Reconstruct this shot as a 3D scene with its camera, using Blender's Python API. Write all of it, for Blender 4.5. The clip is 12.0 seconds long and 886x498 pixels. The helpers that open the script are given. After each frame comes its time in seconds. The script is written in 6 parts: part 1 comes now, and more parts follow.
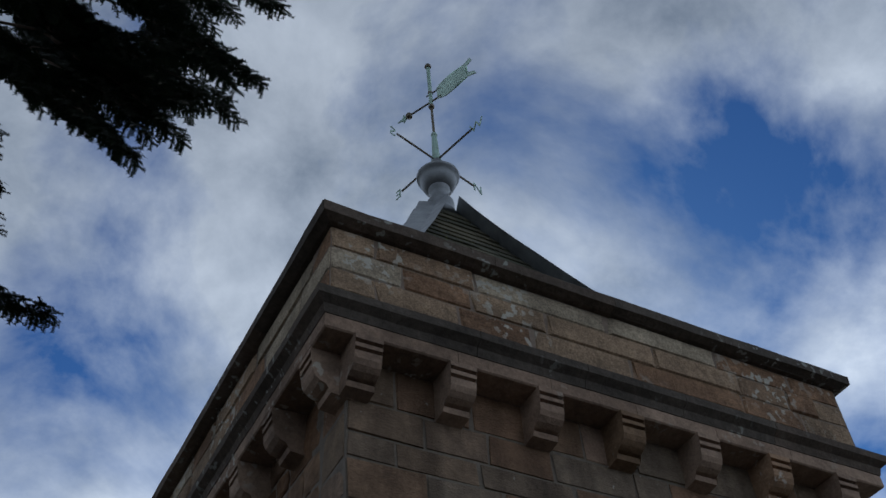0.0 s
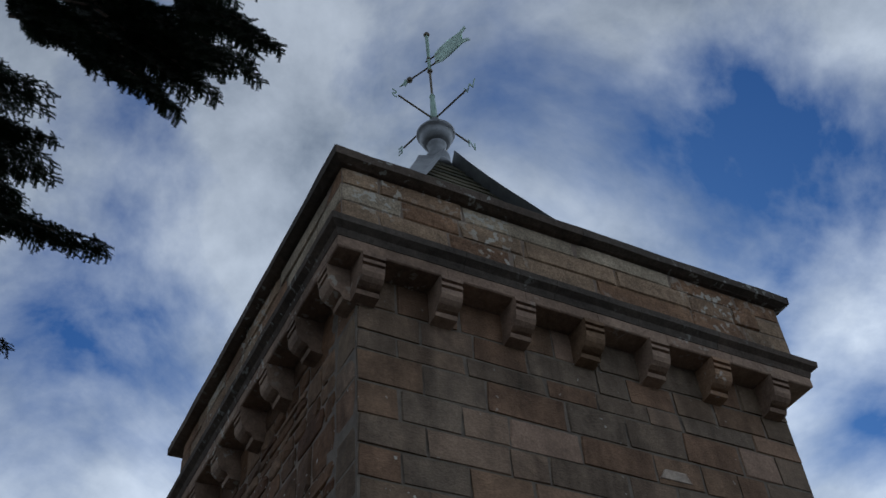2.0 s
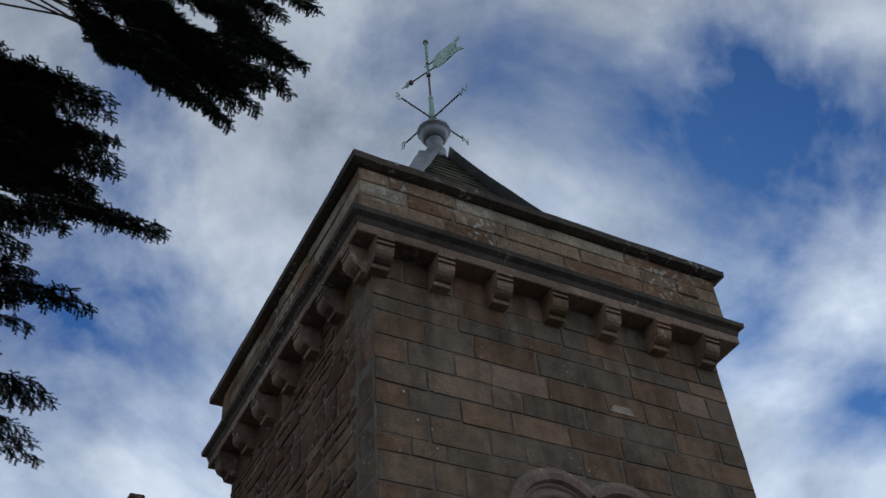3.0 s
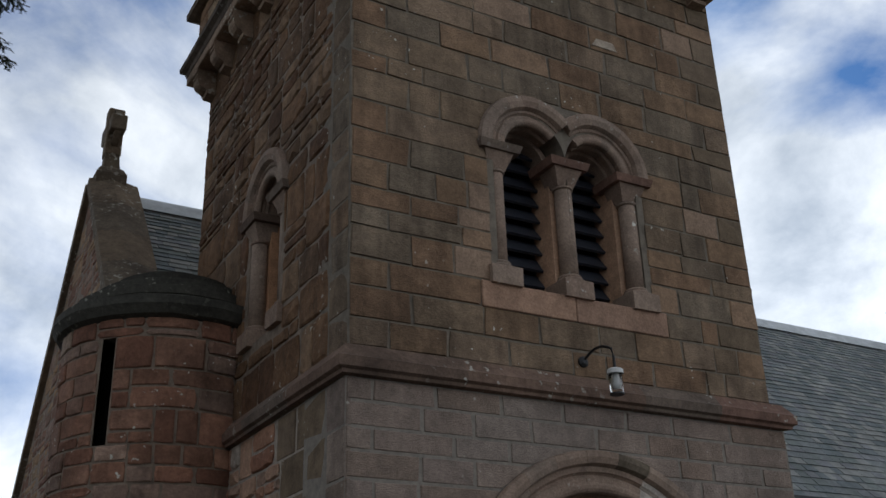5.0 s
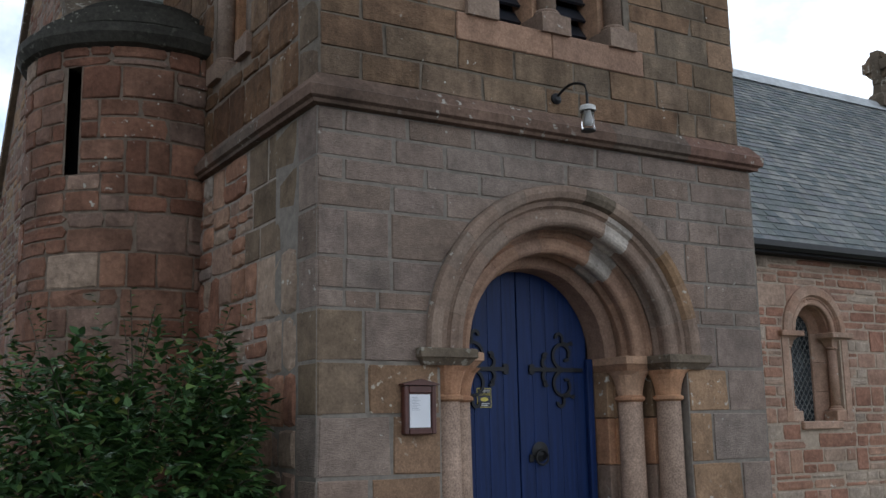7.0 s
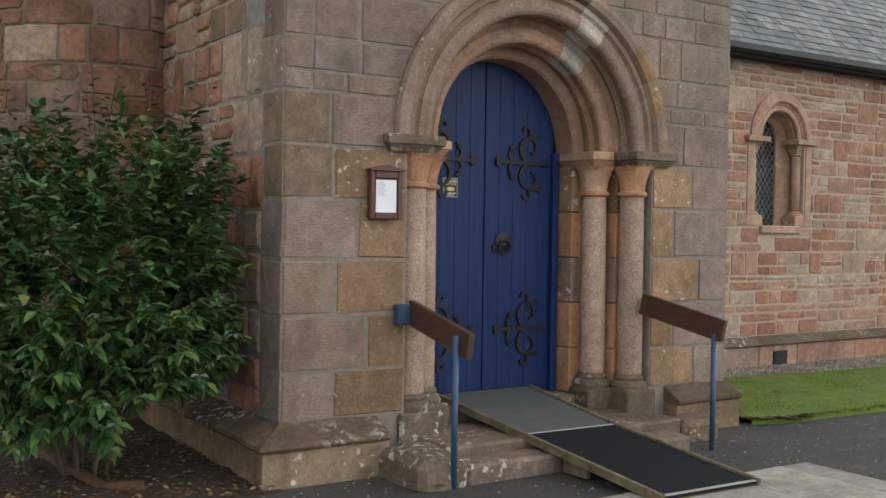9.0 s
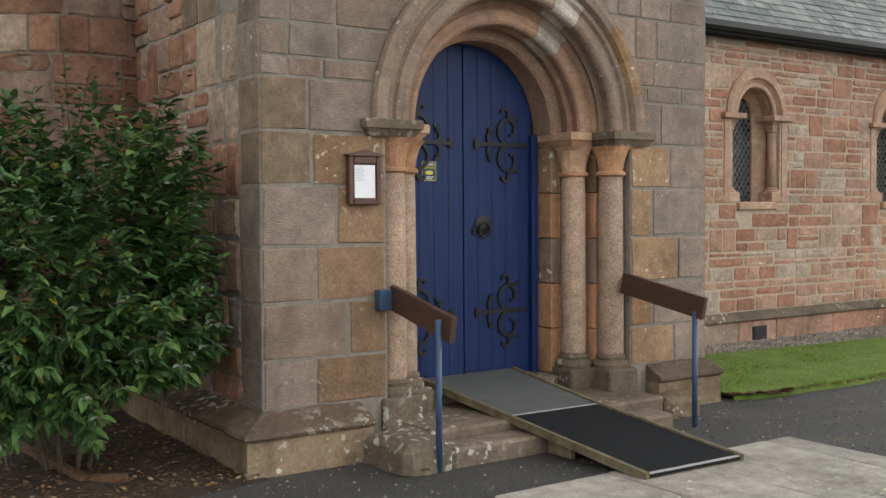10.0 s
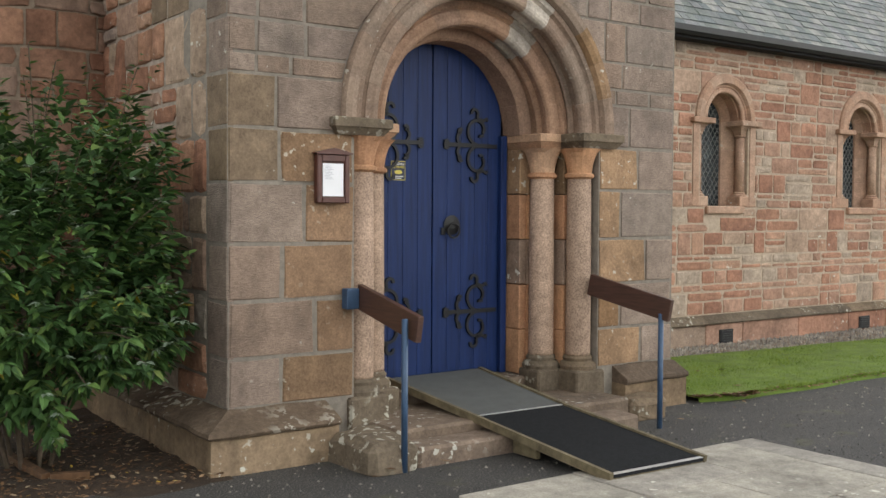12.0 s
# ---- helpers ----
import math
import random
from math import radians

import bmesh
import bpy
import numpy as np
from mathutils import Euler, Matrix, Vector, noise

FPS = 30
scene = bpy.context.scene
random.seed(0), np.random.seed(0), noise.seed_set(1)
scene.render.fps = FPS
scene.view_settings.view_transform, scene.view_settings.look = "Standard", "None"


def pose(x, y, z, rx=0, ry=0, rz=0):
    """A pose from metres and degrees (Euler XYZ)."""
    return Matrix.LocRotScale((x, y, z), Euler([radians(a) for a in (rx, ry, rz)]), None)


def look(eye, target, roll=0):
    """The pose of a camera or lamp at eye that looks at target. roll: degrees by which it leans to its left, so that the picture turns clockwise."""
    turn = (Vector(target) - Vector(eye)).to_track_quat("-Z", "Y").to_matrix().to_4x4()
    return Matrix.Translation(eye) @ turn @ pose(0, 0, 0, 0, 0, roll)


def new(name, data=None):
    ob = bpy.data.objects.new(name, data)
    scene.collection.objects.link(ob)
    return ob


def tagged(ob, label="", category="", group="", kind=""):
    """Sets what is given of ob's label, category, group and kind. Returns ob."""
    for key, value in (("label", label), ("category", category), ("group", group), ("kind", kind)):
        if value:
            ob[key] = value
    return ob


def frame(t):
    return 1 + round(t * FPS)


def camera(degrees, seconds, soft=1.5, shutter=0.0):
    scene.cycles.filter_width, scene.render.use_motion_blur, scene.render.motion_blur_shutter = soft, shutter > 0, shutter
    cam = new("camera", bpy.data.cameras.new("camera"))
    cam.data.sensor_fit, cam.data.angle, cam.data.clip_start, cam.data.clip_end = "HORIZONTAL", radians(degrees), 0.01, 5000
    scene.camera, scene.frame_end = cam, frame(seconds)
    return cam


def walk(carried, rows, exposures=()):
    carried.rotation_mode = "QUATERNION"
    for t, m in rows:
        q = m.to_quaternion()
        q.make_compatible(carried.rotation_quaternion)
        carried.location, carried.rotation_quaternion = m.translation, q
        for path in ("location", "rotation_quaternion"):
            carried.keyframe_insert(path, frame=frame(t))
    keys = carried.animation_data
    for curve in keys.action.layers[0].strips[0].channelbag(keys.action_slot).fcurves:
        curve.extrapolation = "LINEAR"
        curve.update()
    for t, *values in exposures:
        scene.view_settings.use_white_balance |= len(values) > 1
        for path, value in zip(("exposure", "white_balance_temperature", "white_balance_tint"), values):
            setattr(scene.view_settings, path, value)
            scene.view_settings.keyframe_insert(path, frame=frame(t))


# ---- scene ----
PATH = [
    (0, look((-1.879, -4.321, 4.569), (0.2975, -0.7573, 8.8772), -5.15)),
    (0.5, look((-1.855, -4.332, 4.566), (0.2810, -0.7995, 8.9206), -4.80)),
    (1, look((-1.849, -4.321, 4.545), (0.2694, -0.8372, 8.9468), -4.92)),
    (1.5, look((-1.842, -4.300, 4.541), (0.2976, -0.7593, 8.8869), -5.00)),
    (2, look((-2.175, -4.977, 3.413), (0.0096, -1.2870, 7.6097), -5.15)),
    (2.5, look((-2.442, -5.346, 3.025), (-0.1880, -1.6145, 7.1471), -5.44)),
    (3, look((-2.918, -6.264, 2.011), (-0.6890, -2.5014, 6.1189), -5.16)),
    (3.5, look((-2.882, -6.266, 1.949), (-0.5876, -2.3349, 5.8582), -3.75)),
    (3.7, look((-2.908, -6.273, 1.929), (-0.4725, -2.1465, 5.5398), -4.21)),
    (5.3, look((-2.730, -6.097, 1.873), (0.0322, -1.3222, 4.2335), -1.70)),
    (5.5, look((-2.740, -6.087, 1.874), (0.0417, -1.3108, 4.2082), -1.70)),
    (6, look((-2.723, -6.074, 1.824), (0.1579, -1.1707, 3.7352), -1.70)),
    (6.5, look((-2.711, -6.073, 1.793), (0.2464, -1.1066, 3.4007), -0.90)),
    (7, look((-2.712, -6.079, 1.737), (0.3485, -1.0233, 2.7746), -1.10)),
    (7.5, look((-2.707, -6.052, 1.699), (0.4274, -0.9610, 2.2061), 0.10)),
    (9.5, look((-2.689, -6.053, 1.646), (0.6361, -1.0616, 1.4660), 0.30)),
    (10, look((-2.691, -6.033, 1.656), (0.6729, -1.0693, 1.4306), -0.40)),
    (10.5, look((-2.681, -6.034, 1.663), (0.7078, -1.0856, 1.5105), -0.40)),
    (11, look((-2.672, -6.056, 1.650), (0.7499, -1.1290, 1.5206), 0.20)),
    (11.5, look((-2.667, -6.051, 1.641), (0.7961, -1.1539, 1.4668), 0.30)),
    (12, look((-2.667, -6.050, 1.643), (0.8311, -1.1803, 1.4265), 0.30)),
]
cam = camera(46.9, 12.0, soft=1.5)
EXPO = [(0, -0.2, 5900, 10), (2.0, -0.2, 5900, 10), (3.7, 0.0, 6200, 10), (5.5, 0.36, 6700, 10), (6.5, 0.64, 6350, 10), (7.5, 1.17, 6750, 10), (9.5, 1.72, 7600, 10), (12, 1.95, 7800, 10)]
walk(cam, PATH, EXPO)

# ---- sky, sun ----
SUN_AZ, SUN_EL = radians(35), radians(33)      # from +y towards +x: behind the church, to its east
world = bpy.data.worlds.new("sky")
scene.world = world
world.use_nodes = True
wt = world.node_tree
wt.nodes.clear()


def wn(kind, **kw):
    n = wt.nodes.new(kind)
    for k, v in kw.items():
        n.inputs[k].default_value = v
    return n


sky = wt.nodes.new("ShaderNodeTexSky")
sky.sky_type, sky.sun_disc = "NISHITA", False
sky.sun_elevation, sky.sun_rotation = SUN_EL, SUN_AZ
sky.air_density, sky.dust_density, sky.ozone_density = 1.0, 0.4, 2.5
coord = wn("ShaderNodeTexCoord")
mapping = wn("ShaderNodeMapping")
mapping.inputs["Location"].default_value = (1.392, 0.52, 0.537)
mapping.inputs["Rotation"].default_value = (0, 0, radians(33))
mapping.inputs["Scale"].default_value = (1.0, 1.0, 1.15)
big = wn("ShaderNodeTexNoise", Scale=2.6, Detail=9.0, Roughness=0.56, Distortion=0.35)
fine = wn("ShaderNodeTexNoise", Scale=5.5, Detail=8.0, Roughness=0.6, Distortion=0.2)
cover = wn("ShaderNodeValToRGB")
cover.color_ramp.elements[0].position, cover.color_ramp.elements[1].position = 0.36, 0.54
tone = wn("ShaderNodeValToRGB")
tone.color_ramp.elements[0].position, tone.color_ramp.elements[1].position = 0.28, 0.76
tone.color_ramp.elements[0].color, tone.color_ramp.elements[1].color = (2.6, 3.15, 3.95, 1), (8.2, 8.8, 9.5, 1)
mix = wn("ShaderNodeMix")
mix.data_type = "RGBA"
# clouds are thinner and brighter to the east
toward = wn("ShaderNodeVectorMath")
toward.operation = "DOT_PRODUCT"
toward.inputs[1].default_value = (0.8, 0.25, 0.545)
glow = wn("ShaderNodeMapRange")
for k, v in zip(("From Min", "From Max", "To Min", "To Max"), (-0.8, 1.0, 0.50, 1.14)):
    glow.inputs[k].default_value = v
deep = wn("ShaderNodeMix")
deep.data_type, deep.blend_type = "RGBA", "MULTIPLY"
deep.inputs[0].default_value, deep.inputs[7].default_value = 1.0, (0.21, 0.42, 0.70, 1)
lit = wn("ShaderNodeMix")
lit.data_type, lit.blend_type = "RGBA", "MULTIPLY"
lit.inputs[0].default_value = 1.0
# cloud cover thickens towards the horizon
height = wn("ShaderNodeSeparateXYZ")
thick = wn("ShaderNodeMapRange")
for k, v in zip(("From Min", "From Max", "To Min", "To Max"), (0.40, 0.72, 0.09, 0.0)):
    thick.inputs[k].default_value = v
heap = wn("ShaderNodeMath")
heap.operation = "ADD"
# breaks in the cloud: direction, reach and depth
BREAKS = [((0.60, 0.375, 0.71), 0.16, 0.10), ((0.67, 0.31, 0.68), 0.13, 0.085), ((0.665, 0.41, 0.63), 0.08, 0.04),
          ((0.138, 0.736, 0.663), 0.10, 0.06), ((0.725, 0.485, 0.49), 0.10, 0.10), ((0.101, 0.957, 0.274), 0.16, 0.14), ((-0.012, 0.724, 0.69), 0.13, 0.05), ((0.047, 0.804, 0.592), 0.12, 0.06)]
base_heap = wn("ShaderNodeMath")
base_heap.operation = "ADD"
base_heap.inputs[1].default_value = 0.05
wt.links.new(heap.outputs[0], base_heap.inputs[0])
open_sky = base_heap.outputs[0]
for at, reach, depth in BREAKS:
    far = wn("ShaderNodeVectorMath")
    far.operation = "DISTANCE"
    far.inputs[1].default_value = at
    wt.links.new(coord.outputs["Generated"], far.inputs[0])
    hole = wn("ShaderNodeMapRange")
    hole.interpolation_type = "SMOOTHSTEP"
    for k, v in zip(("From Min", "From Max", "To Min", "To Max"), (0.0, reach, depth, 0.0)):
        hole.inputs[k].default_value = v
    less = wn("ShaderNodeMath")
    less.operation = "SUBTRACT"
    wt.links.new(far.outputs["Value"], hole.inputs[0])
    wt.links.new(open_sky, less.inputs[0])
    wt.links.new(hole.outputs[0], less.inputs[1])
    open_sky = less.outputs[0]
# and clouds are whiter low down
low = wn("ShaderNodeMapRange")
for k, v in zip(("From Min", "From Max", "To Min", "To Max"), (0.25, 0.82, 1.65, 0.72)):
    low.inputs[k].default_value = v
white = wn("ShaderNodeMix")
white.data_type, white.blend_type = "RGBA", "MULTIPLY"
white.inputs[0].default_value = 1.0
back = wn("ShaderNodeBackground", Strength=0.09)
wout = wn("ShaderNodeOutputWorld")
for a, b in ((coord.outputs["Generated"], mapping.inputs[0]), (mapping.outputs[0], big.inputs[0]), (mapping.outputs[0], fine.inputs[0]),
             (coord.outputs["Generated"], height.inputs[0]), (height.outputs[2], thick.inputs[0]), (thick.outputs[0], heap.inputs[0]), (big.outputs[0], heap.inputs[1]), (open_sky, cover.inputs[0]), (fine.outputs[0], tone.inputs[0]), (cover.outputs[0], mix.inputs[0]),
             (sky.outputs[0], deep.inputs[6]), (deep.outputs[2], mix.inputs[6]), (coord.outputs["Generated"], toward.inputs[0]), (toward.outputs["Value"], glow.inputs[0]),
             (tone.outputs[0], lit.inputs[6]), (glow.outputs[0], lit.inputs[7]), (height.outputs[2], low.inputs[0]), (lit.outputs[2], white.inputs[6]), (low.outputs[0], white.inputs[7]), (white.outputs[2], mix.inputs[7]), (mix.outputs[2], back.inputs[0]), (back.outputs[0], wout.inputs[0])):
    wt.links.new(a, b)
sun = new("sun", bpy.data.lights.new("sun", "SUN"))
sun.data.energy, sun.data.angle, sun.data.color = 1.2, radians(6), (1.0, 0.94, 0.84)
sun_dir = Vector((math.sin(SUN_AZ) * math.cos(SUN_EL), math.cos(SUN_AZ) * math.cos(SUN_EL), math.sin(SUN_EL)))
sun.matrix_world = look(sun_dir * 60, (0, 0, 0))

# ---- materials ----


class Nodes:
    def __init__(self, name):
        self.mat = bpy.data.materials.new(name)
        self.mat.use_nodes = True
        self.t = self.mat.node_tree
        self.b = self.t.nodes["Principled BSDF"]

    def n(self, kind, **kw):
        x = self.t.nodes.new(kind)
        for k, v in kw.items():
            x.inputs[k].default_value = v
        return x

    def l(self, a, b):
        self.t.links.new(a, b)

    def noise(self, scale, detail=6.0, rough=0.6, stretch=None, src="Object"):
        c = self.n("ShaderNodeTexCoord")
        x = self.n("ShaderNodeTexNoise", Scale=scale, Detail=detail, Roughness=rough)
        if src == "World":
            g = self.n("ShaderNodeNewGeometry")
            out = g.outputs["Position"]
        else:
            out = c.outputs[src]
        if stretch:
            m = self.n("ShaderNodeMapping", Scale=stretch)
            self.l(out, m.inputs[0])
            out = m.outputs[0]
        self.l(out, x.inputs["Vector"])
        return x.outputs[0]

    def ramp(self, fac, stops):
        r = self.n("ShaderNodeValToRGB")
        e = r.color_ramp.elements
        while len(e) < len(stops):
            e.new(0.5)
        for k, (p, c) in enumerate(stops):
            e[k].position = p
            e[k].color = (*c, 1) if len(c) == 3 else c
        self.l(fac, r.inputs[0])
        return r.outputs[0]

    def mix(self, fac, a, b, mode="MIX"):
        m = self.n("ShaderNodeMix")
        m.data_type, m.blend_type = "RGBA", mode
        for s, k in ((fac, 0), (a, 6), (b, 7)):
            if isinstance(s, (int, float)):
                m.inputs[k].default_value = s
            elif isinstance(s, tuple):
                m.inputs[k].default_value = (*s, 1)
            else:
                self.l(s, m.inputs[k])
        return m.outputs[2]

    def bump(self, height, strength, dist):
        x = self.n("ShaderNodeBump", Strength=strength, Distance=dist)
        self.l(height, x.inputs["Height"])
        if self.b.inputs["Normal"].is_linked:
            self.l(self.b.inputs["Normal"].links[0].from_socket, x.inputs["Normal"])
        self.l(x.outputs[0], self.b.inputs["Normal"])


def stone_mat(name, tones, island=False, grain=38.0, grain_depth=0.012, lichen=0.0, rough=0.92, dark=0.55, spot=(0.62, 0.6, 0.52), stretch=None, streak=0.0, speck=0.0):
    """Sandstone: a tone for each block, cloudy weathering, tooling relief and specks of lichen."""
    m = Nodes(name)
    if island:
        rnd = m.n("ShaderNodeNewGeometry").outputs["Random Per Island"]
    else:
        rnd = m.n("ShaderNodeObjectInfo").outputs["Random"]
    tones = tones * 2 if len(tones) == 1 else tones
    step = 1.0 / len(tones)
    base = m.ramp(rnd, [(i * step, c) for i, c in enumerate(tones)])
    base.node.color_ramp.interpolation = "CONSTANT"
    weather = m.ramp(m.noise(1.7, 7, 0.65, src="World"), [(0.3, (dark,) * 3), (0.62, (1.08,) * 3)])
    col = m.mix(1.0, base, weather, "MULTIPLY")
    fine = m.noise(grain, 5, 0.7, stretch, src="World")
    col = m.mix(1.0, col, m.ramp(fine, [(0.3, (0.72,) * 3), (0.7, (1.2,) * 3)]), "MULTIPLY")
    mid = m.noise(9.0, 5, 0.6, src="World")
    col = m.mix(0.55, col, m.mix(1.0, col, m.ramp(mid, [(0.35, (0.7, 0.66, 0.62)), (0.65, (1.25, 1.2, 1.12))]), "MULTIPLY"))
    if speck:
        col = m.mix(1.0, col, m.ramp(m.noise(75.0, 2, 0.5, src="World"), [(0.40, (1 - speck,) * 3), (0.47, (1, 1, 1)), (0.54, (1, 1, 1)), (0.60, (1 + speck * 0.8,) * 3)]), "MULTIPLY")
    if streak:
        run = m.ramp(m.noise(3.2, 4, 0.6, (1, 1, 0.12), src="World"), [(0.36, (1 - streak,) * 3), (0.56, (1, 1, 1))])
        col = m.mix(1.0, col, run, "MULTIPLY")
    if lichen:
        v = m.noise(16.0, 3, 0.5, src="World")
        zone = m.noise(1.3, 3, 0.5, src="World")
        both = m.mix(1.0, m.ramp(v, [(0.68 - lichen * 0.16, (0, 0, 0)), (0.72 - lichen * 0.16, (1, 1, 1))]), m.ramp(zone, [(0.5, (0, 0, 0)), (0.62, (1, 1, 1))]), "MULTIPLY")
        col = m.mix(both, col, spot)
    m.l(col, m.b.inputs["Base Color"])
    m.b.inputs["Roughness"].default_value = rough
    m.b.inputs["Specular IOR Level"].default_value = 0.25
    m.bump(fine, 0.55, grain_depth)
    m.bump(mid, 0.5, 0.02)
    return m.mat


def plain_mat(name, color, rough=0.6, metal=0.0, vary=0.25, scale=6.0, bump=0.0, bump_scale=60.0, stretch=None, spec=0.5):
    m = Nodes(name)
    f = m.noise(scale, 6, 0.65, stretch, src="World")
    lo, hi = tuple(c * (1 - vary) for c in color), tuple(min(1, c * (1 + vary)) for c in color)
    m.l(m.ramp(f, [(0.3, lo), (0.7, hi)]), m.b.inputs["Base Color"])
    m.b.inputs["Roughness"].default_value, m.b.inputs["Metallic"].default_value = rough, metal
    m.b.inputs["Specular IOR Level"].default_value = spec
    if bump:
        m.bump(m.noise(bump_scale, 4, 0.6, stretch, src="World"), 0.6, bump)
    return m.mat


ASHLAR = stone_mat("grey_pink_ashlar", [(0.325, 0.252, 0.212), (0.30, 0.236, 0.203), (0.345, 0.27, 0.226), (0.325, 0.24, 0.192), (0.315, 0.257, 0.222), (0.285, 0.216, 0.175)], lichen=0.05, dark=0.66, grain=40, grain_depth=0.03, stretch=(0.7, 0.7, 3.0), streak=0.18)
BROWNSTONE = stone_mat("smooth_brown_patch_stone", [(0.21, 0.155, 0.105), (0.19, 0.14, 0.095), (0.23, 0.17, 0.12)], lichen=0.1, grain=60, grain_depth=0.004)
JOINT = plain_mat("grey_green_pointing", (0.235, 0.205, 0.172), 0.95, vary=0.25, scale=14, bump=0.008)
ASHLAR_UP = stone_mat("brown_pink_ashlar", [(0.28, 0.20, 0.135), (0.235, 0.178, 0.127), (0.31, 0.222, 0.155), (0.295, 0.193, 0.122), (0.25, 0.195, 0.142), (0.275, 0.172, 0.108)], lichen=0.05, dark=0.5, streak=0.45, grain=42, grain_depth=0.022, stretch=(0.8, 0.8, 1.8))
BUFF = stone_mat("ochre_sandstone", [(0.34, 0.205, 0.115), (0.30, 0.19, 0.11), (0.37, 0.24, 0.15), (0.25, 0.165, 0.10)], lichen=0.3)
RUBBLE = stone_mat("red_rubble", [(0.42, 0.23, 0.155), (0.36, 0.185, 0.125), (0.44, 0.28, 0.20), (0.38, 0.255, 0.195), (0.34, 0.17, 0.115), (0.43, 0.32, 0.245)], grain=22, grain_depth=0.03, lichen=0.2)
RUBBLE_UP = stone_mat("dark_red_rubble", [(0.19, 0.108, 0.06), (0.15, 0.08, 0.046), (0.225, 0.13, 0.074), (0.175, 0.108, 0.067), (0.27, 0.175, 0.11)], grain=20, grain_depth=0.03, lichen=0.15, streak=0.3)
STRING = stone_mat("dark_string_stone", [(0.19, 0.125, 0.095), (0.16, 0.11, 0.085), (0.22, 0.13, 0.10), (0.17, 0.13, 0.105)], grain=34, lichen=0.35, spot=(0.42, 0.4, 0.35))
TURRET = stone_mat("dark_red_sandstone", [(0.27, 0.14, 0.095), (0.235, 0.115, 0.078), (0.30, 0.165, 0.115), (0.26, 0.155, 0.115), (0.31, 0.21, 0.165)], dark=0.45, streak=0.25, grain=26, lichen=0.1)
NAVE = stone_mat("red_pink_nave_stone", [(0.45, 0.245, 0.175), (0.48, 0.29, 0.21), (0.43, 0.265, 0.20), (0.47, 0.335, 0.26), (0.37, 0.19, 0.135), (0.44, 0.355, 0.29), (0.40, 0.24, 0.18), (0.41, 0.22, 0.155)], grain=26, lichen=0.15)
NAVE_JOINED = stone_mat("red_pink_nave_stone_far", [(0.45, 0.245, 0.175), (0.48, 0.29, 0.21), (0.43, 0.265, 0.20), (0.47, 0.335, 0.26), (0.37, 0.19, 0.135), (0.44, 0.355, 0.29), (0.40, 0.24, 0.18), (0.41, 0.22, 0.155)], island=True, grain=26)
DRESSED = stone_mat("smooth_dressed_sandstone", [(0.295, 0.215, 0.168), (0.275, 0.198, 0.155), (0.315, 0.235, 0.185), (0.268, 0.205, 0.165)], grain=55, grain_depth=0.005, dark=0.75, lichen=0.2)
ORANGE = stone_mat("orange_dressed_sandstone", [(0.50, 0.28, 0.165), (0.46, 0.25, 0.15), (0.53, 0.34, 0.23)], grain=55, grain_depth=0.005, dark=0.75)
SPECKLED = stone_mat("speckled_granite", [(0.42, 0.30, 0.232), (0.39, 0.28, 0.215)], grain=95, grain_depth=0.006, dark=0.8, rough=0.75, speck=0.25)
MOSSY = stone_mat("mossy_weathered_stone", [(0.17, 0.135, 0.10), (0.15, 0.12, 0.09), (0.20, 0.15, 0.105)], grain=30, grain_depth=0.015, lichen=0.55, spot=(0.47, 0.45, 0.38))
DARKSTONE = stone_mat("sooty_cornice_stone", [(0.12, 0.095, 0.075), (0.10, 0.085, 0.07), (0.145, 0.11, 0.08)], grain=30, grain_depth=0.015, lichen=0.5, spot=(0.3, 0.3, 0.26))
STEPSTONE = stone_mat("worn_step_stone", [(0.23, 0.175, 0.14), (0.21, 0.16, 0.125)], grain=45, lichen=0.55, spot=(0.5, 0.48, 0.42))
MORTAR = plain_mat("lime_mortar", (0.34, 0.285, 0.235), 0.95, vary=0.3, scale=14, bump=0.01)
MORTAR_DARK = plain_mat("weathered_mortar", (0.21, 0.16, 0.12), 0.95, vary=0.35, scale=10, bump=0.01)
MORTAR_PINK = plain_mat("pale_pink_mortar", (0.44, 0.345, 0.265), 0.95, vary=0.2, scale=14, bump=0.01)
SLATE = stone_mat("grey_green_slate", [(0.17, 0.19, 0.195), (0.13, 0.155, 0.165), (0.22, 0.235, 0.23), (0.155, 0.18, 0.175), (0.185, 0.195, 0.21), (0.25, 0.26, 0.25)], island=True, grain=70, grain_depth=0.004, dark=0.7, rough=0.6)
SLATE_MOSS = stone_mat("mossy_roof_slate", [(0.10, 0.095, 0.07), (0.085, 0.085, 0.06), (0.12, 0.11, 0.075)], island=True, grain=50, lichen=0.5, spot=(0.16, 0.16, 0.07))
LEAD = plain_mat("dull_lead", (0.26, 0.275, 0.285), 0.5, 0.4, 0.3, 5, 0.003)
COPPER = plain_mat("green_copper", (0.36, 0.50, 0.42), 0.75, 0.1, 0.35, 9, 0.003)
BRONZE = plain_mat("dark_bronze", (0.14, 0.12, 0.085), 0.55, 0.6, 0.4, 12)
IRON = plain_mat("black_iron", (0.012, 0.012, 0.013), 0.5, 0.3, 0.3, 20)
BLUE = plain_mat("blue_door_paint", (0.009, 0.026, 0.098), 0.42, 0.0, 0.35, 3.5, 0.003, 40, (8, 8, 0.4), 0.22)
RAILBLUE = plain_mat("blue_painted_steel", (0.035, 0.075, 0.14), 0.45, 0.1, 0.25, 12)
RAILWOOD = plain_mat("dark_varnished_timber", (0.075, 0.035, 0.024), 0.45, 0.0, 0.35, 5, 0.003, 30, (1, 1, 12))
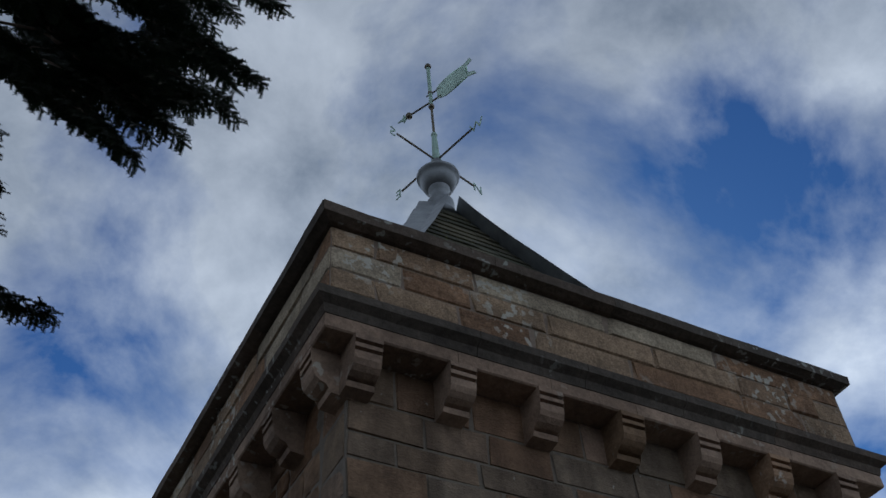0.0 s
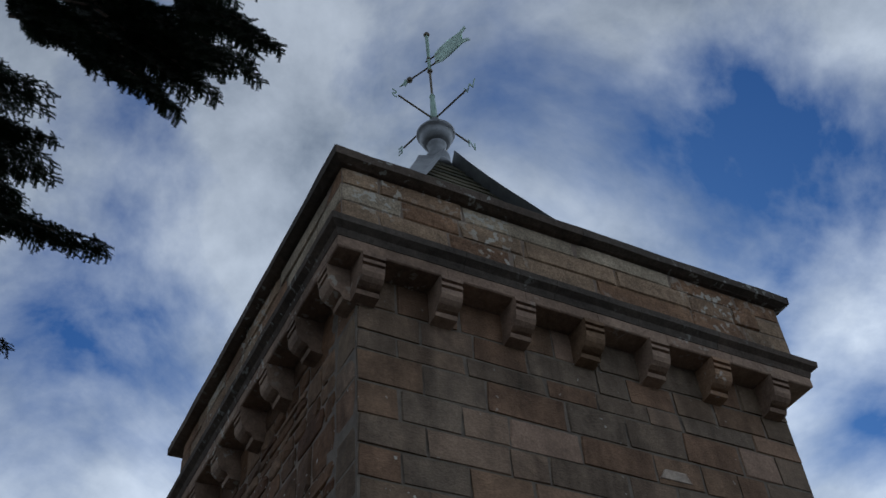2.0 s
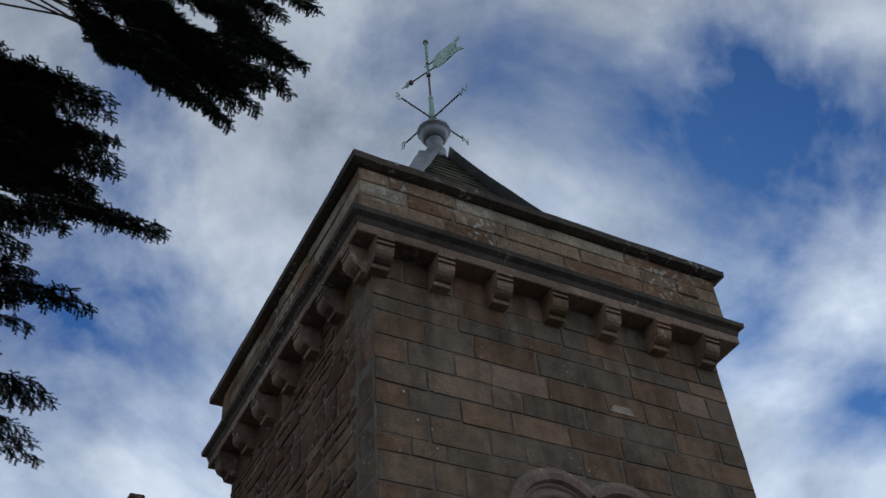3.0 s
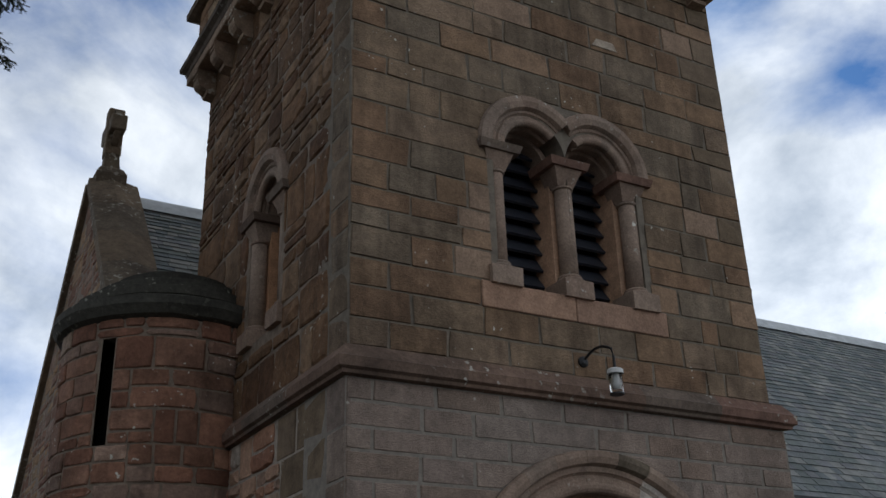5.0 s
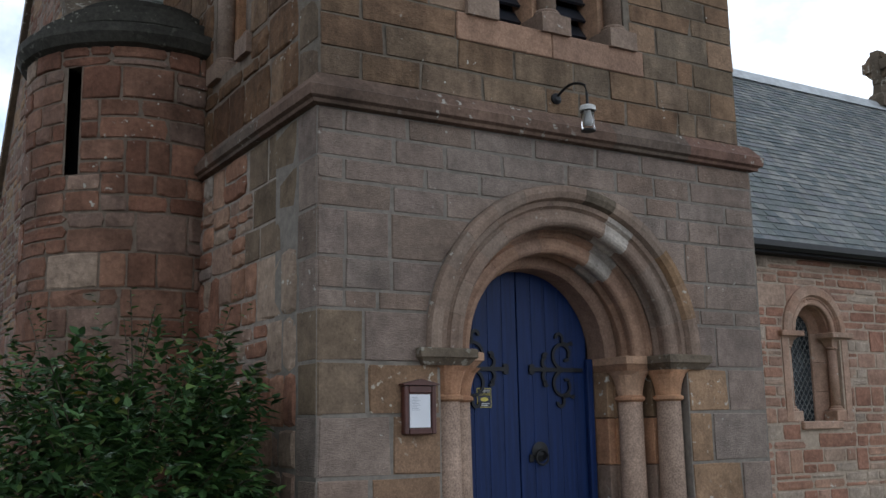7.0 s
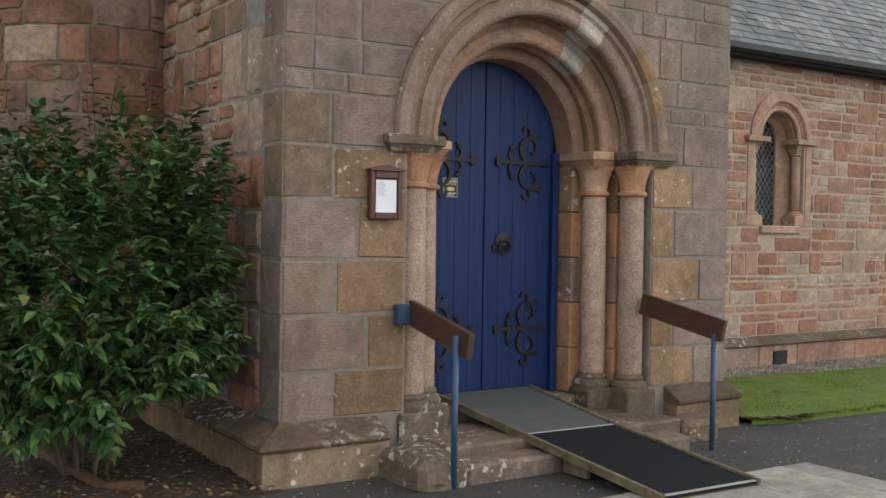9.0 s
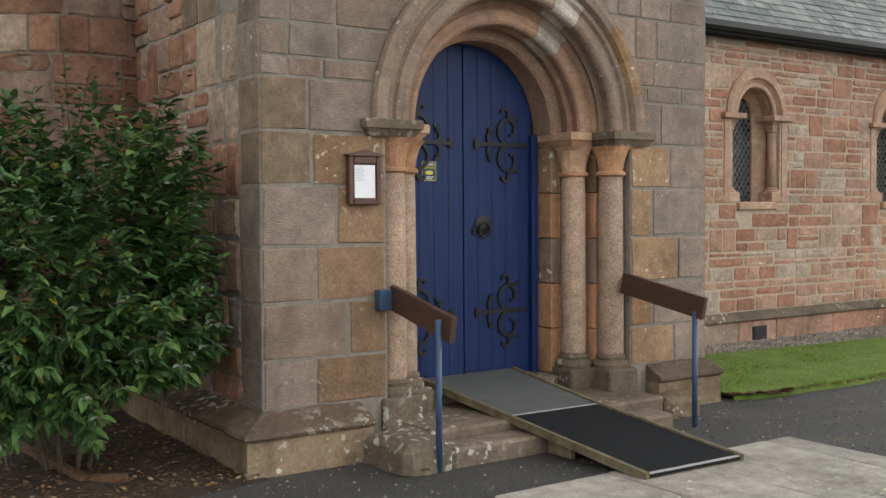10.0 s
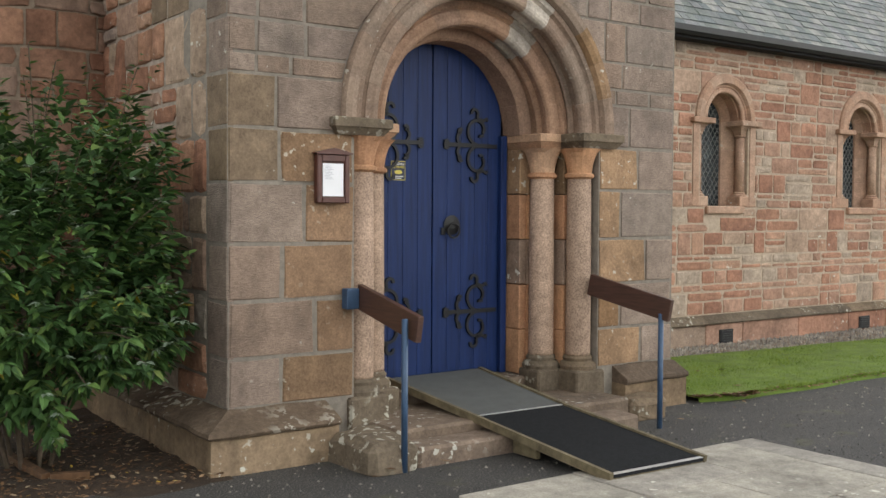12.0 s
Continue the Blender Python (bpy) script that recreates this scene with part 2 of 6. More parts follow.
LOUVRE = plain_mat("dark_slate_louvre", (0.022, 0.025, 0.035), 0.55, 0.0, 0.3, 6)
CAPSTONE = stone_mat("black_mossy_cap_stone", [(0.07, 0.068, 0.058), (0.06, 0.058, 0.05)], grain=30, lichen=0.45, spot=(0.25, 0.25, 0.2))
# near-black in place of shade: belfry floor, turret slit, eaves soffit, roof boards
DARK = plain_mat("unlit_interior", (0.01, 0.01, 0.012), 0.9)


# ---- building helpers ----


def finish(name, bm, mat, parent=None, smooth=False):
    me = bpy.data.meshes.new(name)
    bmesh.ops.recalc_face_normals(bm, faces=bm.faces)
    bm.to_mesh(me)
    bm.free()
    me.materials.append(mat)
    if smooth:
        me.polygons.foreach_set("use_smooth", [True] * len(me.polygons))
    ob = new(name, me)
    ob.parent = parent
    return ob


def part(name, bm, mat, parent, label="", smooth=False):
    return tagged(finish(name, bm, mat, parent, smooth), label)


def thing(name, label, category, group="", kind="", at=None):
    ob = new(name)
    if at:
        ob.matrix_world = at
    return tagged(ob, label, category, group, kind)


def box(bm, x0, x1, y0, y1, z0, z1, bevel=0.0, m=None):
    vs = [bm.verts.new((x, y, z)) for x in (x0, x1) for y in (y0, y1) for z in (z0, z1)]
    fs = [bm.faces.new([vs[i] for i in f]) for f in ((0, 1, 3, 2), (4, 6, 7, 5), (0, 4, 5, 1), (2, 3, 7, 6), (0, 2, 6, 4), (1, 5, 7, 3))]
    if bevel:
        es = list({e for f in fs for e in f.edges})
        r = bmesh.ops.bevel(bm, geom=es, offset=bevel, segments=1, affect="EDGES")
        vs = list({v for f in r["faces"] for v in f.verts} | {v for v in vs if v.is_valid})
    if m:
        bmesh.ops.transform(bm, matrix=m, verts=[v for v in vs if v.is_valid])
    return bm


def boxm(*a, **k):
    return box(bmesh.new(), *a, **k)


def rough_up(bm, amount, scale=3.0, seed=0.0):
    """Worn, uneven edges."""
    for v in bm.verts:
        v.co += noise.noise_vector(v.co * scale + Vector((seed, seed * 2, -seed))) * amount
    return bm


def lathe(bm, profile, cx=0.0, cy=0.0, seg=20, a0=0.0, a1=2 * math.pi, z0=0.0):
    """Turn a profile of (radius, height) round an upright axis."""
    full = abs(a1 - a0 - 2 * math.pi) < 1e-6
    n = seg if full else seg + 1
    rings = []
    for r, z in profile:
        rings.append([bm.verts.new((cx + r * math.cos(a0 + (a1 - a0) * k / seg), cy + r * math.sin(a0 + (a1 - a0) * k / seg), z0 + z)) for k in range(n)])
    for a, b in zip(rings, rings[1:]):
        for k in range(seg):
            bm.faces.new((a[k], a[(k + 1) % n], b[(k + 1) % n], b[k]))
    if full:
        for ring, (r, z) in ((rings[0], profile[0]), (rings[-1], profile[-1])):
            if r > 1e-4:
                bm.faces.new(ring)
    return bm


def sweep(bm, pts, profile, close=False, up=None):
    """Carry a closed profile of (sideways, up) along a line of points."""
    rings = []
    n = len(pts)
    for i, p in enumerate(pts):
        p = Vector(p)
        t = (Vector(pts[(i + 1) % n] if close or i < n - 1 else pts[i]) - Vector(pts[i - 1] if close or i > 0 else pts[i])).normalized()
        u = Vector(up) if up else Vector((0, 0, 1))
        if abs(t.dot(u)) > 0.98:
            u = Vector((0, 1, 0))
        s = t.cross(u).normalized()
        v = s.cross(t)
        rings.append([bm.verts.new(p + s * a + v * b) for a, b in profile])
    k = len(profile)
    for i in range(n if close else n - 1):
        a, b = rings[i], rings[(i + 1) % n]
        for j in range(k):
            bm.faces.new((a[j], a[(j + 1) % k], b[(j + 1) % k], b[j]))
    if not close:
        bm.faces.new(rings[0])
        bm.faces.new(rings[-1])
    return bm


def circle(r, n=8):
    return [(r * math.cos(2 * math.pi * k / n), r * math.sin(2 * math.pi * k / n)) for k in range(n)]


def front(u, w, z):
    """Tower's south face: u along +x, w out of the wall."""
    return Vector((u, -w, z))


def west(u, w, z):
    """Tower's west face: u along +y."""
    return Vector((-w, u, z))


def arch_piece(bm, place, c, zs, profile, a0, a1, seg):
    """A ring segment: a closed profile of (radius, out) carried round the arch's centre, angles from the right springing."""
    rings = []
    for k in range(seg + 1):
        a = a0 + (a1 - a0) * k / seg
        rings.append([bm.verts.new(place(c + r * math.cos(a), w, zs + r * math.sin(a))) for r, w in profile])
    n = len(profile)
    for a, b in zip(rings, rings[1:]):
        for j in range(n):
            bm.faces.new((a[j], a[(j + 1) % n], b[(j + 1) % n], b[j]))
    bm.faces.new(rings[0])
    bm.faces.new(rings[-1])
    return bm


def arch_ring(parent, name, place, c, zs, profile, count, mat, gap=0.004, span=(0.0, math.pi), seg=5, rng=None, odd={}):
    for k in range(count):
        a = span[0] + (span[1] - span[0]) * k / count
        b = span[0] + (span[1] - span[0]) * (k + 1) / count
        d = (rng.uniform(-0.003, 0.003) if rng else 0)
        part(name, arch_piece(bmesh.new(), place, c, zs, [(r + d, w) for r, w in profile], a + gap, b - gap * 0.2, seg), odd.get(k, mat), parent, smooth=False)


def holed_wall(bm, place, u0, u1, z0, z1, w, depth, c=None, r=0.0, zs=0.0, sill=None, seg=24):
    """A wall slab with an arched opening through it."""
    quads = []
    if c is None:
        quads.append(((u0, z0), (u1, z0), (u1, z1), (u0, z1)))
    else:
        sill = z0 if sill is None else sill
        quads += [((u0, z0), (c - r, z0), (c - r, z1), (u0, z1)), ((c + r, z0), (u1, z0), (u1, z1), (c + r, z1))]
        if sill > z0:
            quads.append(((c - r, z0), (c + r, z0), (c + r, sill), (c - r, sill)))
        for k in range(seg):
            a, b = math.pi * (1 - k / seg), math.pi * (1 - (k + 1) / seg)
            p, q = (c + r * math.cos(a), zs + r * math.sin(a)), (c + r * math.cos(b), zs + r * math.sin(b))
            quads.append((p, q, (q[0], z1), (p[0], z1)))
    for quad in quads:
        f = [bm.verts.new(place(u, w, z)) for u, z in quad]
        g = [bm.verts.new(place(u, w - depth, z)) for u, z in quad]
        bm.faces.new(f)
        bm.faces.new(g)
        for k in range(4):
            bm.faces.new((f[k], f[(k + 1) % 4], g[(k + 1) % 4], g[k]))
    return bm


def courses(rng, z0, z1, lo, hi):
    z, out = z0, [z0]
    while z < z1 - hi * 1.2:
        z += rng.uniform(lo, hi)
        out.append(z)
    if z1 - z > hi * 1.25:
        out.append((z + z1) / 2)
    out.append(z1)
    return out


def stones(rng, u0, u1, zs, wmin, wmax, gaps=(), quoin=0.0, joint=0.008):
    """Cells of a coursed wall: (bottom left, bottom right, top left, top right, z low, z high)."""
    out = []
    for row, (za, zb) in enumerate(zip(zs, zs[1:])):
        runs = [[(u0, u1), (u0, u1)]]
        for g in gaps:
            ga, gb = g(za + joint), g(zb - joint)
            mid = g((za + zb) / 2)
            if ga is None and gb is None and mid is None:
                continue
            if ga is None:
                ga = mid if mid and not gb else gb
            if gb is None:
                m = (ga[0] + ga[1]) / 2
                gb = (m, m)
            cut = []
            for (a0, a1), (b0, b1) in runs:
                if ga[1] < a0 or ga[0] > a1:
                    cut.append([(a0, a1), (b0, b1)])
                else:
                    cut += [[(a0, ga[0]), (b0, gb[0])], [(ga[1], a1), (gb[1], b1)]]
            runs = cut
        for (a0, a1), (b0, b1) in runs:
            if max(a1 - a0, b1 - b0) < 0.05:
                continue
            lo, hi = max(a0, b0), min(a1, b1)
            cuts, u = [], lo
            if quoin and abs(a0 - u0) < 1e-6:
                u += quoin * (1.0 if row % 2 else 0.62)
                if u < hi - 0.12:
                    cuts.append(u)
            while True:
                u += rng.uniform(wmin, wmax)
                if u > hi - wmin * 0.7:
                    break
                cuts.append(u)
            if quoin and abs(a1 - u1) < 1e-6 and cuts:
                q = u1 - quoin * (0.62 if row % 2 else 1.0)
                cuts = [k for k in cuts if k < q - wmin * 0.6] + ([q] if q > lo + 0.1 else [])
            edges_b, edges_t = [a0, *cuts, a1], [b0, *cuts, b1]
            for k in range(len(cuts) + 1):
                out.append((edges_b[k], edges_b[k + 1], edges_t[k], edges_t[k + 1], za, zb))
    return out


def block_mesh(name, rng, mat, bevel, warp):
    """A unit block, 0..1 along, -1..0 deep (front at 0), 0..1 high, with worn edges and a slightly uneven face."""
    bm = bmesh.new()
    b = bevel
    ring = lambda e, w: [(e, w, e), (1 - e, w, e), (1 - e, w, 1 - e), (e, w, 1 - e)]
    back = [bm.verts.new(Vector(p)) for p in ring(0.0, -1.0)]
    mid = [bm.verts.new(Vector(p) + Vector((rng.uniform(-1, 1) * warp, 0, rng.uniform(-1, 1) * warp))) for p in ring(0.0, -0.3)]
    face = [bm.verts.new(Vector(p) + Vector((rng.uniform(-1, 1) * warp, rng.uniform(-1, 0.4) * 0.12, rng.uniform(-1, 1) * warp))) for p in ring(b, 0.0)]
    c = bm.verts.new((0.5 + rng.uniform(-0.2, 0.2), rng.uniform(-0.02, 0.10), 0.5 + rng.uniform(-0.2, 0.2)))
    for p, q in ((back, mid), (mid, face)):
        for k in range(4):
            bm.faces.new((p[k], p[(k + 1) % 4], q[(k + 1) % 4], q[k]))
    for k in range(4):
        bm.faces.new((face[k], face[(k + 1) % 4], c))
    bmesh.ops.recalc_face_normals(bm, faces=bm.faces)
    me = bpy.data.meshes.new(name)
    bm.to_mesh(me)
    bm.free()
    me.materials.append(mat)
    return me


def lay(parent, cells, place, rng, mats, proud=(0.0, 0.006), depth=0.06, joint=0.006, bevel=0.03, warp=0.015, name="stone", pick=None):
    """Each cell of a wall becomes a block of its own; whole ones share a few meshes."""
    shared = {m.name: [block_mesh(name, rng, m, bevel, warp) for _ in range(5)] for m in mats}
    o, ex, ew, ez = place(0, 0, 0), place(1, 0, 0), place(0, 1, 0), place(0, 0, 1)
    ax, aw, az = ex - o, ew - o, ez - o
    for (b0, b1, t0, t1, za, zb) in cells:
        m = pick(rng, (b0 + b1) / 2, (za + zb) / 2, b0, b1) if pick else rng.choice(mats)
        out = rng.uniform(*proud)
        if abs(b0 - t0) < 1e-5 and abs(b1 - t1) < 1e-5:
            ob = new(name, rng.choice(shared[m.name]))
            w, h, d = b1 - b0 - joint, zb - za - joint, depth + out
            p = o + ax * (b0 + joint / 2) + aw * out + az * (za + joint / 2)
            ob.matrix_world = Matrix(((ax.x * w, aw.x * d, az.x * h, p.x), (ax.y * w, aw.y * d, az.y * h, p.y), (ax.z * w, aw.z * d, az.z * h, p.z), (0, 0, 0, 1)))
            ob.parent = parent
        else:
            bm = bmesh.new()
            j = joint / 2
            q = [(b0 + j, za + j), (max(b1 - j, b0 + j + 0.002), za + j), (max(t1 - j, t0 + j + 0.002), zb - j), (t0 + j, zb - j)]
            cu, cz = sum(p[0] for p in q) / 4, sum(p[1] for p in q) / 4
            lv = []
            for w, s in ((-depth, 1.0), (out - 0.008, 1.0), (out, 0.965)):
                lv.append([bm.verts.new(place(cu + (u - cu) * s, w, cz + (z - cz) * s)) for u, z in q])
            for p, r in zip(lv, lv[1:]):
                for k in range(4):
                    bm.faces.new((p[k], p[(k + 1) % 4], r[(k + 1) % 4], r[k]))
            bm.faces.new(lv[-1])
            part(name, bm, m, parent)


def clip(cells, gaps, joint=0.008):
    """Cut openings out of rectangular cells (u0, u1, z0, z1); the result is in the form that stones() gives."""
    out = [(a, b, a, b, za, zb) for a, b, za, zb in cells]
    for g in gaps:
        kept = []
        for a0, a1, b0, b1, za, zb in out:
            lo, mid, hi = g(za + joint), g((za + zb) / 2), g(zb - joint)
            if lo is None and mid is None and hi is None:
                kept.append((a0, a1, b0, b1, za, zb))
                continue
            lo = lo or mid or hi
            if hi is None:
                hi = ((lo[0] + lo[1]) / 2,) * 2
            for p in ((a0, min(a1, lo[0]), b0, min(b1, hi[0])), (max(a0, lo[1]), a1, max(b0, hi[1]), b1)):
                p = (p[0], max(p[0], p[1]), p[2], max(p[2], p[3]))
                if max(p[1] - p[0], p[3] - p[2]) > 0.05:
                    kept.append((*p, za, zb))
        out = kept
    return out


def snecked(rng, u0, u1, bands, wmin, wmax, gaps=(), tall=0.4):
    """Squared rubble brought to courses: tall stones beside stacks of two or three thin ones."""
    cells = []
    for za, zb in zip(bands, bands[1:]):
        u = u0
        while u < u1 - 0.02:
            kind = rng.random()
            run = rng.uniform(wmin, wmax) * (1.0 if kind < tall else 1.9)
            e = u1 if u1 - u - run < wmin * 0.8 else u + run
            if kind < tall or zb - za < 0.13:
                cuts = [za, zb]
            elif kind < 0.93:
                cuts = [za, za + (zb - za) * rng.uniform(0.32, 0.68), zb]
            else:
                h = (zb - za) / 3
                cuts = [za, za + h * rng.uniform(0.8, 1.2), za + h * rng.uniform(1.8, 2.2), zb]
            for p, q in zip(cuts, cuts[1:]):
                x = u
                while x < e - 0.01:
                    w = rng.uniform(wmin * 0.8, wmax)
                    y = e if e - x - w < wmin * 0.7 else x + w
                    cells.append((x, y, p, q))
                    x = y
            u = e
    return clip(cells, gaps)


def rubble_mesh(verts, faces, rng, place, cell, joint, proud, wear, depth=0.03):
    """One rough stone: an uneven eight-sided outline, a worn arris and a hammered face."""
    b0, b1, t0, t1, za, zb = cell
    j = joint / 2
    w0, h0 = max(b1 - b0, t1 - t0), zb - za
    wob = min(wear, 0.16 * min(w0, h0))
    mid = lambda p, q: ((p[0] + q[0]) / 2, (p[1] + q[1]) / 2)
    c4 = [(b0 + j, za + j), (max(b1 - j, b0 + j + 0.004), za + j), (max(t1 - j, t0 + j + 0.004), zb - j), (t0 + j, zb - j)]
    cu, cz = sum(p[0] for p in c4) / 4, sum(p[1] for p in c4) / 4
    ring = []
    for k in range(4):
        p, q = c4[k], c4[(k + 1) % 4]
        s = 1 - rng.uniform(0.3, 1.0) * wob / max(0.03, min(w0, h0)) * 1.4
        ring.append((cu + (p[0] - cu) * s, cz + (p[1] - cz) * s))
        m = mid(p, q)
        ring.append((m[0] + rng.uniform(-0.7, 0.3) * wob * (1 if m[0] > cu else -1) * (k % 2), m[1] + rng.uniform(-0.7, 0.3) * wob * (1 if m[1] > cz else -1) * (1 - k % 2)))
    i = len(verts)
    inset = 1 - min(0.3, 0.012 / min(w0, h0) + wob * 1.2 / max(w0, h0))
    for u, z in ring:
        verts.append(place(u, -depth, z))
    for u, z in ring:
        verts.append(place(u, proud * 0.35 - 0.003, z))
    for u, z in ring:
        verts.append(place(cu + (u - cu) * inset, proud + rng.uniform(-0.35, 0.35) * wob, cz + (z - cz) * inset))
    verts.append(place(cu + rng.uniform(-0.2, 0.2) * w0, proud + rng.uniform(-0.2, 0.7) * wob, cz + rng.uniform(-0.2, 0.2) * h0))
    for lv in (0, 8):
        faces += [(i + lv + k, i + lv + (k + 1) % 8, i + lv + 8 + (k + 1) % 8, i + lv + 8 + k) for k in range(8)]
    faces += [(i + 16 + k, i + 16 + (k + 1) % 8, i + 24) for k in range(8)]


def lay_rubble(parent, cells, place, rng, pick, joint=0.018, proud=(0.0, 0.006), wear=0.012):
    """Every cell becomes a rough stone of its own."""
    for c in cells:
        verts, faces = [], []
        rubble_mesh(verts, faces, rng, place, c, joint, rng.uniform(*proud), wear)
        me = bpy.data.meshes.new("stone")
        me.from_pydata([tuple(v) for v in verts], [], faces)
        me.materials.append(pick(rng, (c[0] + c[1]) / 2, (c[4] + c[5]) / 2))
        ob = new("stone", me)
        ob.parent = parent


# ---- ground ----
W, D = 4.02, 3.95                # tower plan, upper stage
WL = 4.14                        # lower stage width
ZS, ZC = 4.02, 8.5               # string course, corbel table
DOOR_C, DOOR_Z = 2.09, 2.28      # door arch centre
NY, NZ, RY, RZ = 2.36, 3.86, 5.7, 7.66   # nave wall, eaves, ridge
GX = -0.88                       # nave west gable


def gravel_mat():
    m = Nodes("dark_gravel_asphalt")
    chips = m.noise(85, 3, 0.6, src="World")
    broad = m.noise(1.1, 6, 0.6, src="World")
    col = m.mix(1.0, m.ramp(chips, [(0.34, (0.014, 0.014, 0.015)), (0.52, (0.042, 0.041, 0.041)), (0.68, (0.15, 0.14, 0.13)), (0.76, (0.34, 0.32, 0.29))]), m.ramp(broad, [(0.3, (0.75,) * 3), (0.7, (1.25, 1.22, 1.15))]), "MULTIPLY")
    moss = m.mix(1.0, m.ramp(m.noise(2.3, 5, 0.6, src="World"), [(0.60, (0, 0, 0)), (0.72, (0.5,) * 3)]), m.ramp(chips, [(0.4, (1, 1, 1)), (0.6, (0, 0, 0))]), "MULTIPLY")
    col = m.mix(moss, col, (0.13, 0.14, 0.03))
    m.l(col, m.b.inputs["Base Color"])
    m.b.inputs["Roughness"].default_value = 0.85
    m.bump(chips, 0.8, 0.01)
    return m.mat


bm = bmesh.new()
bmesh.ops.create_grid(bm, x_segments=8, y_segments=8, size=900)
tagged(finish("ground", bm, gravel_mat()), "dark grey asphalt and gravel yard with pale chips", "ground", kind="structure")


# ---- church tower: walls with their openings ----
rng = random.Random(4)
tower_core = plain_mat("tower_core_mortar", (0.175, 0.145, 0.112), 0.95, vary=0.3, scale=12, bump=0.01)

bm = holed_wall(bmesh.new(), front, 0.0, WL, 0.0, ZS, -0.008, 0.72, DOOR_C, 1.16, DOOR_Z)
wall_1 = tagged(finish("wall_1", bm, JOINT), "grey-pink ashlar lower wall of the church tower", "wall", kind="structure")
bm = holed_wall(bmesh.new(), front, 0.02, 2.03, ZS, 9.5, -0.008, 0.5, 1.66, 0.369, 6.03, 4.80)
holed_wall(bm, front, 2.03, W, ZS, 9.5, -0.008, 0.5, 2.40, 0.369, 6.03, 4.80)
wall_2 = tagged(finish("wall_2", bm, tower_core), "weathered brown ashlar belfry wall of the tower", "wall", kind="structure")
bm = holed_wall(bmesh.new(), west, 0.72, D, 0.0, ZS, -0.008, 0.5)
wall_3 = tagged(finish("wall_3", bm, MORTAR), "red rubble west side of the tower base", "wall", kind="structure")
bm = holed_wall(bmesh.new(), lambda u, w, z: west(u, w - 0.02, z), 0.51, D, ZS, 9.5, -0.008, 0.5, 1.83, 0.40, 6.0, 4.75)
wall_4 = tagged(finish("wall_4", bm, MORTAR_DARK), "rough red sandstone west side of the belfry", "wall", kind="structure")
bm = boxm(WL - 0.5, WL - 0.01, 0.73, D, 0, ZS)
tagged(finish("wall_5", bm, tower_core), "plain east side of the tower base", "wall", kind="structure")
bm = boxm(W - 0.5, W - 0.01, 0.52, D, ZS, 9.5)
box(bm, 0.53, W - 0.51, D - 0.4, D, 0, 9.5)
tagged(finish("wall_6", bm, tower_core), "plain east and north sides of the belfry", "wall", kind="structure")
tagged(finish("ceiling_1", boxm(0.51, W - 0.51, 0.51, D - 0.41, 4.3, 4.4), DARK), "belfry floor coloured near black for unlit shade", "ceiling", kind="structure")

# ---- plinth ----
plinth = thing("tower_plinth", "ochre sandstone plinth with a sloping lichened top", "plinth", kind="structure")
PLINTHTOP = stone_mat("sooty_lichened_coping", [(0.135, 0.10, 0.075), (0.115, 0.085, 0.065), (0.15, 0.11, 0.08)], grain=30, grain_depth=0.02, lichen=0.75, spot=(0.50, 0.47, 0.40))

PLINTHSTONE = stone_mat("brown_weathered_base_stone", [(0.30, 0.22, 0.15), (0.27, 0.195, 0.13)], grain=30, grain_depth=0.015, lichen=0.3, dark=0.5, streak=0.25)


def plinth_run(place, u0, u1, n, mitre0=False, mitre1=False):
    """Base blocks and a weathered coping with a small roll, along one face."""
    prof = [(-0.02, 0.235), (0.205, 0.235), (0.225, 0.245), (0.235, 0.262), (0.225, 0.282), (0.19, 0.295), (0.10, 0.33), (0.012, 0.368), (-0.02, 0.37)]
    for k in range(n):
        a, b = u0 + (u1 - u0) * k / n, u0 + (u1 - u0) * (k + 1) / n
        for name, pr, mat, amount in (("plinth_stone", [(-0.02, -0.1), (0.20, -0.1), (0.20, 0.225), (0.19, 0.235), (-0.02, 0.235)], PLINTHSTONE, 0.010), ("plinth_coping", prof, PLINTHTOP, 0.012)):
            bm = bmesh.new()
            steps = 7
            rows = []
            for q in range(steps):
                t = q / (steps - 1)
                row = []
                for o, z in pr:
                    e0 = a - (o if mitre0 and k == 0 else -0.003)
                    e1 = b + (o if mitre1 and k == n - 1 else -0.003)
                    row.append(bm.verts.new(place(e0 + (e1 - e0) * t, o, z)))
                rows.append(row)
            m = len(pr)
            for x, y in zip(rows, rows[1:]):
                for i in range(m):
                    bm.faces.new((x[i], x[(i + 1) % m], y[(i + 1) % m], y[i]))
            bm.faces.new(rows[0]), bm.faces.new(rows[-1])
            part(name, rough_up(rough_up(bm, amount, 5, k * 1.7), amount * 0.5, 17, k), mat, plinth, "lichen-spotted sloping coping" if "coping" in name else "")


plinth_run(front, 0.0, 0.70, 1, mitre0=True)
plinth_run(lambda u, w, z: front(u, w * 0.75, z), 3.42, WL + 0.03, 1)
plinth_run(west, 0.0, 2.6, 3, mitre0=True)

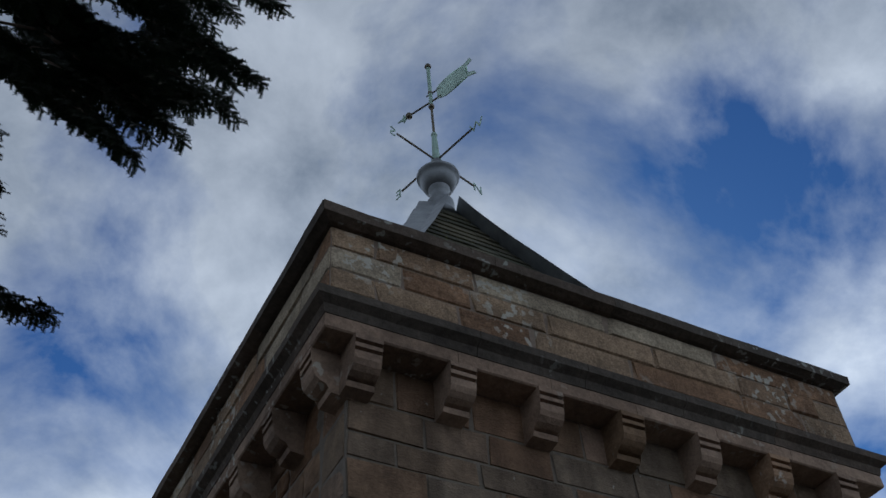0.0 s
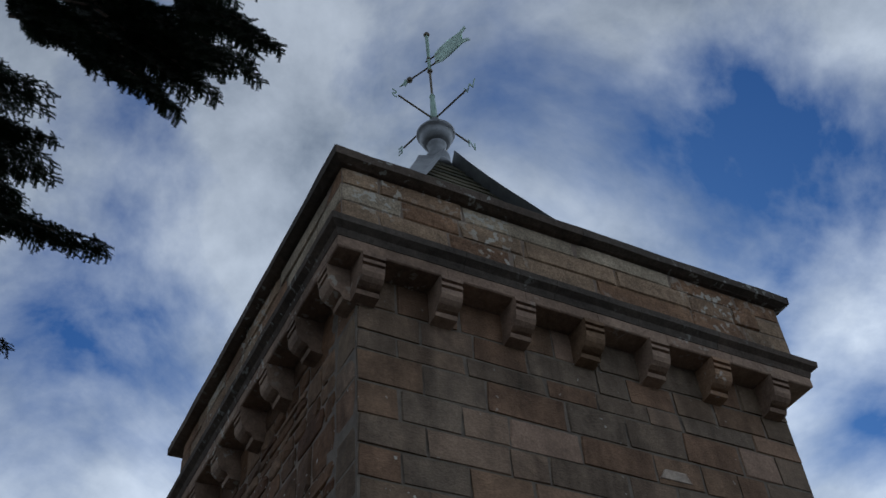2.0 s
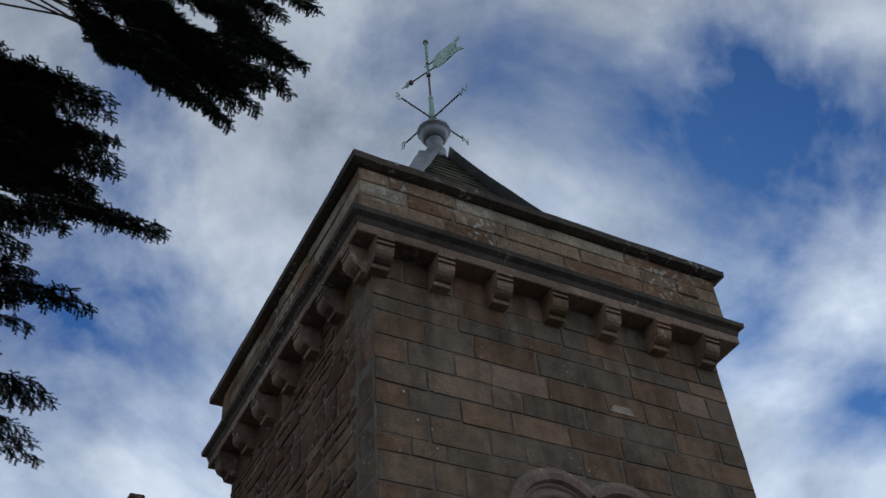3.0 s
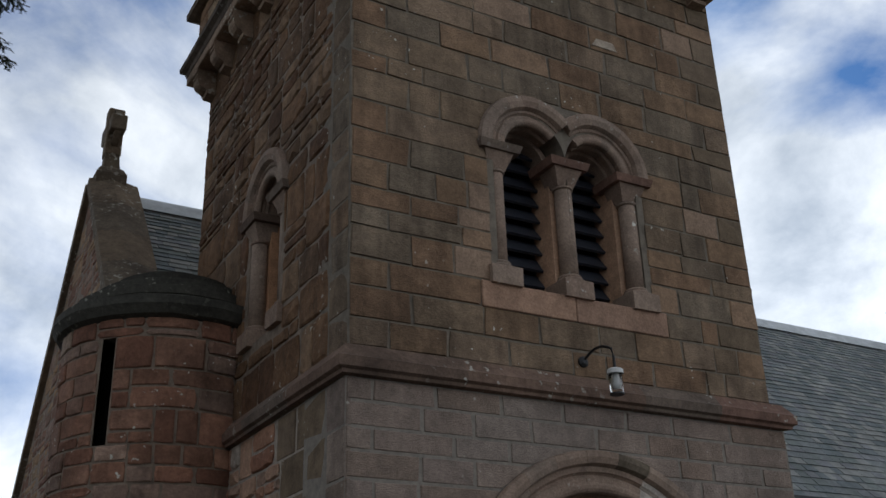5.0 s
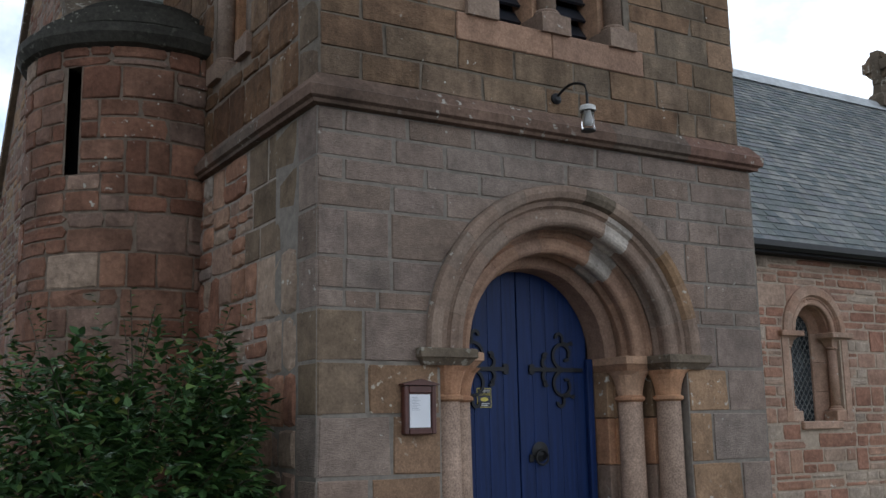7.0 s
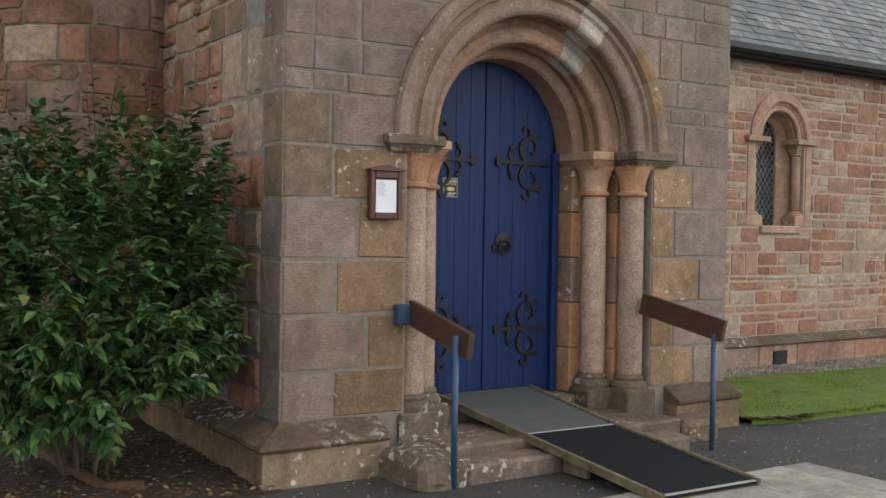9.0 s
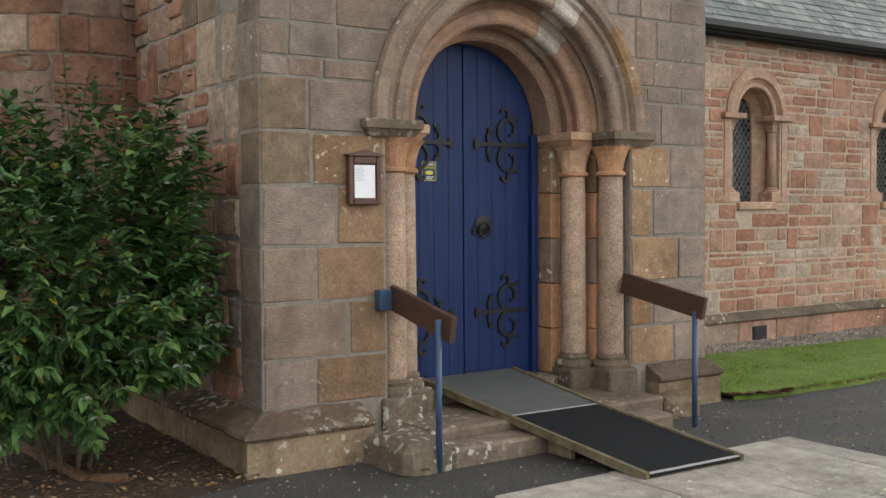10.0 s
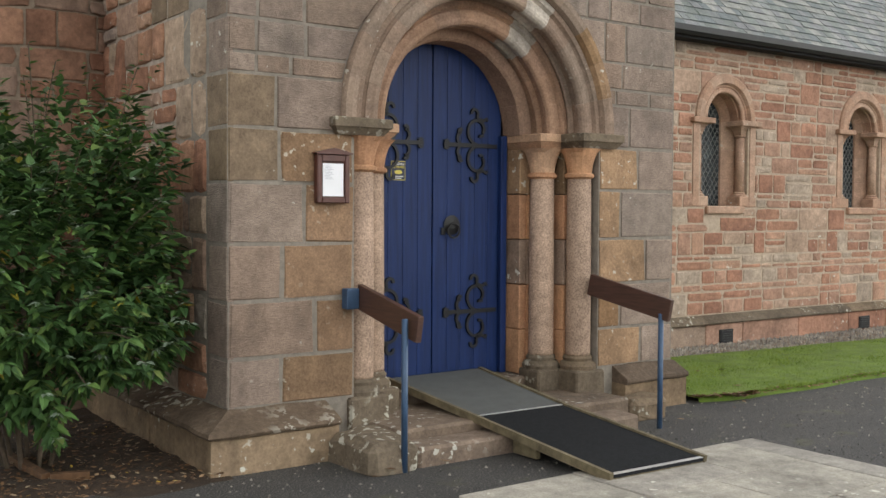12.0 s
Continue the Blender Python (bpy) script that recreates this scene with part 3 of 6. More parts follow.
# ---- string course between the stages ----
string = thing("string_course", "dark weathered sandstone string course round the tower", "moulding", kind="structure")
pr = [(0.0, -0.115), (0.05, -0.11), (0.055, -0.085), (0.085, -0.07), (0.09, 0.0), (0.075, 0.012), (0.004, 0.11), (-0.05, 0.115), (-0.05, -0.115)]
xs = [-0.0, 0.92, 1.75, 2.55, 3.35, WL]
for i, (a, b) in enumerate(zip(xs, xs[1:])):
    bm = bmesh.new()
    rows = []
    for x, end in ((a, i == 0), (b, i == len(xs) - 2)):
        rows.append([bm.verts.new((x + (-o if (end and x == a and i == 0) else (o if end else 0)), -o, ZS + z)) for o, z in pr])
    for k in range(len(pr)):
        bm.faces.new((rows[0][k], rows[0][(k + 1) % len(pr)], rows[1][(k + 1) % len(pr)], rows[1][k]))
    bm.faces.new(rows[0]), bm.faces.new(rows[1])
    part("string_stone", rough_up(bm, 0.005, 4), STRING, string)
ys = [0.0, 0.95, 1.9, 2.85, D]
for i, (a, b) in enumerate(zip(ys, ys[1:])):
    bm = bmesh.new()
    rows = [[bm.verts.new((-o, y - (o if (i == 0 and y == a) else 0), ZS + z)) for o, z in pr] for y in (a, b)]
    for k in range(len(pr)):
        bm.faces.new((rows[0][k], rows[0][(k + 1) % len(pr)], rows[1][(k + 1) % len(pr)], rows[1][k]))
    bm.faces.new(rows[0]), bm.faces.new(rows[1])
    part("string_stone", rough_up(bm, 0.005, 4), STRING, string)

# ---- corbel table, cornice, parapet ----


def corbel_mesh():
    """A block with two grooves and a rolled underside; out along -y, 0.19 wide."""
    pr = [(0.05, 0.0), (-0.235, 0.0), (-0.235, -0.045), (-0.19, -0.05), (-0.19, -0.072), (-0.228, -0.077), (-0.228, -0.115), (-0.185, -0.12), (-0.185, -0.142),
          (-0.222, -0.147), (-0.218, -0.18)]
    for k in range(7):
        a = radians(-10 - k * 22)
        pr.append((-0.10 - 0.118 * math.cos(a), -0.19 + 0.12 * math.sin(a)))
    pr += [(-0.075, -0.30), (-0.11, -0.33), (-0.10, -0.375), (0.05, -0.40)]
    bm = bmesh.new()
    rows = [[bm.verts.new((x, y, z)) for y, z in pr] for x in (-0.09, 0.09)]
    n = len(pr)
    for k in range(n):
        bm.faces.new((rows[0][k], rows[0][(k + 1) % n], rows[1][(k + 1) % n], rows[1][k]))
    bm.faces.new(rows[0]), bm.faces.new(rows[1])
    bmesh.ops.triangulate(bm, faces=[f for f in bm.faces if len(f.verts) > 4])
    bmesh.ops.scale(bm, vec=(1, 1, 0.78), verts=bm.verts)
    return rough_up(bm, 0.005, 7)


corbel_table = thing("corbel_table", "row of rolled sandstone corbels under the tower cornice", "corbel table", kind="structure")
CORBEL = stone_mat("lichened_corbel_stone", [(0.36, 0.26, 0.19), (0.31, 0.22, 0.16)], grain=40, grain_depth=0.01, lichen=0.6, spot=(0.5, 0.46, 0.38))
first = part("corbel", corbel_mesh(), CORBEL, corbel_table)
cz = ZC + 0.035
for k in range(7):
    me = first.data.copy()
    me.materials[0] = CORBEL if k not in (3, 5) else BUFF
    ob = first if k == 0 else new("corbel", me)
    ob.parent, ob.location = corbel_table, (0.06 + k * 0.627, 0, cz)
for k in range(7):
    ob = new("corbel", first.data)
    ob.parent, ob.location, ob.rotation_euler = corbel_table, (0.02, 0.08 + k * 0.622, cz), (0, 0, -math.pi / 2)


def loop_course(parent, name, mat, prof, n, jitter=0.005, label=""):
    """A moulding carried round the tower's four sides, in stones; prof: (out, z)."""
    lo, hi = Vector((0.0, 0.0)), Vector((W, D))
    sides = [((0, 0), (1, 0), W, (0, -1)), ((0, 0), (0, 1), D, (-1, 0)), ((W, 0), (0, 1), D, (1, 0)), ((0, D), (1, 0), W, (0, 1))]
    for si, (start, along, length, outw) in enumerate(sides):
        m = n if si < 2 else 1
        for i in range(m):
            a, b = length * i / m, length * (i + 1) / m
            bm = bmesh.new()
            rows = []
            for s, first_end, last_end in ((a, i == 0, False), (b, False, i == m - 1)):
                row = []
                for o, z in prof:
                    e = -o if first_end else (o if last_end else (0.002 if s == a else -0.002))
                    row.append(bm.verts.new((start[0] + along[0] * (s + e) + outw[0] * o, start[1] + along[1] * (s + e) + outw[1] * o, z)))
                rows.append(row)
            k = len(prof)
            for j in range(k):
                bm.faces.new((rows[0][j], rows[0][(j + 1) % k], rows[1][(j + 1) % k], rows[1][j]))
            bm.faces.new(rows[0]), bm.faces.new(rows[1])
            if m > 1:
                bmesh.ops.subdivide_edges(bm, edges=[e for e in bm.edges if e.calc_length() > 0.3], cuts=3)
                rough_up(bm, jitter, 6, si * 3.1)
            part(name, bm, mat, parent, label)


cornice = thing("cornice", "sooty moulded sandstone cornice round the tower top", "cornice", kind="structure")
loop_course(cornice, "bed_stone", CORBEL, [(-0.05, 8.54), (0.205, 8.54), (0.215, 8.55), (0.215, 8.64), (-0.05, 8.64)], 6, 0.003)
loop_course(cornice, "cornice_stone", DARKSTONE, [(-0.05, 8.642), (0.22, 8.642), (0.235, 8.70), (0.285, 8.735), (0.29, 8.79), (0.25, 8.83), (0.18, 8.90), (-0.05, 8.90)], 5, 0.006)
coping = thing("parapet_coping", "dark weathered coping stones on the tower parapet", "coping", kind="structure")
loop_course(coping, "coping_stone", DARKSTONE, [(-0.12, 9.46), (0.20, 9.46), (0.265, 9.48), (0.27, 9.56), (0.21, 9.60), (-0.12, 9.64)], 4, 0.010)
bm = bmesh.new()
for place, n in ((front, W), (west, D)):
    f = lambda u, w, z, place=place: place(u, w + 0.165, z)
    holed_wall(bm, f, -0.165 if place is front else -0.155, n + (0.165 if place is front else 0.0), 8.90, 9.46, -0.008, 0.3)
box(bm, W - 0.1, W + 0.155, 0.14, D, 8.9, 9.46)
box(bm, 0, W, D - 0.1, D + 0.15, 8.9, 9.46)
parapet = tagged(finish("wall_7", bm, MORTAR_DARK), "lichened sandstone parapet wall of the tower", "wall", kind="structure")
tagged(finish("roof_deck", boxm(0.3, W - 0.2, 0.3, D - 0.1, 8.95, 9.05), LEAD), "lead gutter behind the parapet", "roof", kind="structure")

# ---- pyramid roof with lead hips ----
CX, CY = 2.0, 2.0
APEX = 12.75
roof = thing("tower_roof", "steep slated pyramid roof with lead hips", "roof", kind="structure")
base = 1.84


def pyr(t, k):
    """Corner k of the roof at height share t, with a slight bell at the foot."""
    r = base * (1 - t) ** 1.08 * (1.0) + 0.12 * t
    sx, sy = ((-1, -1), (1, -1), (1, 1), (-1, 1))[k]
    return Vector((CX + sx * r, CY + sy * r, 9.2 + (APEX - 9.2) * t))


bm = bmesh.new()
rows = [[bm.verts.new(pyr(t / 12, k)) for k in range(4)] for t in range(13)]
for a, b in zip(rows, rows[1:]):
    for k in range(4):
        bm.faces.new((a[k], a[(k + 1) % 4], b[(k + 1) % 4], b[k]))
bm.faces.new(rows[-1])
part("roof_board", bm, DARK, roof)
bm = bmesh.new()
r2 = random.Random(9)
for side in range(4):
    for row in range(24):
        t0, t1 = row / 25, (row + 1.25) / 25
        a0, b0, a1, b1 = pyr(t0, side), pyr(t0, (side + 1) % 4), pyr(t1, side), pyr(t1, (side + 1) % 4)
        nrm = (b0 - a0).cross(a1 - a0).normalized()
        n = max(2, int((b0 - a0).length / 0.24))
        off = 0.5 * (row % 2)
        for k in range(n + 1):
            s0, s1 = max(0, (k - off) / n), min(1, (k + 1 - off) / n)
            if s1 - s0 < 0.05:
                continue
            g, lift = 0.004, 0.022 + r2.uniform(-0.004, 0.008)
            q = [a0.lerp(b0, s0) + nrm * lift, a0.lerp(b0, s1) + nrm * lift, a1.lerp(b1, s1) + nrm * 0.006, a1.lerp(b1, s0) + nrm * 0.006]
            q[0] += (q[1] - q[0]).normalized() * g
            top = [bm.verts.new(p) for p in q]
            bot = [bm.verts.new(p - nrm * 0.016) for p in q]
            bm.faces.new(top)
            for j in range(4):
                bm.faces.new((top[j], top[(j + 1) % 4], bot[(j + 1) % 4], bot[j]))
tagged(part("slate", bm, SLATE_MOSS, roof), kind="stuff")
for k in range(4):
    pts = [pyr(t / 12, k) + (pyr(t / 12, k) - Vector((CX, CY, pyr(t / 12, k).z))).normalized() * 0.03 for t in range(13)]
    bm = sweep(bmesh.new(), pts, [(-0.17, -0.06), (-0.05, 0.015), (0, 0.04), (0.05, 0.015), (0.17, -0.06), (0, 0.0)], up=(CX - pts[0].x, CY - pts[0].y, -1.0))
    part("lead_hip", rough_up(bm, 0.006, 5), LEAD, roof, "dull lead hip roll")

# ---- nave ----


def nave(u, w, z):
    return Vector((u, NY - w, z))


NX1 = 14.55
WINS = [7.74, 10.75, 13.78]
WZ, WSILL, WR = 2.83, 1.74, 0.46
bm = bmesh.new()
edges = [WL - 0.02] + [(a + b) / 2 for a, b in zip(WINS, WINS[1:])] + [NX1]
for c, a, b in zip(WINS, edges, edges[1:]):
    holed_wall(bm, nave, a, b, 0.0, NZ, -0.008, 0.55, c, WR, WZ, WSILL)
nave_wall = tagged(finish("wall_8", bm, MORTAR_PINK), "red-pink coursed sandstone nave wall", "wall", kind="structure")
bm = bmesh.new()
box(bm, -0.1, NX1, 2 * RY - NY - 0.4, 2 * RY - NY, 0, NZ)
box(bm, NX1 - 0.3, NX1, NY + 0.56, 2 * RY - NY - 0.41, 0, NZ)
tagged(finish("wall_9", bm, MORTAR_PINK), "plain far walls of the nave", "wall", kind="structure")

# roof: boarding and slates
nave_roof = thing("nave_roof", "long grey-green slate roof of the nave", "roof", kind="structure")
EAVE = Vector((0, NY - 0.22, NZ - 0.02))
up = Vector((0, RY, RZ)) - EAVE
L = up.length
up.normalize()
nr = Vector((0, -up.z, up.y))
X0, X1 = -0.36, NX1 + 0.1
bm = bmesh.new()
for sgn in (1, -1):
    e = Vector((0, EAVE.y if sgn > 0 else 2 * RY - EAVE.y, EAVE.z))
    r = Vector((0, RY, RZ))
    cutp = e.lerp(r, 0.45) if sgn > 0 else e      # behind turret and tower the slope starts higher
    for xa, xb, e in ((X0, W, cutp), (W, X1, e)):
        q = [Vector((xa, e.y, e.z)), Vector((xb, e.y, e.z)), Vector((xb, r.y, r.z)), Vector((xa, r.y, r.z))]
        f = [bm.verts.new(p) for p in q]
        g = [bm.verts.new(p - Vector((0, 0, 0.12))) for p in q]
        bm.faces.new(f), bm.faces.new(g)
        for k in range(4):
            bm.faces.new((f[k], f[(k + 1) % 4], g[(k + 1) % 4], g[k]))
part("roof_board", bm, DARK, nave_roof)
verts, faces = [], []
r2 = random.Random(3)
row, d = 0, 0.0
while d < L - 0.05:
    ex = 0.15 - 0.05 * d / L
    x = X0 - (0.12 if row % 2 else 0)
    hit_tower = EAVE.y + up.y * d < D + 0.05
    while x < X1:
        wdt = r2.uniform(0.12, 0.24)
        if not ((hit_tower and 0.0 < x + wdt and x < W - 0.03) or (x < 0.3 and d < L * 0.46)):
            lift = 0.016 + r2.uniform(-0.003, 0.007)
            p0 = Vector((x, EAVE.y, EAVE.z)) + up * d
            p1 = p0 + up * (ex * 1.35)
            i = len(verts)
            g = Vector((0.003, 0, 0))
            wv = Vector((wdt - 0.003, 0, 0))
            a, b, c, e = p0 + nr * lift + g, p0 + nr * lift + wv, p1 + nr * 0.004 + wv, p1 + nr * 0.004 + g
            verts += [a, b, c, e, a - nr * 0.012, b - nr * 0.012]
            faces += [(i, i + 1, i + 2, i + 3), (i + 4, i + 5, i + 1, i), (i + 4, i, i + 3), (i + 1, i + 5, i + 2)]
        x += wdt
    d += ex
    row += 1
me = bpy.data.meshes.new("slate")
me.from_pydata([tuple(v) for v in verts], [], faces)
me.materials.append(SLATE)
ob = new("slate", me)
ob.parent = nave_roof
tagged(ob, kind="stuff")
bm = sweep(bmesh.new(), [(X0, RY, RZ + 0.03), (X1, RY, RZ + 0.03)], [(-0.16, -0.15), (-0.05, 0.03), (0, 0.07), (0.05, 0.03), (0.16, -0.15), (0, 0.0)])
part("ridge_capping", bm, plain_mat("pale_lead_ridge", (0.5, 0.52, 0.53), 0.5, 0.3, 0.2), nave_roof, "pale lead ridge capping")
bm = sweep(bmesh.new(), [(WL + 0.01, NY - 0.24, NZ - 0.05), (NX1, NY - 0.24, NZ - 0.05)], [(-0.06, 0.05), (-0.06, -0.02), (-0.03, -0.06), (0.03, -0.06), (0.06, -0.02), (0.06, 0.05), (0.045, 0.05), (0.03, -0.03), (-0.03, -0.03), (-0.045, 0.05)])
part("gutter", bm, IRON, nave_roof, "black cast-iron eaves gutter")
# shade under the eaves is put into the soffit's near-black colour
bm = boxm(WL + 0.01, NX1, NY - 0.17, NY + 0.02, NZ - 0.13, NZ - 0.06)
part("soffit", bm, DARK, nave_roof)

# ---- west gable with its coping and cross ----
gable = thing("gable", "red sandstone west gable of the nave with stone coping", "gable", kind="structure")
bm = bmesh.new()
half = RY - NY + 0.05
lowz = NZ + (RZ + 0.1 - NZ) * (1 - (RY - 3.3) / half)
prof = [(3.3, -0.1), (3.3, lowz), (RY, RZ + 0.1), (RY + half, NZ), (RY + half, -0.1)]
f = [bm.verts.new((GX, y, z)) for y, z in prof]
g = [bm.verts.new((GX + 0.45, y, z)) for y, z in prof]
bm.faces.new(f), bm.faces.new(g)
for k in range(5):
    bm.faces.new((f[k], f[(k + 1) % 5], g[(k + 1) % 5], g[k]))
part("gable_wall", bm, MORTAR_DARK, gable)
slope = Vector((0, half, RZ + 0.1 - NZ))
for sgn in (1, -1):
    n = 7
    for k in range(3 if sgn > 0 else 0, n):
        a = Vector((GX, RY - sgn * half, NZ)) + Vector((0, sgn * slope.y, slope.z)) * (k / n)
        b = Vector((GX, RY - sgn * half, NZ)) + Vector((0, sgn * slope.y, slope.z)) * ((k + 0.995) / n)
        nn = Vector((0, -sgn * slope.z, slope.y)).normalized()
        bm = bmesh.new()
        pr2 = [(-0.07, 0.0), (-0.07, 0.13), (0.2, 0.19), (0.52, 0.13), (0.52, 0.0)]
        rows = [[bm.verts.new(p + Vector((o, 0, 0)) + nn * h) for o, h in pr2] for p in (a, b)]
        for j in range(5):
            bm.faces.new((rows[0][j], rows[0][(j + 1) % 5], rows[1][(j + 1) % 5], rows[1][j]))
        bm.faces.new(rows[0]), bm.faces.new(rows[1])
        part("coping_stone", rough_up(bm, 0.006, 4), MOSSY, gable)


def gable_cross(label, at):
    cross = thing("gable_cross", label, "cross", at=at)
    part("base", rough_up(lathe(bmesh.new(), [(0.26, -0.12), (0.26, 0.05), (0.2, 0.13), (0.14, 0.17), (0.12, 0.34), (0.14, 0.36)], seg=4, a0=math.pi / 4, a1=math.pi / 4 + 2 * math.pi), 0.004), MOSSY, cross)
    bm = boxm(-0.10, 0.10, -0.095, 0.095, 0.35, 1.02, 0.015)
    part("shaft", rough_up(bm, 0.005), MOSSY, cross)
    for sgn in (-1, 1):
        part("arm", rough_up(boxm(-0.095, 0.095, *sorted((sgn * 0.096, sgn * 0.30)), 0.62, 0.83, 0.012), 0.005), MOSSY, cross)
    ring = bmesh.new()
    pts = [(0, 0.235 * math.cos(k * math.pi / 12), 0.725 + 0.235 * math.sin(k * math.pi / 12)) for k in range(24)]
    sweep(ring, pts, [(-0.04, -0.04), (0.04, -0.04), (0.04, 0.04), (-0.04, 0.04)], close=True, up=(1, 0, 0))
    part("ring", ring, MOSSY, cross)
    return cross


gable_cross("weathered stone wheel cross on the gable peak", pose(GX + 0.18, RY, RZ + 0.22))
east = gable_cross("pale stone wheel cross on the far end of the ridge", pose(NX1 - 0.2, RY, RZ + 0.1))

# ---- stair turret ----
TX, TY, TR = -0.35, 3.35, 0.98
turret = thing("stair_turret", "round red sandstone stair turret with a stepped stone cap", "turret", kind="structure")
bm = lathe(bmesh.new(), [(TR - 0.012, -0.1), (TR - 0.012, 3.9), (TR - 0.4, 3.9)], TX, TY, 48)
lathe(bm, [(TR - 0.4, 4.85), (TR - 0.012, 4.85), (TR - 0.012, 5.05), (TR - 0.3, 5.1)], TX, TY, 48)
lathe(bm, [(TR - 0.4, 3.9), (TR - 0.012, 3.9), (TR - 0.012, 4.85), (TR - 0.4, 4.85)], TX, TY, 46, radians(223) + 0.068, radians(223) - 0.068 + 2 * math.pi)
part("core", bm, MORTAR_DARK, turret)
# near-black backing gives the slit its darkness
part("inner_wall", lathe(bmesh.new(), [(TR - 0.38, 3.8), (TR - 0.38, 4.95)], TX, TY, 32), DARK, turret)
part("cap", rough_up(lathe(bmesh.new(), [(TR - 0.05, 5), (TR + 0.06, 5.04), (TR + 0.11, 5.12), (TR + 0.10, 5.2), (TR - 0.02, 5.25), (TR - 0.08, 5.26), (TR - 0.06, 5.28), (TR - 0.06, 5.36), (TR - 0.12, 5.38), (TR - 0.24, 5.39), (TR - 0.22, 5.42), (TR - 0.22, 5.49), (TR - 0.30, 5.52), (TR - 0.42, 5.53), (TR - 0.41, 5.62), (TR - 0.50, 5.65), (0.28, 5.68), (0.27, 5.75), (0.05, 5.8), (0.0, 5.8)], TX, TY, 44), 0.01, 4), CAPSTONE, turret, "dark mossy stepped stone cap")


# ---- doorway: jambs, columns, arch orders ----
DC, DZ = DOOR_C, DOOR_Z
rng = random.Random(21)
PALE = stone_mat("limewashed_patch", [(0.50, 0.45, 0.40)], grain=40, dark=0.45)
DRESSED_WARM = stone_mat("plum_brown_dressed_stone", [(0.37, 0.235, 0.17), (0.33, 0.215, 0.16), (0.40, 0.25, 0.175)], grain=55, grain_depth=0.005, dark=0.7)
doorway = thing("doorway", "round-arched sandstone doorway with nook columns and moulded orders", "doorway", kind="structure")


def roll(r0, r1, w0, w1, hollow=0.03):
    """An arch order's section: a block whose inner front edge is a thick roll beside a hollow."""
    span = r1 - r0
    pts = [(r1, w1), (r1, w0), (r0 + span * 0.80, w0), (r0 + span * 0.77, w0 - hollow * 0.5), (r0 + span * 0.70, w0 - hollow), (r0 + span * 0.62, w0 - hollow * 0.6), (r0 + span * 0.60, w0 - hollow * 0.25)]
    rr = span * 0.24
    cr, cw = r0 + rr * 1.15, w0 - rr * 0.9
    for k in range(8):
        a = radians(55 + k * 28)
        pts.append((cr + rr * math.cos(a), cw + rr * math.sin(a)))
    w = cw - rr * 1.25
    pts += [(r0 + rr * 0.75, w), (r0 + rr * 0.85, w - hollow), (r0 + rr * 0.3, w - hollow * 1.5), (r0 + rr * 0.12, w - hollow * 2.0), (r0 + rr * 0.3, w - hollow * 2.6), (r0 + rr * 0.6, w - hollow * 2.9), (r0 + rr * 0.6, min(w1, w - hollow * 3.0))]
    return pts


arch_ring(doorway, "voussoir", front, DC, DZ, [(1.16, -0.05), (1.16, 0.01), (1.175, 0.05), (1.22, 0.065), (1.265, 0.06), (1.275, 0.03), (1.275, -0.05)], 13, DRESSED, 0.0012, rng=rng, seg=4, odd={2: BUFF, 1: BUFF, 5: MOSSY})
arch_ring(doorway, "voussoir", front, DC, DZ, roll(0.955, 1.158, 0.004, -0.30), 13, DRESSED, 0.0012, rng=rng, seg=4, odd={4: PALE})
arch_ring(doorway, "voussoir", front, DC, DZ, roll(0.775, 0.975, -0.19, -0.50), 11, DRESSED_WARM, 0.0012, rng=rng, seg=5, odd={3: PALE})
arch_ring(doorway, "voussoir", front, DC - 0.02, DZ, [(0.70, -0.66), (0.70, -0.44), (0.72, -0.415), (0.80, -0.41), (0.82, -0.66)], 9, DRESSED_WARM, 0.0012, rng=rng, seg=5)
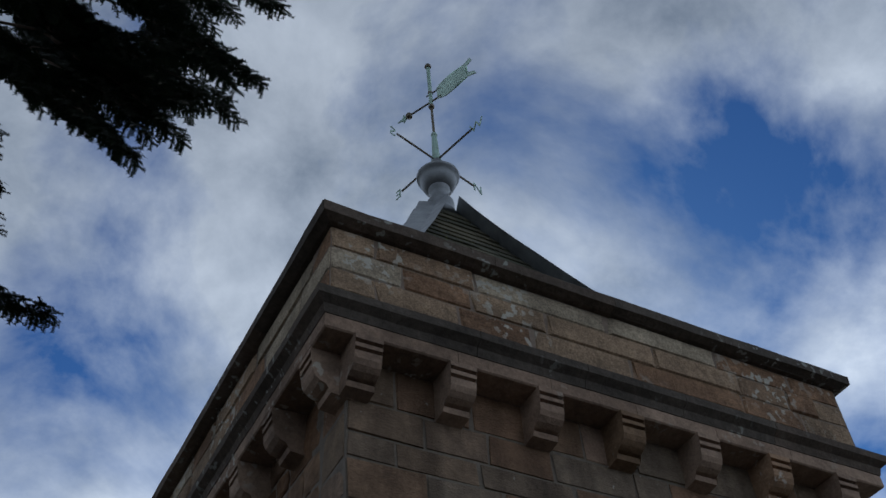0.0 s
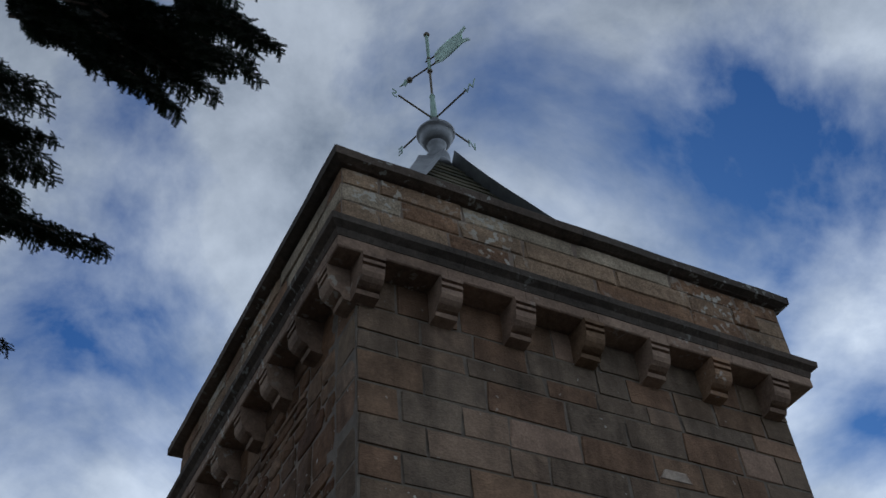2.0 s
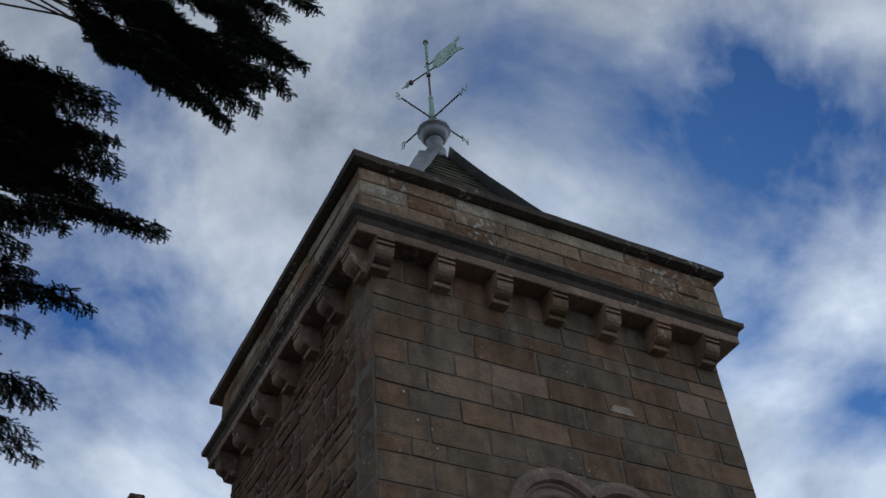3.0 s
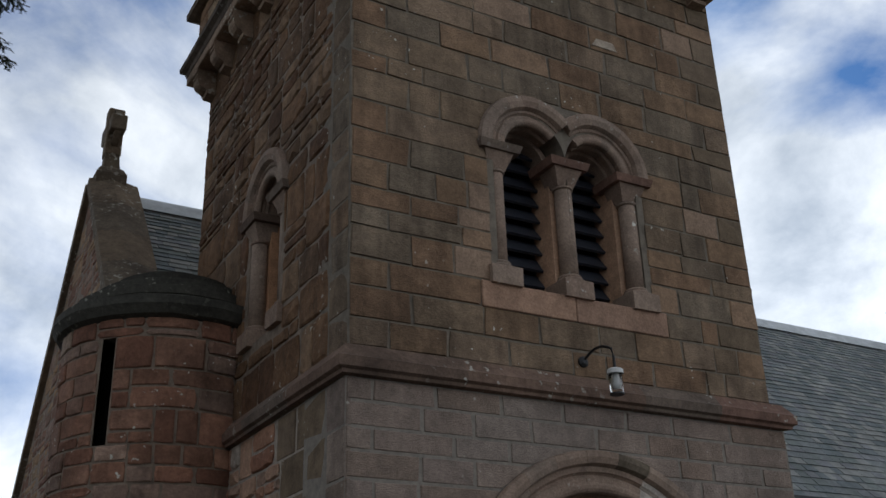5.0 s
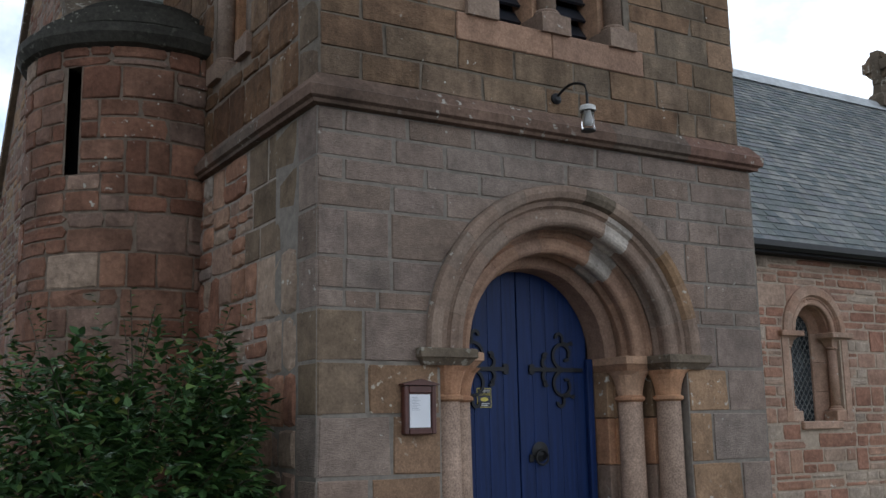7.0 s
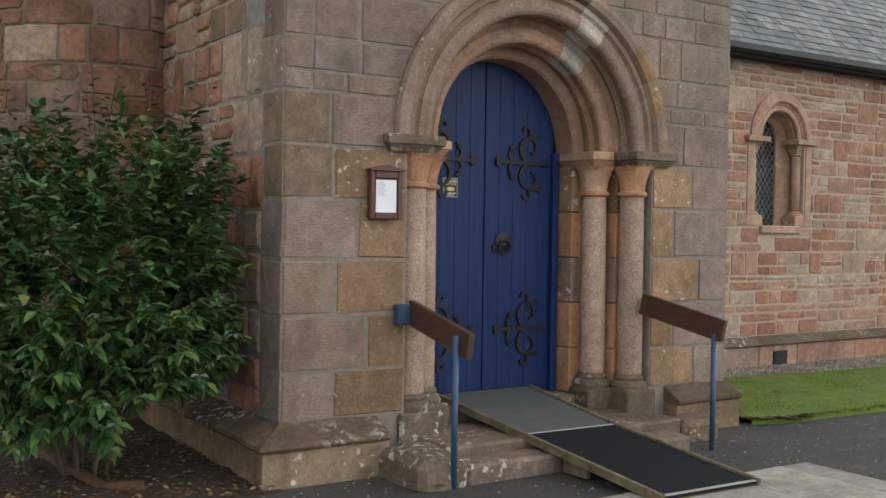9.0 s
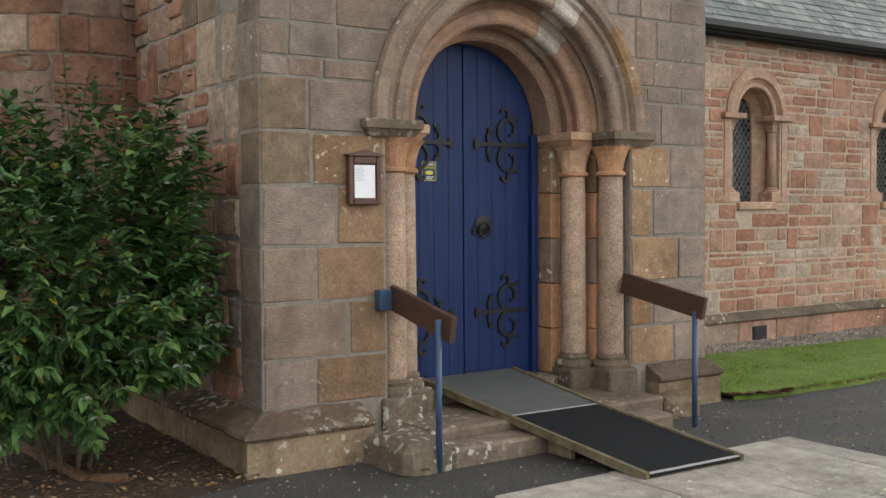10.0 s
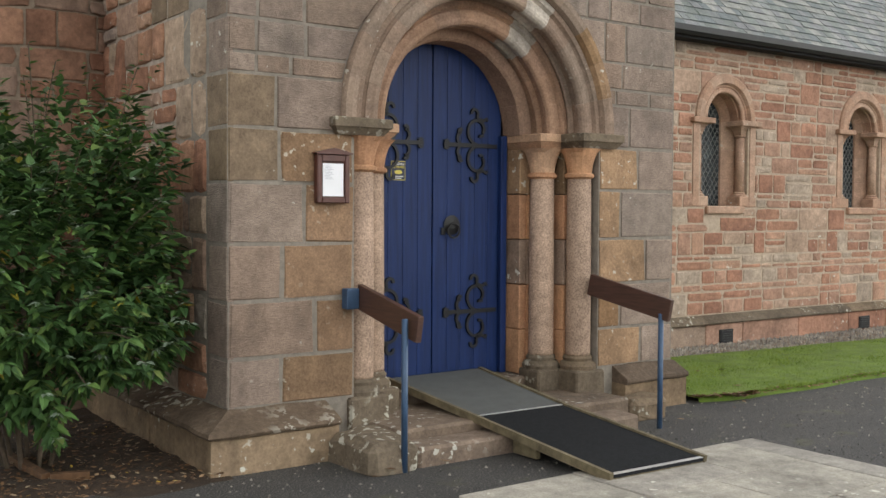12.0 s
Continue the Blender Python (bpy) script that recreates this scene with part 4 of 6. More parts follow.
for s in (-1, 1):
    for k in range(5):
        z0, z1 = 0.30 + k * 0.374, 0.30 + (k + 1) * 0.374 - 0.006
        m = (ORANGE, ORANGE, DRESSED, ORANGE, BUFF)[k]
        for a, b, y0, y1 in ((0.965, 1.158, 0.215, 0.45), (0.77, 0.967, 0.43, 0.64)):
            x0, x1 = sorted((DC + s * a, DC + s * b))
            part("jamb_stone", boxm(x0, x1, y0 + (k % 2) * 0.002, y1, z0, z1, 0.006), m, doorway)
        x0, x1 = sorted((DC + s * 0.70, DC + s * 0.775))
        part("jamb_stone", boxm(x0, x1, 0.46, 0.70, z0, z1, 0.006), m, doorway)
    for a, y in ((1.05, 0.12), (0.83, 0.33)):
        x = DC + s * a
        part("column_shaft", lathe(bmesh.new(), [(0.10, 0.47), (0.105, 0.5), (0.103, 1.2), (0.098, 1.93)], x, y, 20), SPECKLED, doorway, "speckled granite column shaft", True)
        part("column_base", rough_up(lathe(bmesh.new(), [(0.15, 0.36), (0.155, 0.39), (0.14, 0.42), (0.118, 0.43), (0.125, 0.455), (0.11, 0.475)], x, y, 20), 0.004), MOSSY, doorway)
        part("column_plinth", rough_up(boxm(x - 0.16, x + 0.16, y - 0.16, y + 0.1, 0.13, 0.362, 0.015), 0.007), MOSSY, doorway)
        part("necking", lathe(bmesh.new(), [(0.10, 1.92), (0.122, 1.935), (0.122, 1.955), (0.10, 1.97)], x, y, 20), ORANGE, doorway)
        bm = bmesh.new()
        rings = []
        for t in range(7):
            q = t / 6
            ring = []
            for k in range(16):
                an = 2 * math.pi * k / 16 + math.pi / 16
                ca, sa = math.cos(an), math.sin(an)
                sq = 1 / max(abs(ca), abs(sa))
                rad = (0.10 * (1 - q) + (0.155 * (0.75 + 0.25 * sq) if q < 1 else 0.155 * sq * 0.98) * q) * (1 - 0.10 * math.sin(q * math.pi))
                ring.append(bm.verts.new((x + ca * rad, y + sa * rad, 1.965 + 0.20 * q)))
            rings.append(ring)
        for p, r in zip(rings, rings[1:]):
            for k in range(16):
                bm.faces.new((p[k], p[(k + 1) % 16], r[(k + 1) % 16], r[k]))
        bm.faces.new(rings[-1]), bm.faces.new(rings[0])
        part("capital", bm, ORANGE, doorway, "carved orange sandstone capital")
    for a, b, y0, y1, top in ((0.90, 1.36, -0.085, 0.215, MOSSY), (0.68, 0.985, 0.18, 0.66, ORANGE)):
        x0, x1 = sorted((DC + s * a, DC + s * b))
        bm = bmesh.new()
        lv = [[bm.verts.new(p) for p in ((x0 + i, y0 + i, z), (x1 - i, y0 + i, z), (x1 - i, y1, z), (x0 + i, y1, z))] for i, z in ((0.05, 2.165), (0.015, 2.21), (0.0, 2.22), (0.0, 2.275), (0.012, 2.283))]
        for p, r in zip(lv, lv[1:]):
            for k in range(4):
                bm.faces.new((p[k], p[(k + 1) % 4], r[(k + 1) % 4], r[k]))
        bm.faces.new(lv[0]), bm.faces.new(lv[-1])
        part("abacus", rough_up(bm, 0.004, 8), top, doorway)

# ---- the door ----
door = thing("door_1", "closed blue-painted double plank door with black scrolled hinges", "door", kind="structure")
XC, RD, YD, ZB = 2.035, 0.72, 0.645, 0.30
for s in (-1, 1):
    leaf = part("door_leaf", boxm(*sorted((XC + s * 0.006, XC + s * 0.70)), YD + 0.02, YD + 0.05, ZB, DZ), BLUE, door)
    n = 5
    for k in range(n):
        a, b = XC + s * (0.006 + 0.139 * k), XC + s * (0.006 + 0.139 * (k + 1) - 0.0015)
        x0, x1 = sorted((a, b))
        bm = bmesh.new()
        top = lambda x: DZ + math.sqrt(max(0.0004, RD * RD - (x - XC) ** 2))
        pts = [(x0, ZB), (x1, ZB)] + [(x1 + (x0 - x1) * j / 5, top(x1 + (x0 - x1) * j / 5)) for j in range(6)]
        fr = [bm.verts.new((x, YD - 0.006 * (0 if x0 + 0.004 < x < x1 - 0.004 else 0), z)) for x, z in pts]
        bk = [bm.verts.new((x, YD + 0.03, z)) for x, z in pts]
        bm.faces.new(fr)
        m = len(pts)
        for j in range(m):
            bm.faces.new((fr[j], fr[(j + 1) % m], bk[(j + 1) % m], bk[j]))
        bmesh.ops.bevel(bm, geom=[e for e in bm.edges if abs(e.verts[0].co.y - YD) < 0.001 and abs(e.verts[1].co.y - YD) < 0.001], offset=0.0025, segments=1, affect="EDGES")
        part("plank", bm, BLUE, leaf)
    part("door_post", boxm(*sorted((XC + s * 0.668, XC + s * 0.73)), YD - 0.05, YD - 0.002, ZB, DZ, 0.006), BLUE, door, "blue door frame post")
    for zc in (0.83, 2.19):
        bm = bmesh.new()
        y = YD - 0.012
        flat = [(-0.012, -0.009), (0.012, -0.009), (0.012, 0.009), (-0.012, 0.009)]

        def bar(pts):
            sweep(bm, [(XC + s * u, y, zc + z) for u, z in pts], flat, up=(0, 1, 0))

        def scroll(u, z, r0, r1, a0, a1, v, n=16):
            bar([(u + (r0 + (r1 - r0) * k / n) * math.cos(radians(a0 + (a1 - a0) * k / n)), v * (z + (r0 + (r1 - r0) * k / n) * math.sin(radians(a0 + (a1 - a0) * k / n)))) for k in range(n + 1)])

        sweep(bm, [(XC + s * 0.64, y, zc), (XC + s * 0.10, y, zc)], [(-0.010, -0.016), (0.010, -0.016), (0.010, 0.016), (-0.010, 0.016)])
        bar([(0.15, 0.02), (0.125, 0.032), (0.105, 0.022)])
        bar([(0.15, -0.02), (0.125, -0.032), (0.105, -0.022)])
        for v in (-1, 1):
            scroll(0.445, 0.125, 0.125, 0.055, -75, -385, v, 20)
            scroll(0.452, 0.112, 0.055, 0.030, -25, -80, v, 5)
            scroll(0.405, 0.262, 0.042, 0.026, -40, 190, v, 10)
            bar([(0.43, v * 0.225), (0.50, v * 0.205), (0.535, v * 0.225), (0.545, v * 0.205)])
            scroll(0.285, 0.062, 0.062, 0.042, -75, -255, v, 10)
            scroll(0.268, 0.112, 0.024, 0.014, 240, 20, v, 6)
        part("hinge", bm, IRON, leaf, "black wrought-iron scrolled strap hinge")
kn = part("knocker", lathe(bmesh.new(), [(0.0, 0.0), (0.075, 0.0), (0.08, 0.012), (0.03, 0.026), (0.0, 0.026)], 0, 0, 14), IRON, leaf, "black ring handle")
kn.matrix_world = Matrix.Translation((XC + 0.185, YD - 0.002, 1.54)) @ Matrix.Rotation(math.pi / 2, 4, "X")
bm = bmesh.new()
sweep(bm, [(XC + 0.185 + 0.058 * math.cos(j * math.pi / 10), YD - 0.04, 1.495 + 0.058 * math.sin(j * math.pi / 10)) for j in range(20)], circle(0.009, 6), close=True, up=(0, 1, 0))
part("handle_ring", bm, IRON, leaf)
part("latch_plate", boxm(XC + 0.08, XC + 0.12, YD - 0.018, YD - 0.003, 1.46, 1.52, 0.004), IRON, leaf)

YELLOW = plain_mat("yellow_print", (0.62, 0.52, 0.10), 0.5)
WHITE = plain_mat("white_print", (0.75, 0.75, 0.72), 0.5, vary=0.05)
NAVY = plain_mat("dark_blue_print", (0.01, 0.012, 0.03), 0.4)


def lettering(name, text, size, m, mat, parent=None, extrude=0.0015):
    cu = bpy.data.curves.new(name, "FONT")
    cu.body, cu.size, cu.align_x, cu.align_y, cu.extrude = text, size, "CENTER", "CENTER", extrude
    tmp = new(name, cu)
    me = bpy.data.meshes.new_from_object(tmp)
    bpy.data.objects.remove(tmp)
    me.materials.append(mat)
    ob = new(name, me)
    ob.matrix_world = m
    ob.parent = parent
    return ob


sticker = thing("sticker", "small dark blue and yellow warning sticker on the door", "sticker")
sx, sz = 1.705, 1.965
part("sheet", boxm(sx - 0.066, sx + 0.066, YD - 0.004, YD - 0.0015, sz - 0.075, sz + 0.075), YELLOW, sticker)
part("panel", boxm(sx - 0.061, sx + 0.061, YD - 0.006, YD - 0.0042, sz - 0.070, sz + 0.070), NAVY, sticker)
up_m = lambda x, y, z: Matrix.Translation((x, y, z)) @ Matrix.Rotation(math.pi / 2, 4, "X")
lettering("lettering", "THIEVES", 0.028, up_m(sx, YD - 0.008, sz + 0.05), WHITE, sticker)
lettering("lettering", "BEWARE", 0.028, up_m(sx, YD - 0.008, sz + 0.026), YELLOW, sticker)
em = part("emblem", lathe(bmesh.new(), [(0.0, 0.0), (0.03, 0.0), (0.03, 0.002), (0.0, 0.002)], 0, 0, 16), YELLOW, sticker)
em.matrix_world = up_m(sx, YD - 0.0062, sz - 0.012) @ Matrix.Diagonal((1.2, 0.55, 1, 1))
for k in range(2):
    part("text_bar", boxm(sx - 0.045 + 0.015 * k, sx + 0.045 - 0.015 * k, YD - 0.0085, YD - 0.0065, sz - 0.048 - 0.014 * k, sz - 0.042 - 0.014 * k), WHITE, sticker)

# ---- belfry windows ----


def light(parent, place, c, zs, sill, r, span, cols, rngl):
    """An arched light: hood, rolled order, soffit, louvres."""
    arch_ring(parent, "voussoir", place, c, zs, [(0.405, -0.05), (0.405, 0.012), (0.42, 0.045), (0.47, 0.06), (0.525, 0.05), (0.535, 0.02), (0.535, -0.05)], 7, DRESSED, 0.003, span, 4, rngl)
    arch_ring(parent, "voussoir", place, c, zs, roll(0.265, 0.407, 0.004, -0.24, 0.02), 7, DRESSED, 0.003, span, 4, rngl)
    arch_ring(parent, "voussoir", place, c, zs, [(0.25, -0.42), (0.25, -0.2), (0.3, -0.2), (0.3, -0.42)], 5, DRESSED, 0.003, (0, math.pi), 5, rngl)
    n = 10
    for k in range(n):
        z = sill + 0.02 + (zs + r - sill) * k / n
        h = 0.27 if z < zs else math.sqrt(max(0.01, r * r - (z - zs) ** 2)) + 0.02
        bm = bmesh.new()
        q = [(c - h, -0.30, z), (c + h, -0.30, z), (c + h, -0.40, z + 0.135), (c - h, -0.40, z + 0.135)]
        a = [bm.verts.new(place(*p)) for p in q]
        b = [bm.verts.new(place(p[0], p[1] - 0.022, p[2] - 0.012)) for p in q]
        bm.faces.new(a), bm.faces.new(b)
        for j in range(4):
            bm.faces.new((a[j], a[(j + 1) % 4], b[(j + 1) % 4], b[j]))
        part("louvre_slat", bm, LOUVRE, parent, "dark slate louvre blade")
    for x in (c - 0.295, c + 0.295):
        bm = bmesh.new()
        q = [(x - 0.05, -0.15), (x + 0.05, -0.15), (x + 0.05, -0.42), (x - 0.05, -0.42)]
        a = [bm.verts.new(place(u, w, sill)) for u, w in q]
        b = [bm.verts.new(place(u, w, zs)) for u, w in q]
        bm.faces.new(a), bm.faces.new(b)
        for j in range(4):
            bm.faces.new((a[j], a[(j + 1) % 4], b[(j + 1) % 4], b[j]))
        part("jamb_stone", bm, ORANGE, parent)


def pillar(parent, place, u, w, sill, zs, flip):
    """A window column with stepped base, capital and abacus."""
    def turn(profile, seg=18):
        bm = bmesh.new()
        lathe(bm, profile, 0, 0, seg)
        o = place(u, w, 0)
        bmesh.ops.translate(bm, vec=o, verts=bm.verts)
        return bm

    def block(du, w0, w1, z0, z1, taper=0.0, bev=0.006):
        bm = bmesh.new()
        lo = [bm.verts.new(place(u + a * (du - taper), b, z0)) for a, b in ((-1, w0), (1, w0), (1, w1 - taper), (-1, w1 - taper))]
        hi = [bm.verts.new(place(u + a * du, b, z1)) for a, b in ((-1, w0), (1, w0), (1, w1), (-1, w1))]
        bm.faces.new(lo), bm.faces.new(hi)
        for j in range(4):
            bm.faces.new((lo[j], lo[(j + 1) % 4], hi[(j + 1) % 4], hi[j]))
        return bm
    part("column_shaft", turn([(0.078, sill + 0.19), (0.075, zs - 0.25)]), DRESSED, parent, smooth=True)
    part("column_base", turn([(0.125, sill + 0.13), (0.125, sill + 0.15), (0.10, sill + 0.17), (0.102, sill + 0.185), (0.088, sill + 0.2)]), DRESSED, parent)
    part("column_plinth", rough_up(block(0.14, w - 0.15, w + 0.13, sill - 0.02, sill + 0.135), 0.004), DRESSED, parent)
    part("necking", turn([(0.072, zs - 0.25), (0.09, zs - 0.24), (0.09, zs - 0.225), (0.072, zs - 0.215)]), DRESSED, parent)
    part("capital", block(0.14, w - 0.12, w + 0.11, zs - 0.22, zs - 0.068, 0.06), DRESSED, parent)
    part("abacus", rough_up(block(0.205, w - 0.2, w + 0.155, zs - 0.068, zs - 0.002, 0.02), 0.003), STRING, parent)


rng = random.Random(33)
belfry = thing("window_1", "twin round-arched belfry window with columns and dark louvres", "window", kind="structure")
light(belfry, front, 1.69, 6.03, 4.80, 0.27, (math.pi - 2.36, math.pi), None, rng)
light(belfry, front, 2.37, 6.03, 4.80, 0.27, (0.0, 2.36), None, rng)
for u in (1.34, 2.03, 2.72):
    pillar(belfry, front, u, -0.085, 4.80, 6.03, 1)
for a, b in ((1.12, 2.0), (2.006, 2.95)):
    part("sill_stone", rough_up(boxm(a, b, -0.012, 0.45, 4.58, 4.795, 0.008), 0.004), DRESSED_WARM, belfry)
lancet = thing("window_2", "single round-arched belfry window with nook columns", "window", kind="structure")
wst = lambda u, w, z: west(u, w - 0.02, z)
light(lancet, wst, 1.83, 6.0, 4.75, 0.3, (0, math.pi), None, rng)
for u in (1.47, 2.19):
    pillar(lancet, wst, u, -0.085, 4.75, 6.0, 1)

# ---- nave windows ----
LEADED = Nodes("old_dark_glass")
LEADED.l(LEADED.ramp(LEADED.noise(7.0, 3, 0.5, src="World"), [(0.35, (0.012, 0.016, 0.02)), (0.65, (0.05, 0.06, 0.065))]), LEADED.b.inputs["Base Color"])
LEADED.b.inputs["Roughness"].default_value = 0.2
LEADED.b.inputs["Specular IOR Level"].default_value = 0.25
LEADED.bump(LEADED.noise(14.0, 2, 0.5, src="World"), 0.5, 0.02)
LEADING = plain_mat("lead_cames", (0.17, 0.175, 0.17), 0.5, 0.4)
DRESSED_PINK = stone_mat("pink_dressed_sandstone", [(0.47, 0.31, 0.235), (0.50, 0.345, 0.265), (0.45, 0.285, 0.21)], grain=50, grain_depth=0.005, dark=0.75, lichen=0.1)
for i, c in enumerate(WINS):
    win = thing("window_%d" % (i + 3), "small round-arched nave window with leaded diamond panes", "window", "nave windows", "structure")
    arch_ring(win, "voussoir", nave, c, WZ, [(0.43, -0.05), (0.43, 0.015), (0.45, 0.045), (0.53, 0.045), (0.565, 0.02), (0.565, -0.05)], 7, DRESSED_PINK, 0.003, seg=4, rng=rng)
    arch_ring(win, "voussoir", nave, c, WZ, roll(0.325, 0.432, 0.004, -0.22, 0.015), 7, DRESSED_PINK, 0.003, seg=4, rng=rng)
    arch_ring(win, "voussoir", nave, c, WZ, [(0.26, -0.34), (0.27, -0.29), (0.37, -0.17), (0.42, -0.17), (0.42, -0.34)], 5, DRESSED_PINK, 0.003, seg=5, rng=rng)
    for s in (-1, 1):
        for k in range(3):
            z0, z1 = WSILL + k * 0.365, WSILL + (k + 1) * 0.365 - 0.004
            bm = bmesh.new()
            q = [(0.49, 0.006), (0.60, 0.006), (0.60, -0.05), (0.56, -0.36), (0.26, -0.36), (0.27, -0.29), (0.42, -0.19), (0.49, -0.17)]
            a = [bm.verts.new(nave(c + s * u, w, z0)) for u, w in q]
            b = [bm.verts.new(nave(c + s * u, w, z1)) for u, w in q]
            bm.faces.new(a), bm.faces.new(b)
            for j in range(len(q)):
                bm.faces.new((a[j], a[(j + 1) % len(q)], b[(j + 1) % len(q)], b[j]))
            part("jamb_stone", bm, DRESSED_PINK, win)
        o = nave(c + s * 0.42, -0.10, 0)
        part("column_shaft", lathe(bmesh.new(), [(0.062, WSILL + 0.17), (0.058, WZ - 0.2)], o.x, o.y, 14), DRESSED_PINK, win, smooth=True)
        part("column_base", lathe(bmesh.new(), [(0.10, WSILL + 0.12), (0.10, WSILL + 0.14), (0.075, WSILL + 0.155), (0.078, WSILL + 0.17), (0.06, WSILL + 0.185)], o.x, o.y, 14), DRESSED_PINK, win)
        part("column_plinth", boxm(o.x - 0.115, o.x + 0.115, o.y - 0.10, o.y + 0.1, WSILL - 0.004, WSILL + 0.122, 0.008), DRESSED_PINK, win)
        part("necking", lathe(bmesh.new(), [(0.06, WZ - 0.21), (0.075, WZ - 0.2), (0.075, WZ - 0.185), (0.06, WZ - 0.175)], o.x, o.y, 14), DRESSED_PINK, win)
        part("capital", lathe(bmesh.new(), [(0.075, WZ - 0.18), (0.10, WZ - 0.12), (0.145, WZ - 0.075), (0.15, WZ - 0.07)], o.x, o.y, 4, math.pi / 4, math.pi / 4 + 2 * math.pi), DRESSED_PINK, win)
        part("abacus", boxm(*sorted((c + s * 0.26, c + s * 0.655)), NY - 0.07, NY + 0.2, WZ - 0.072, WZ - 0.004, 0.008), DRESSED_PINK, win)
    part("window_sill", boxm(c - 0.36, c + 0.36, NY - 0.045, NY + 0.5, WSILL - 0.10, WSILL - 0.006, 0.012), DRESSED_PINK, win)
    bm = bmesh.new()
    top = [(c + 0.3 * math.cos(math.pi * k / 14), WZ + 0.3 * math.sin(math.pi * k / 14)) for k in range(15)]
    bm.faces.new([bm.verts.new((x, NY + 0.315, z)) for x, z in [(c - 0.3, WSILL - 0.02), (c + 0.3, WSILL - 0.02), *top]])
    part("pane", bm, LEADED.mat, win, "dark old glass")
    bm = bmesh.new()
    for sgn in (-1, 1):
        for k in range(-14, 22):
            pts = []
            for j in range(25):
                u = -0.24 + 0.48 * j / 24
                z = WSILL + k * 0.115 + sgn * u * 1.35
                lim = WZ + math.sqrt(max(0, 0.06 - u * u))
                if WSILL <= z <= lim:
                    pts.append((c + u, NY + 0.308, z))
            if len(pts) > 1:
                sweep(bm, [pts[0], pts[-1]], [(-0.005, -0.005), (0.005, -0.005), (0.005, 0.005), (-0.005, 0.005)], up=(0, 1, 0))
    part("leading", bm, LEADING, win, "lead lattice of diamond panes")

# ---- nave plinth, vents ----
nave_plinth = thing("nave_plinth", "pale stone plinth with a sloping lichened ledge", "plinth", kind="structure")
r2 = random.Random(5)
x = WL + 0.02
while x < 13.9:
    w = r2.uniform(0.7, 1.2)
    part("plinth_stone", rough_up(boxm(x, x + w - 0.008, NY - 0.075, NY + 0.05, -0.05, 0.263, 0.008), 0.006, 3), NAVE if r2.random() < 0.7 else DRESSED, nave_plinth)
    bm = bmesh.new()
    pr = [(NY - 0.11, 0.265), (NY - 0.125, 0.28), (NY - 0.115, 0.305), (NY - 0.015, 0.375), (NY + 0.04, 0.375), (NY + 0.04, 0.265)]
    vs = [[bm.verts.new((xx, y, z)) for y, z in pr] for xx in (x, x + w - 0.006)]
    for j in range(6):
        bm.faces.new((vs[0][j], vs[0][(j + 1) % 6], vs[1][(j + 1) % 6], vs[1][j]))
    bm.faces.new(vs[0]), bm.faces.new(vs[1])
    part("plinth_ledge", rough_up(bm, 0.005, 5), MOSSY, nave_plinth)
    x += w
for vx in (7.715, 10.755):
    vent = thing("air_vent", "small black cast-iron air vent in the plinth", "vent", "plinth vents")
    frm = part("frame", boxm(vx - 0.13, vx + 0.13, NY - 0.092, NY - 0.07, 0.01, 0.19, 0.004), IRON, vent)
    for k in range(5):
        part("bar", boxm(vx - 0.105, vx + 0.105, NY - 0.104, NY - 0.0925, 0.035 + k * 0.03, 0.048 + k * 0.03), IRON, frm)


# ---- steps, ramp, handrails ----
steps = thing("door_steps", "worn red-brown stone steps before the door", "steps")
part("threshold", rough_up(boxm(DC - 0.76, DC + 0.76, 0.34, 0.72, 0.0, 0.30, 0.015), 0.006), STEPSTONE, steps)
part("step", rough_up(boxm(1.02, 3.2, -0.42, 0.335, -0.05, 0.19, 0.02), 0.006), STEPSTONE, steps)
part("step", rough_up(boxm(1.0, 3.02, -0.70, -0.425, -0.05, 0.125, 0.02), 0.010), STEPSTONE, steps)
for x0, x1, y0, y1, z in ((0.62, 1.0, -0.72, -0.15, 0.20), (3.2, 3.62, -0.45, -0.14, 0.17)):
    blk = thing("stone_block", "rounded lichen-covered stone block beside the steps", "stone block", "step end blocks")
    bm = boxm(x0, x1, y0, y1, -0.05, z, 0.05)
    bmesh.ops.subdivide_edges(bm, edges=bm.edges, cuts=2)
    part("body", rough_up(bm, 0.03, 4), MOSSY, blk)

ramp = thing("wheelchair_ramp", "portable wooden ramp with black and grey non-slip mats", "ramp")
RUB = plain_mat("black_ribbed_rubber", (0.012, 0.013, 0.015), 0.85, 0, 0.3, 30, 0.004, 90, None, 0.15)
GREYMAT = plain_mat("grey_rubber_mat", (0.085, 0.09, 0.088), 0.8, 0, 0.15, 8, 0.003, 120)
OLDWOOD = plain_mat("weathered_mossy_timber", (0.14, 0.112, 0.066), 0.85, 0, 0.5, 9, 0.006, 40)
ALU = plain_mat("aluminium_strip", (0.62, 0.62, 0.62), 0.4, 0.7, 0.1)
A0, A1 = Vector((1.58, 0.56, 0.36)), Vector((2.45, 0.58, 0.36))
B0, B1 = Vector((1.69, -0.43, 0.215)), Vector((2.46, -0.45, 0.215))
C0, C1 = Vector((1.78, -1.66, 0.05)), Vector((2.57, -1.68, 0.05))


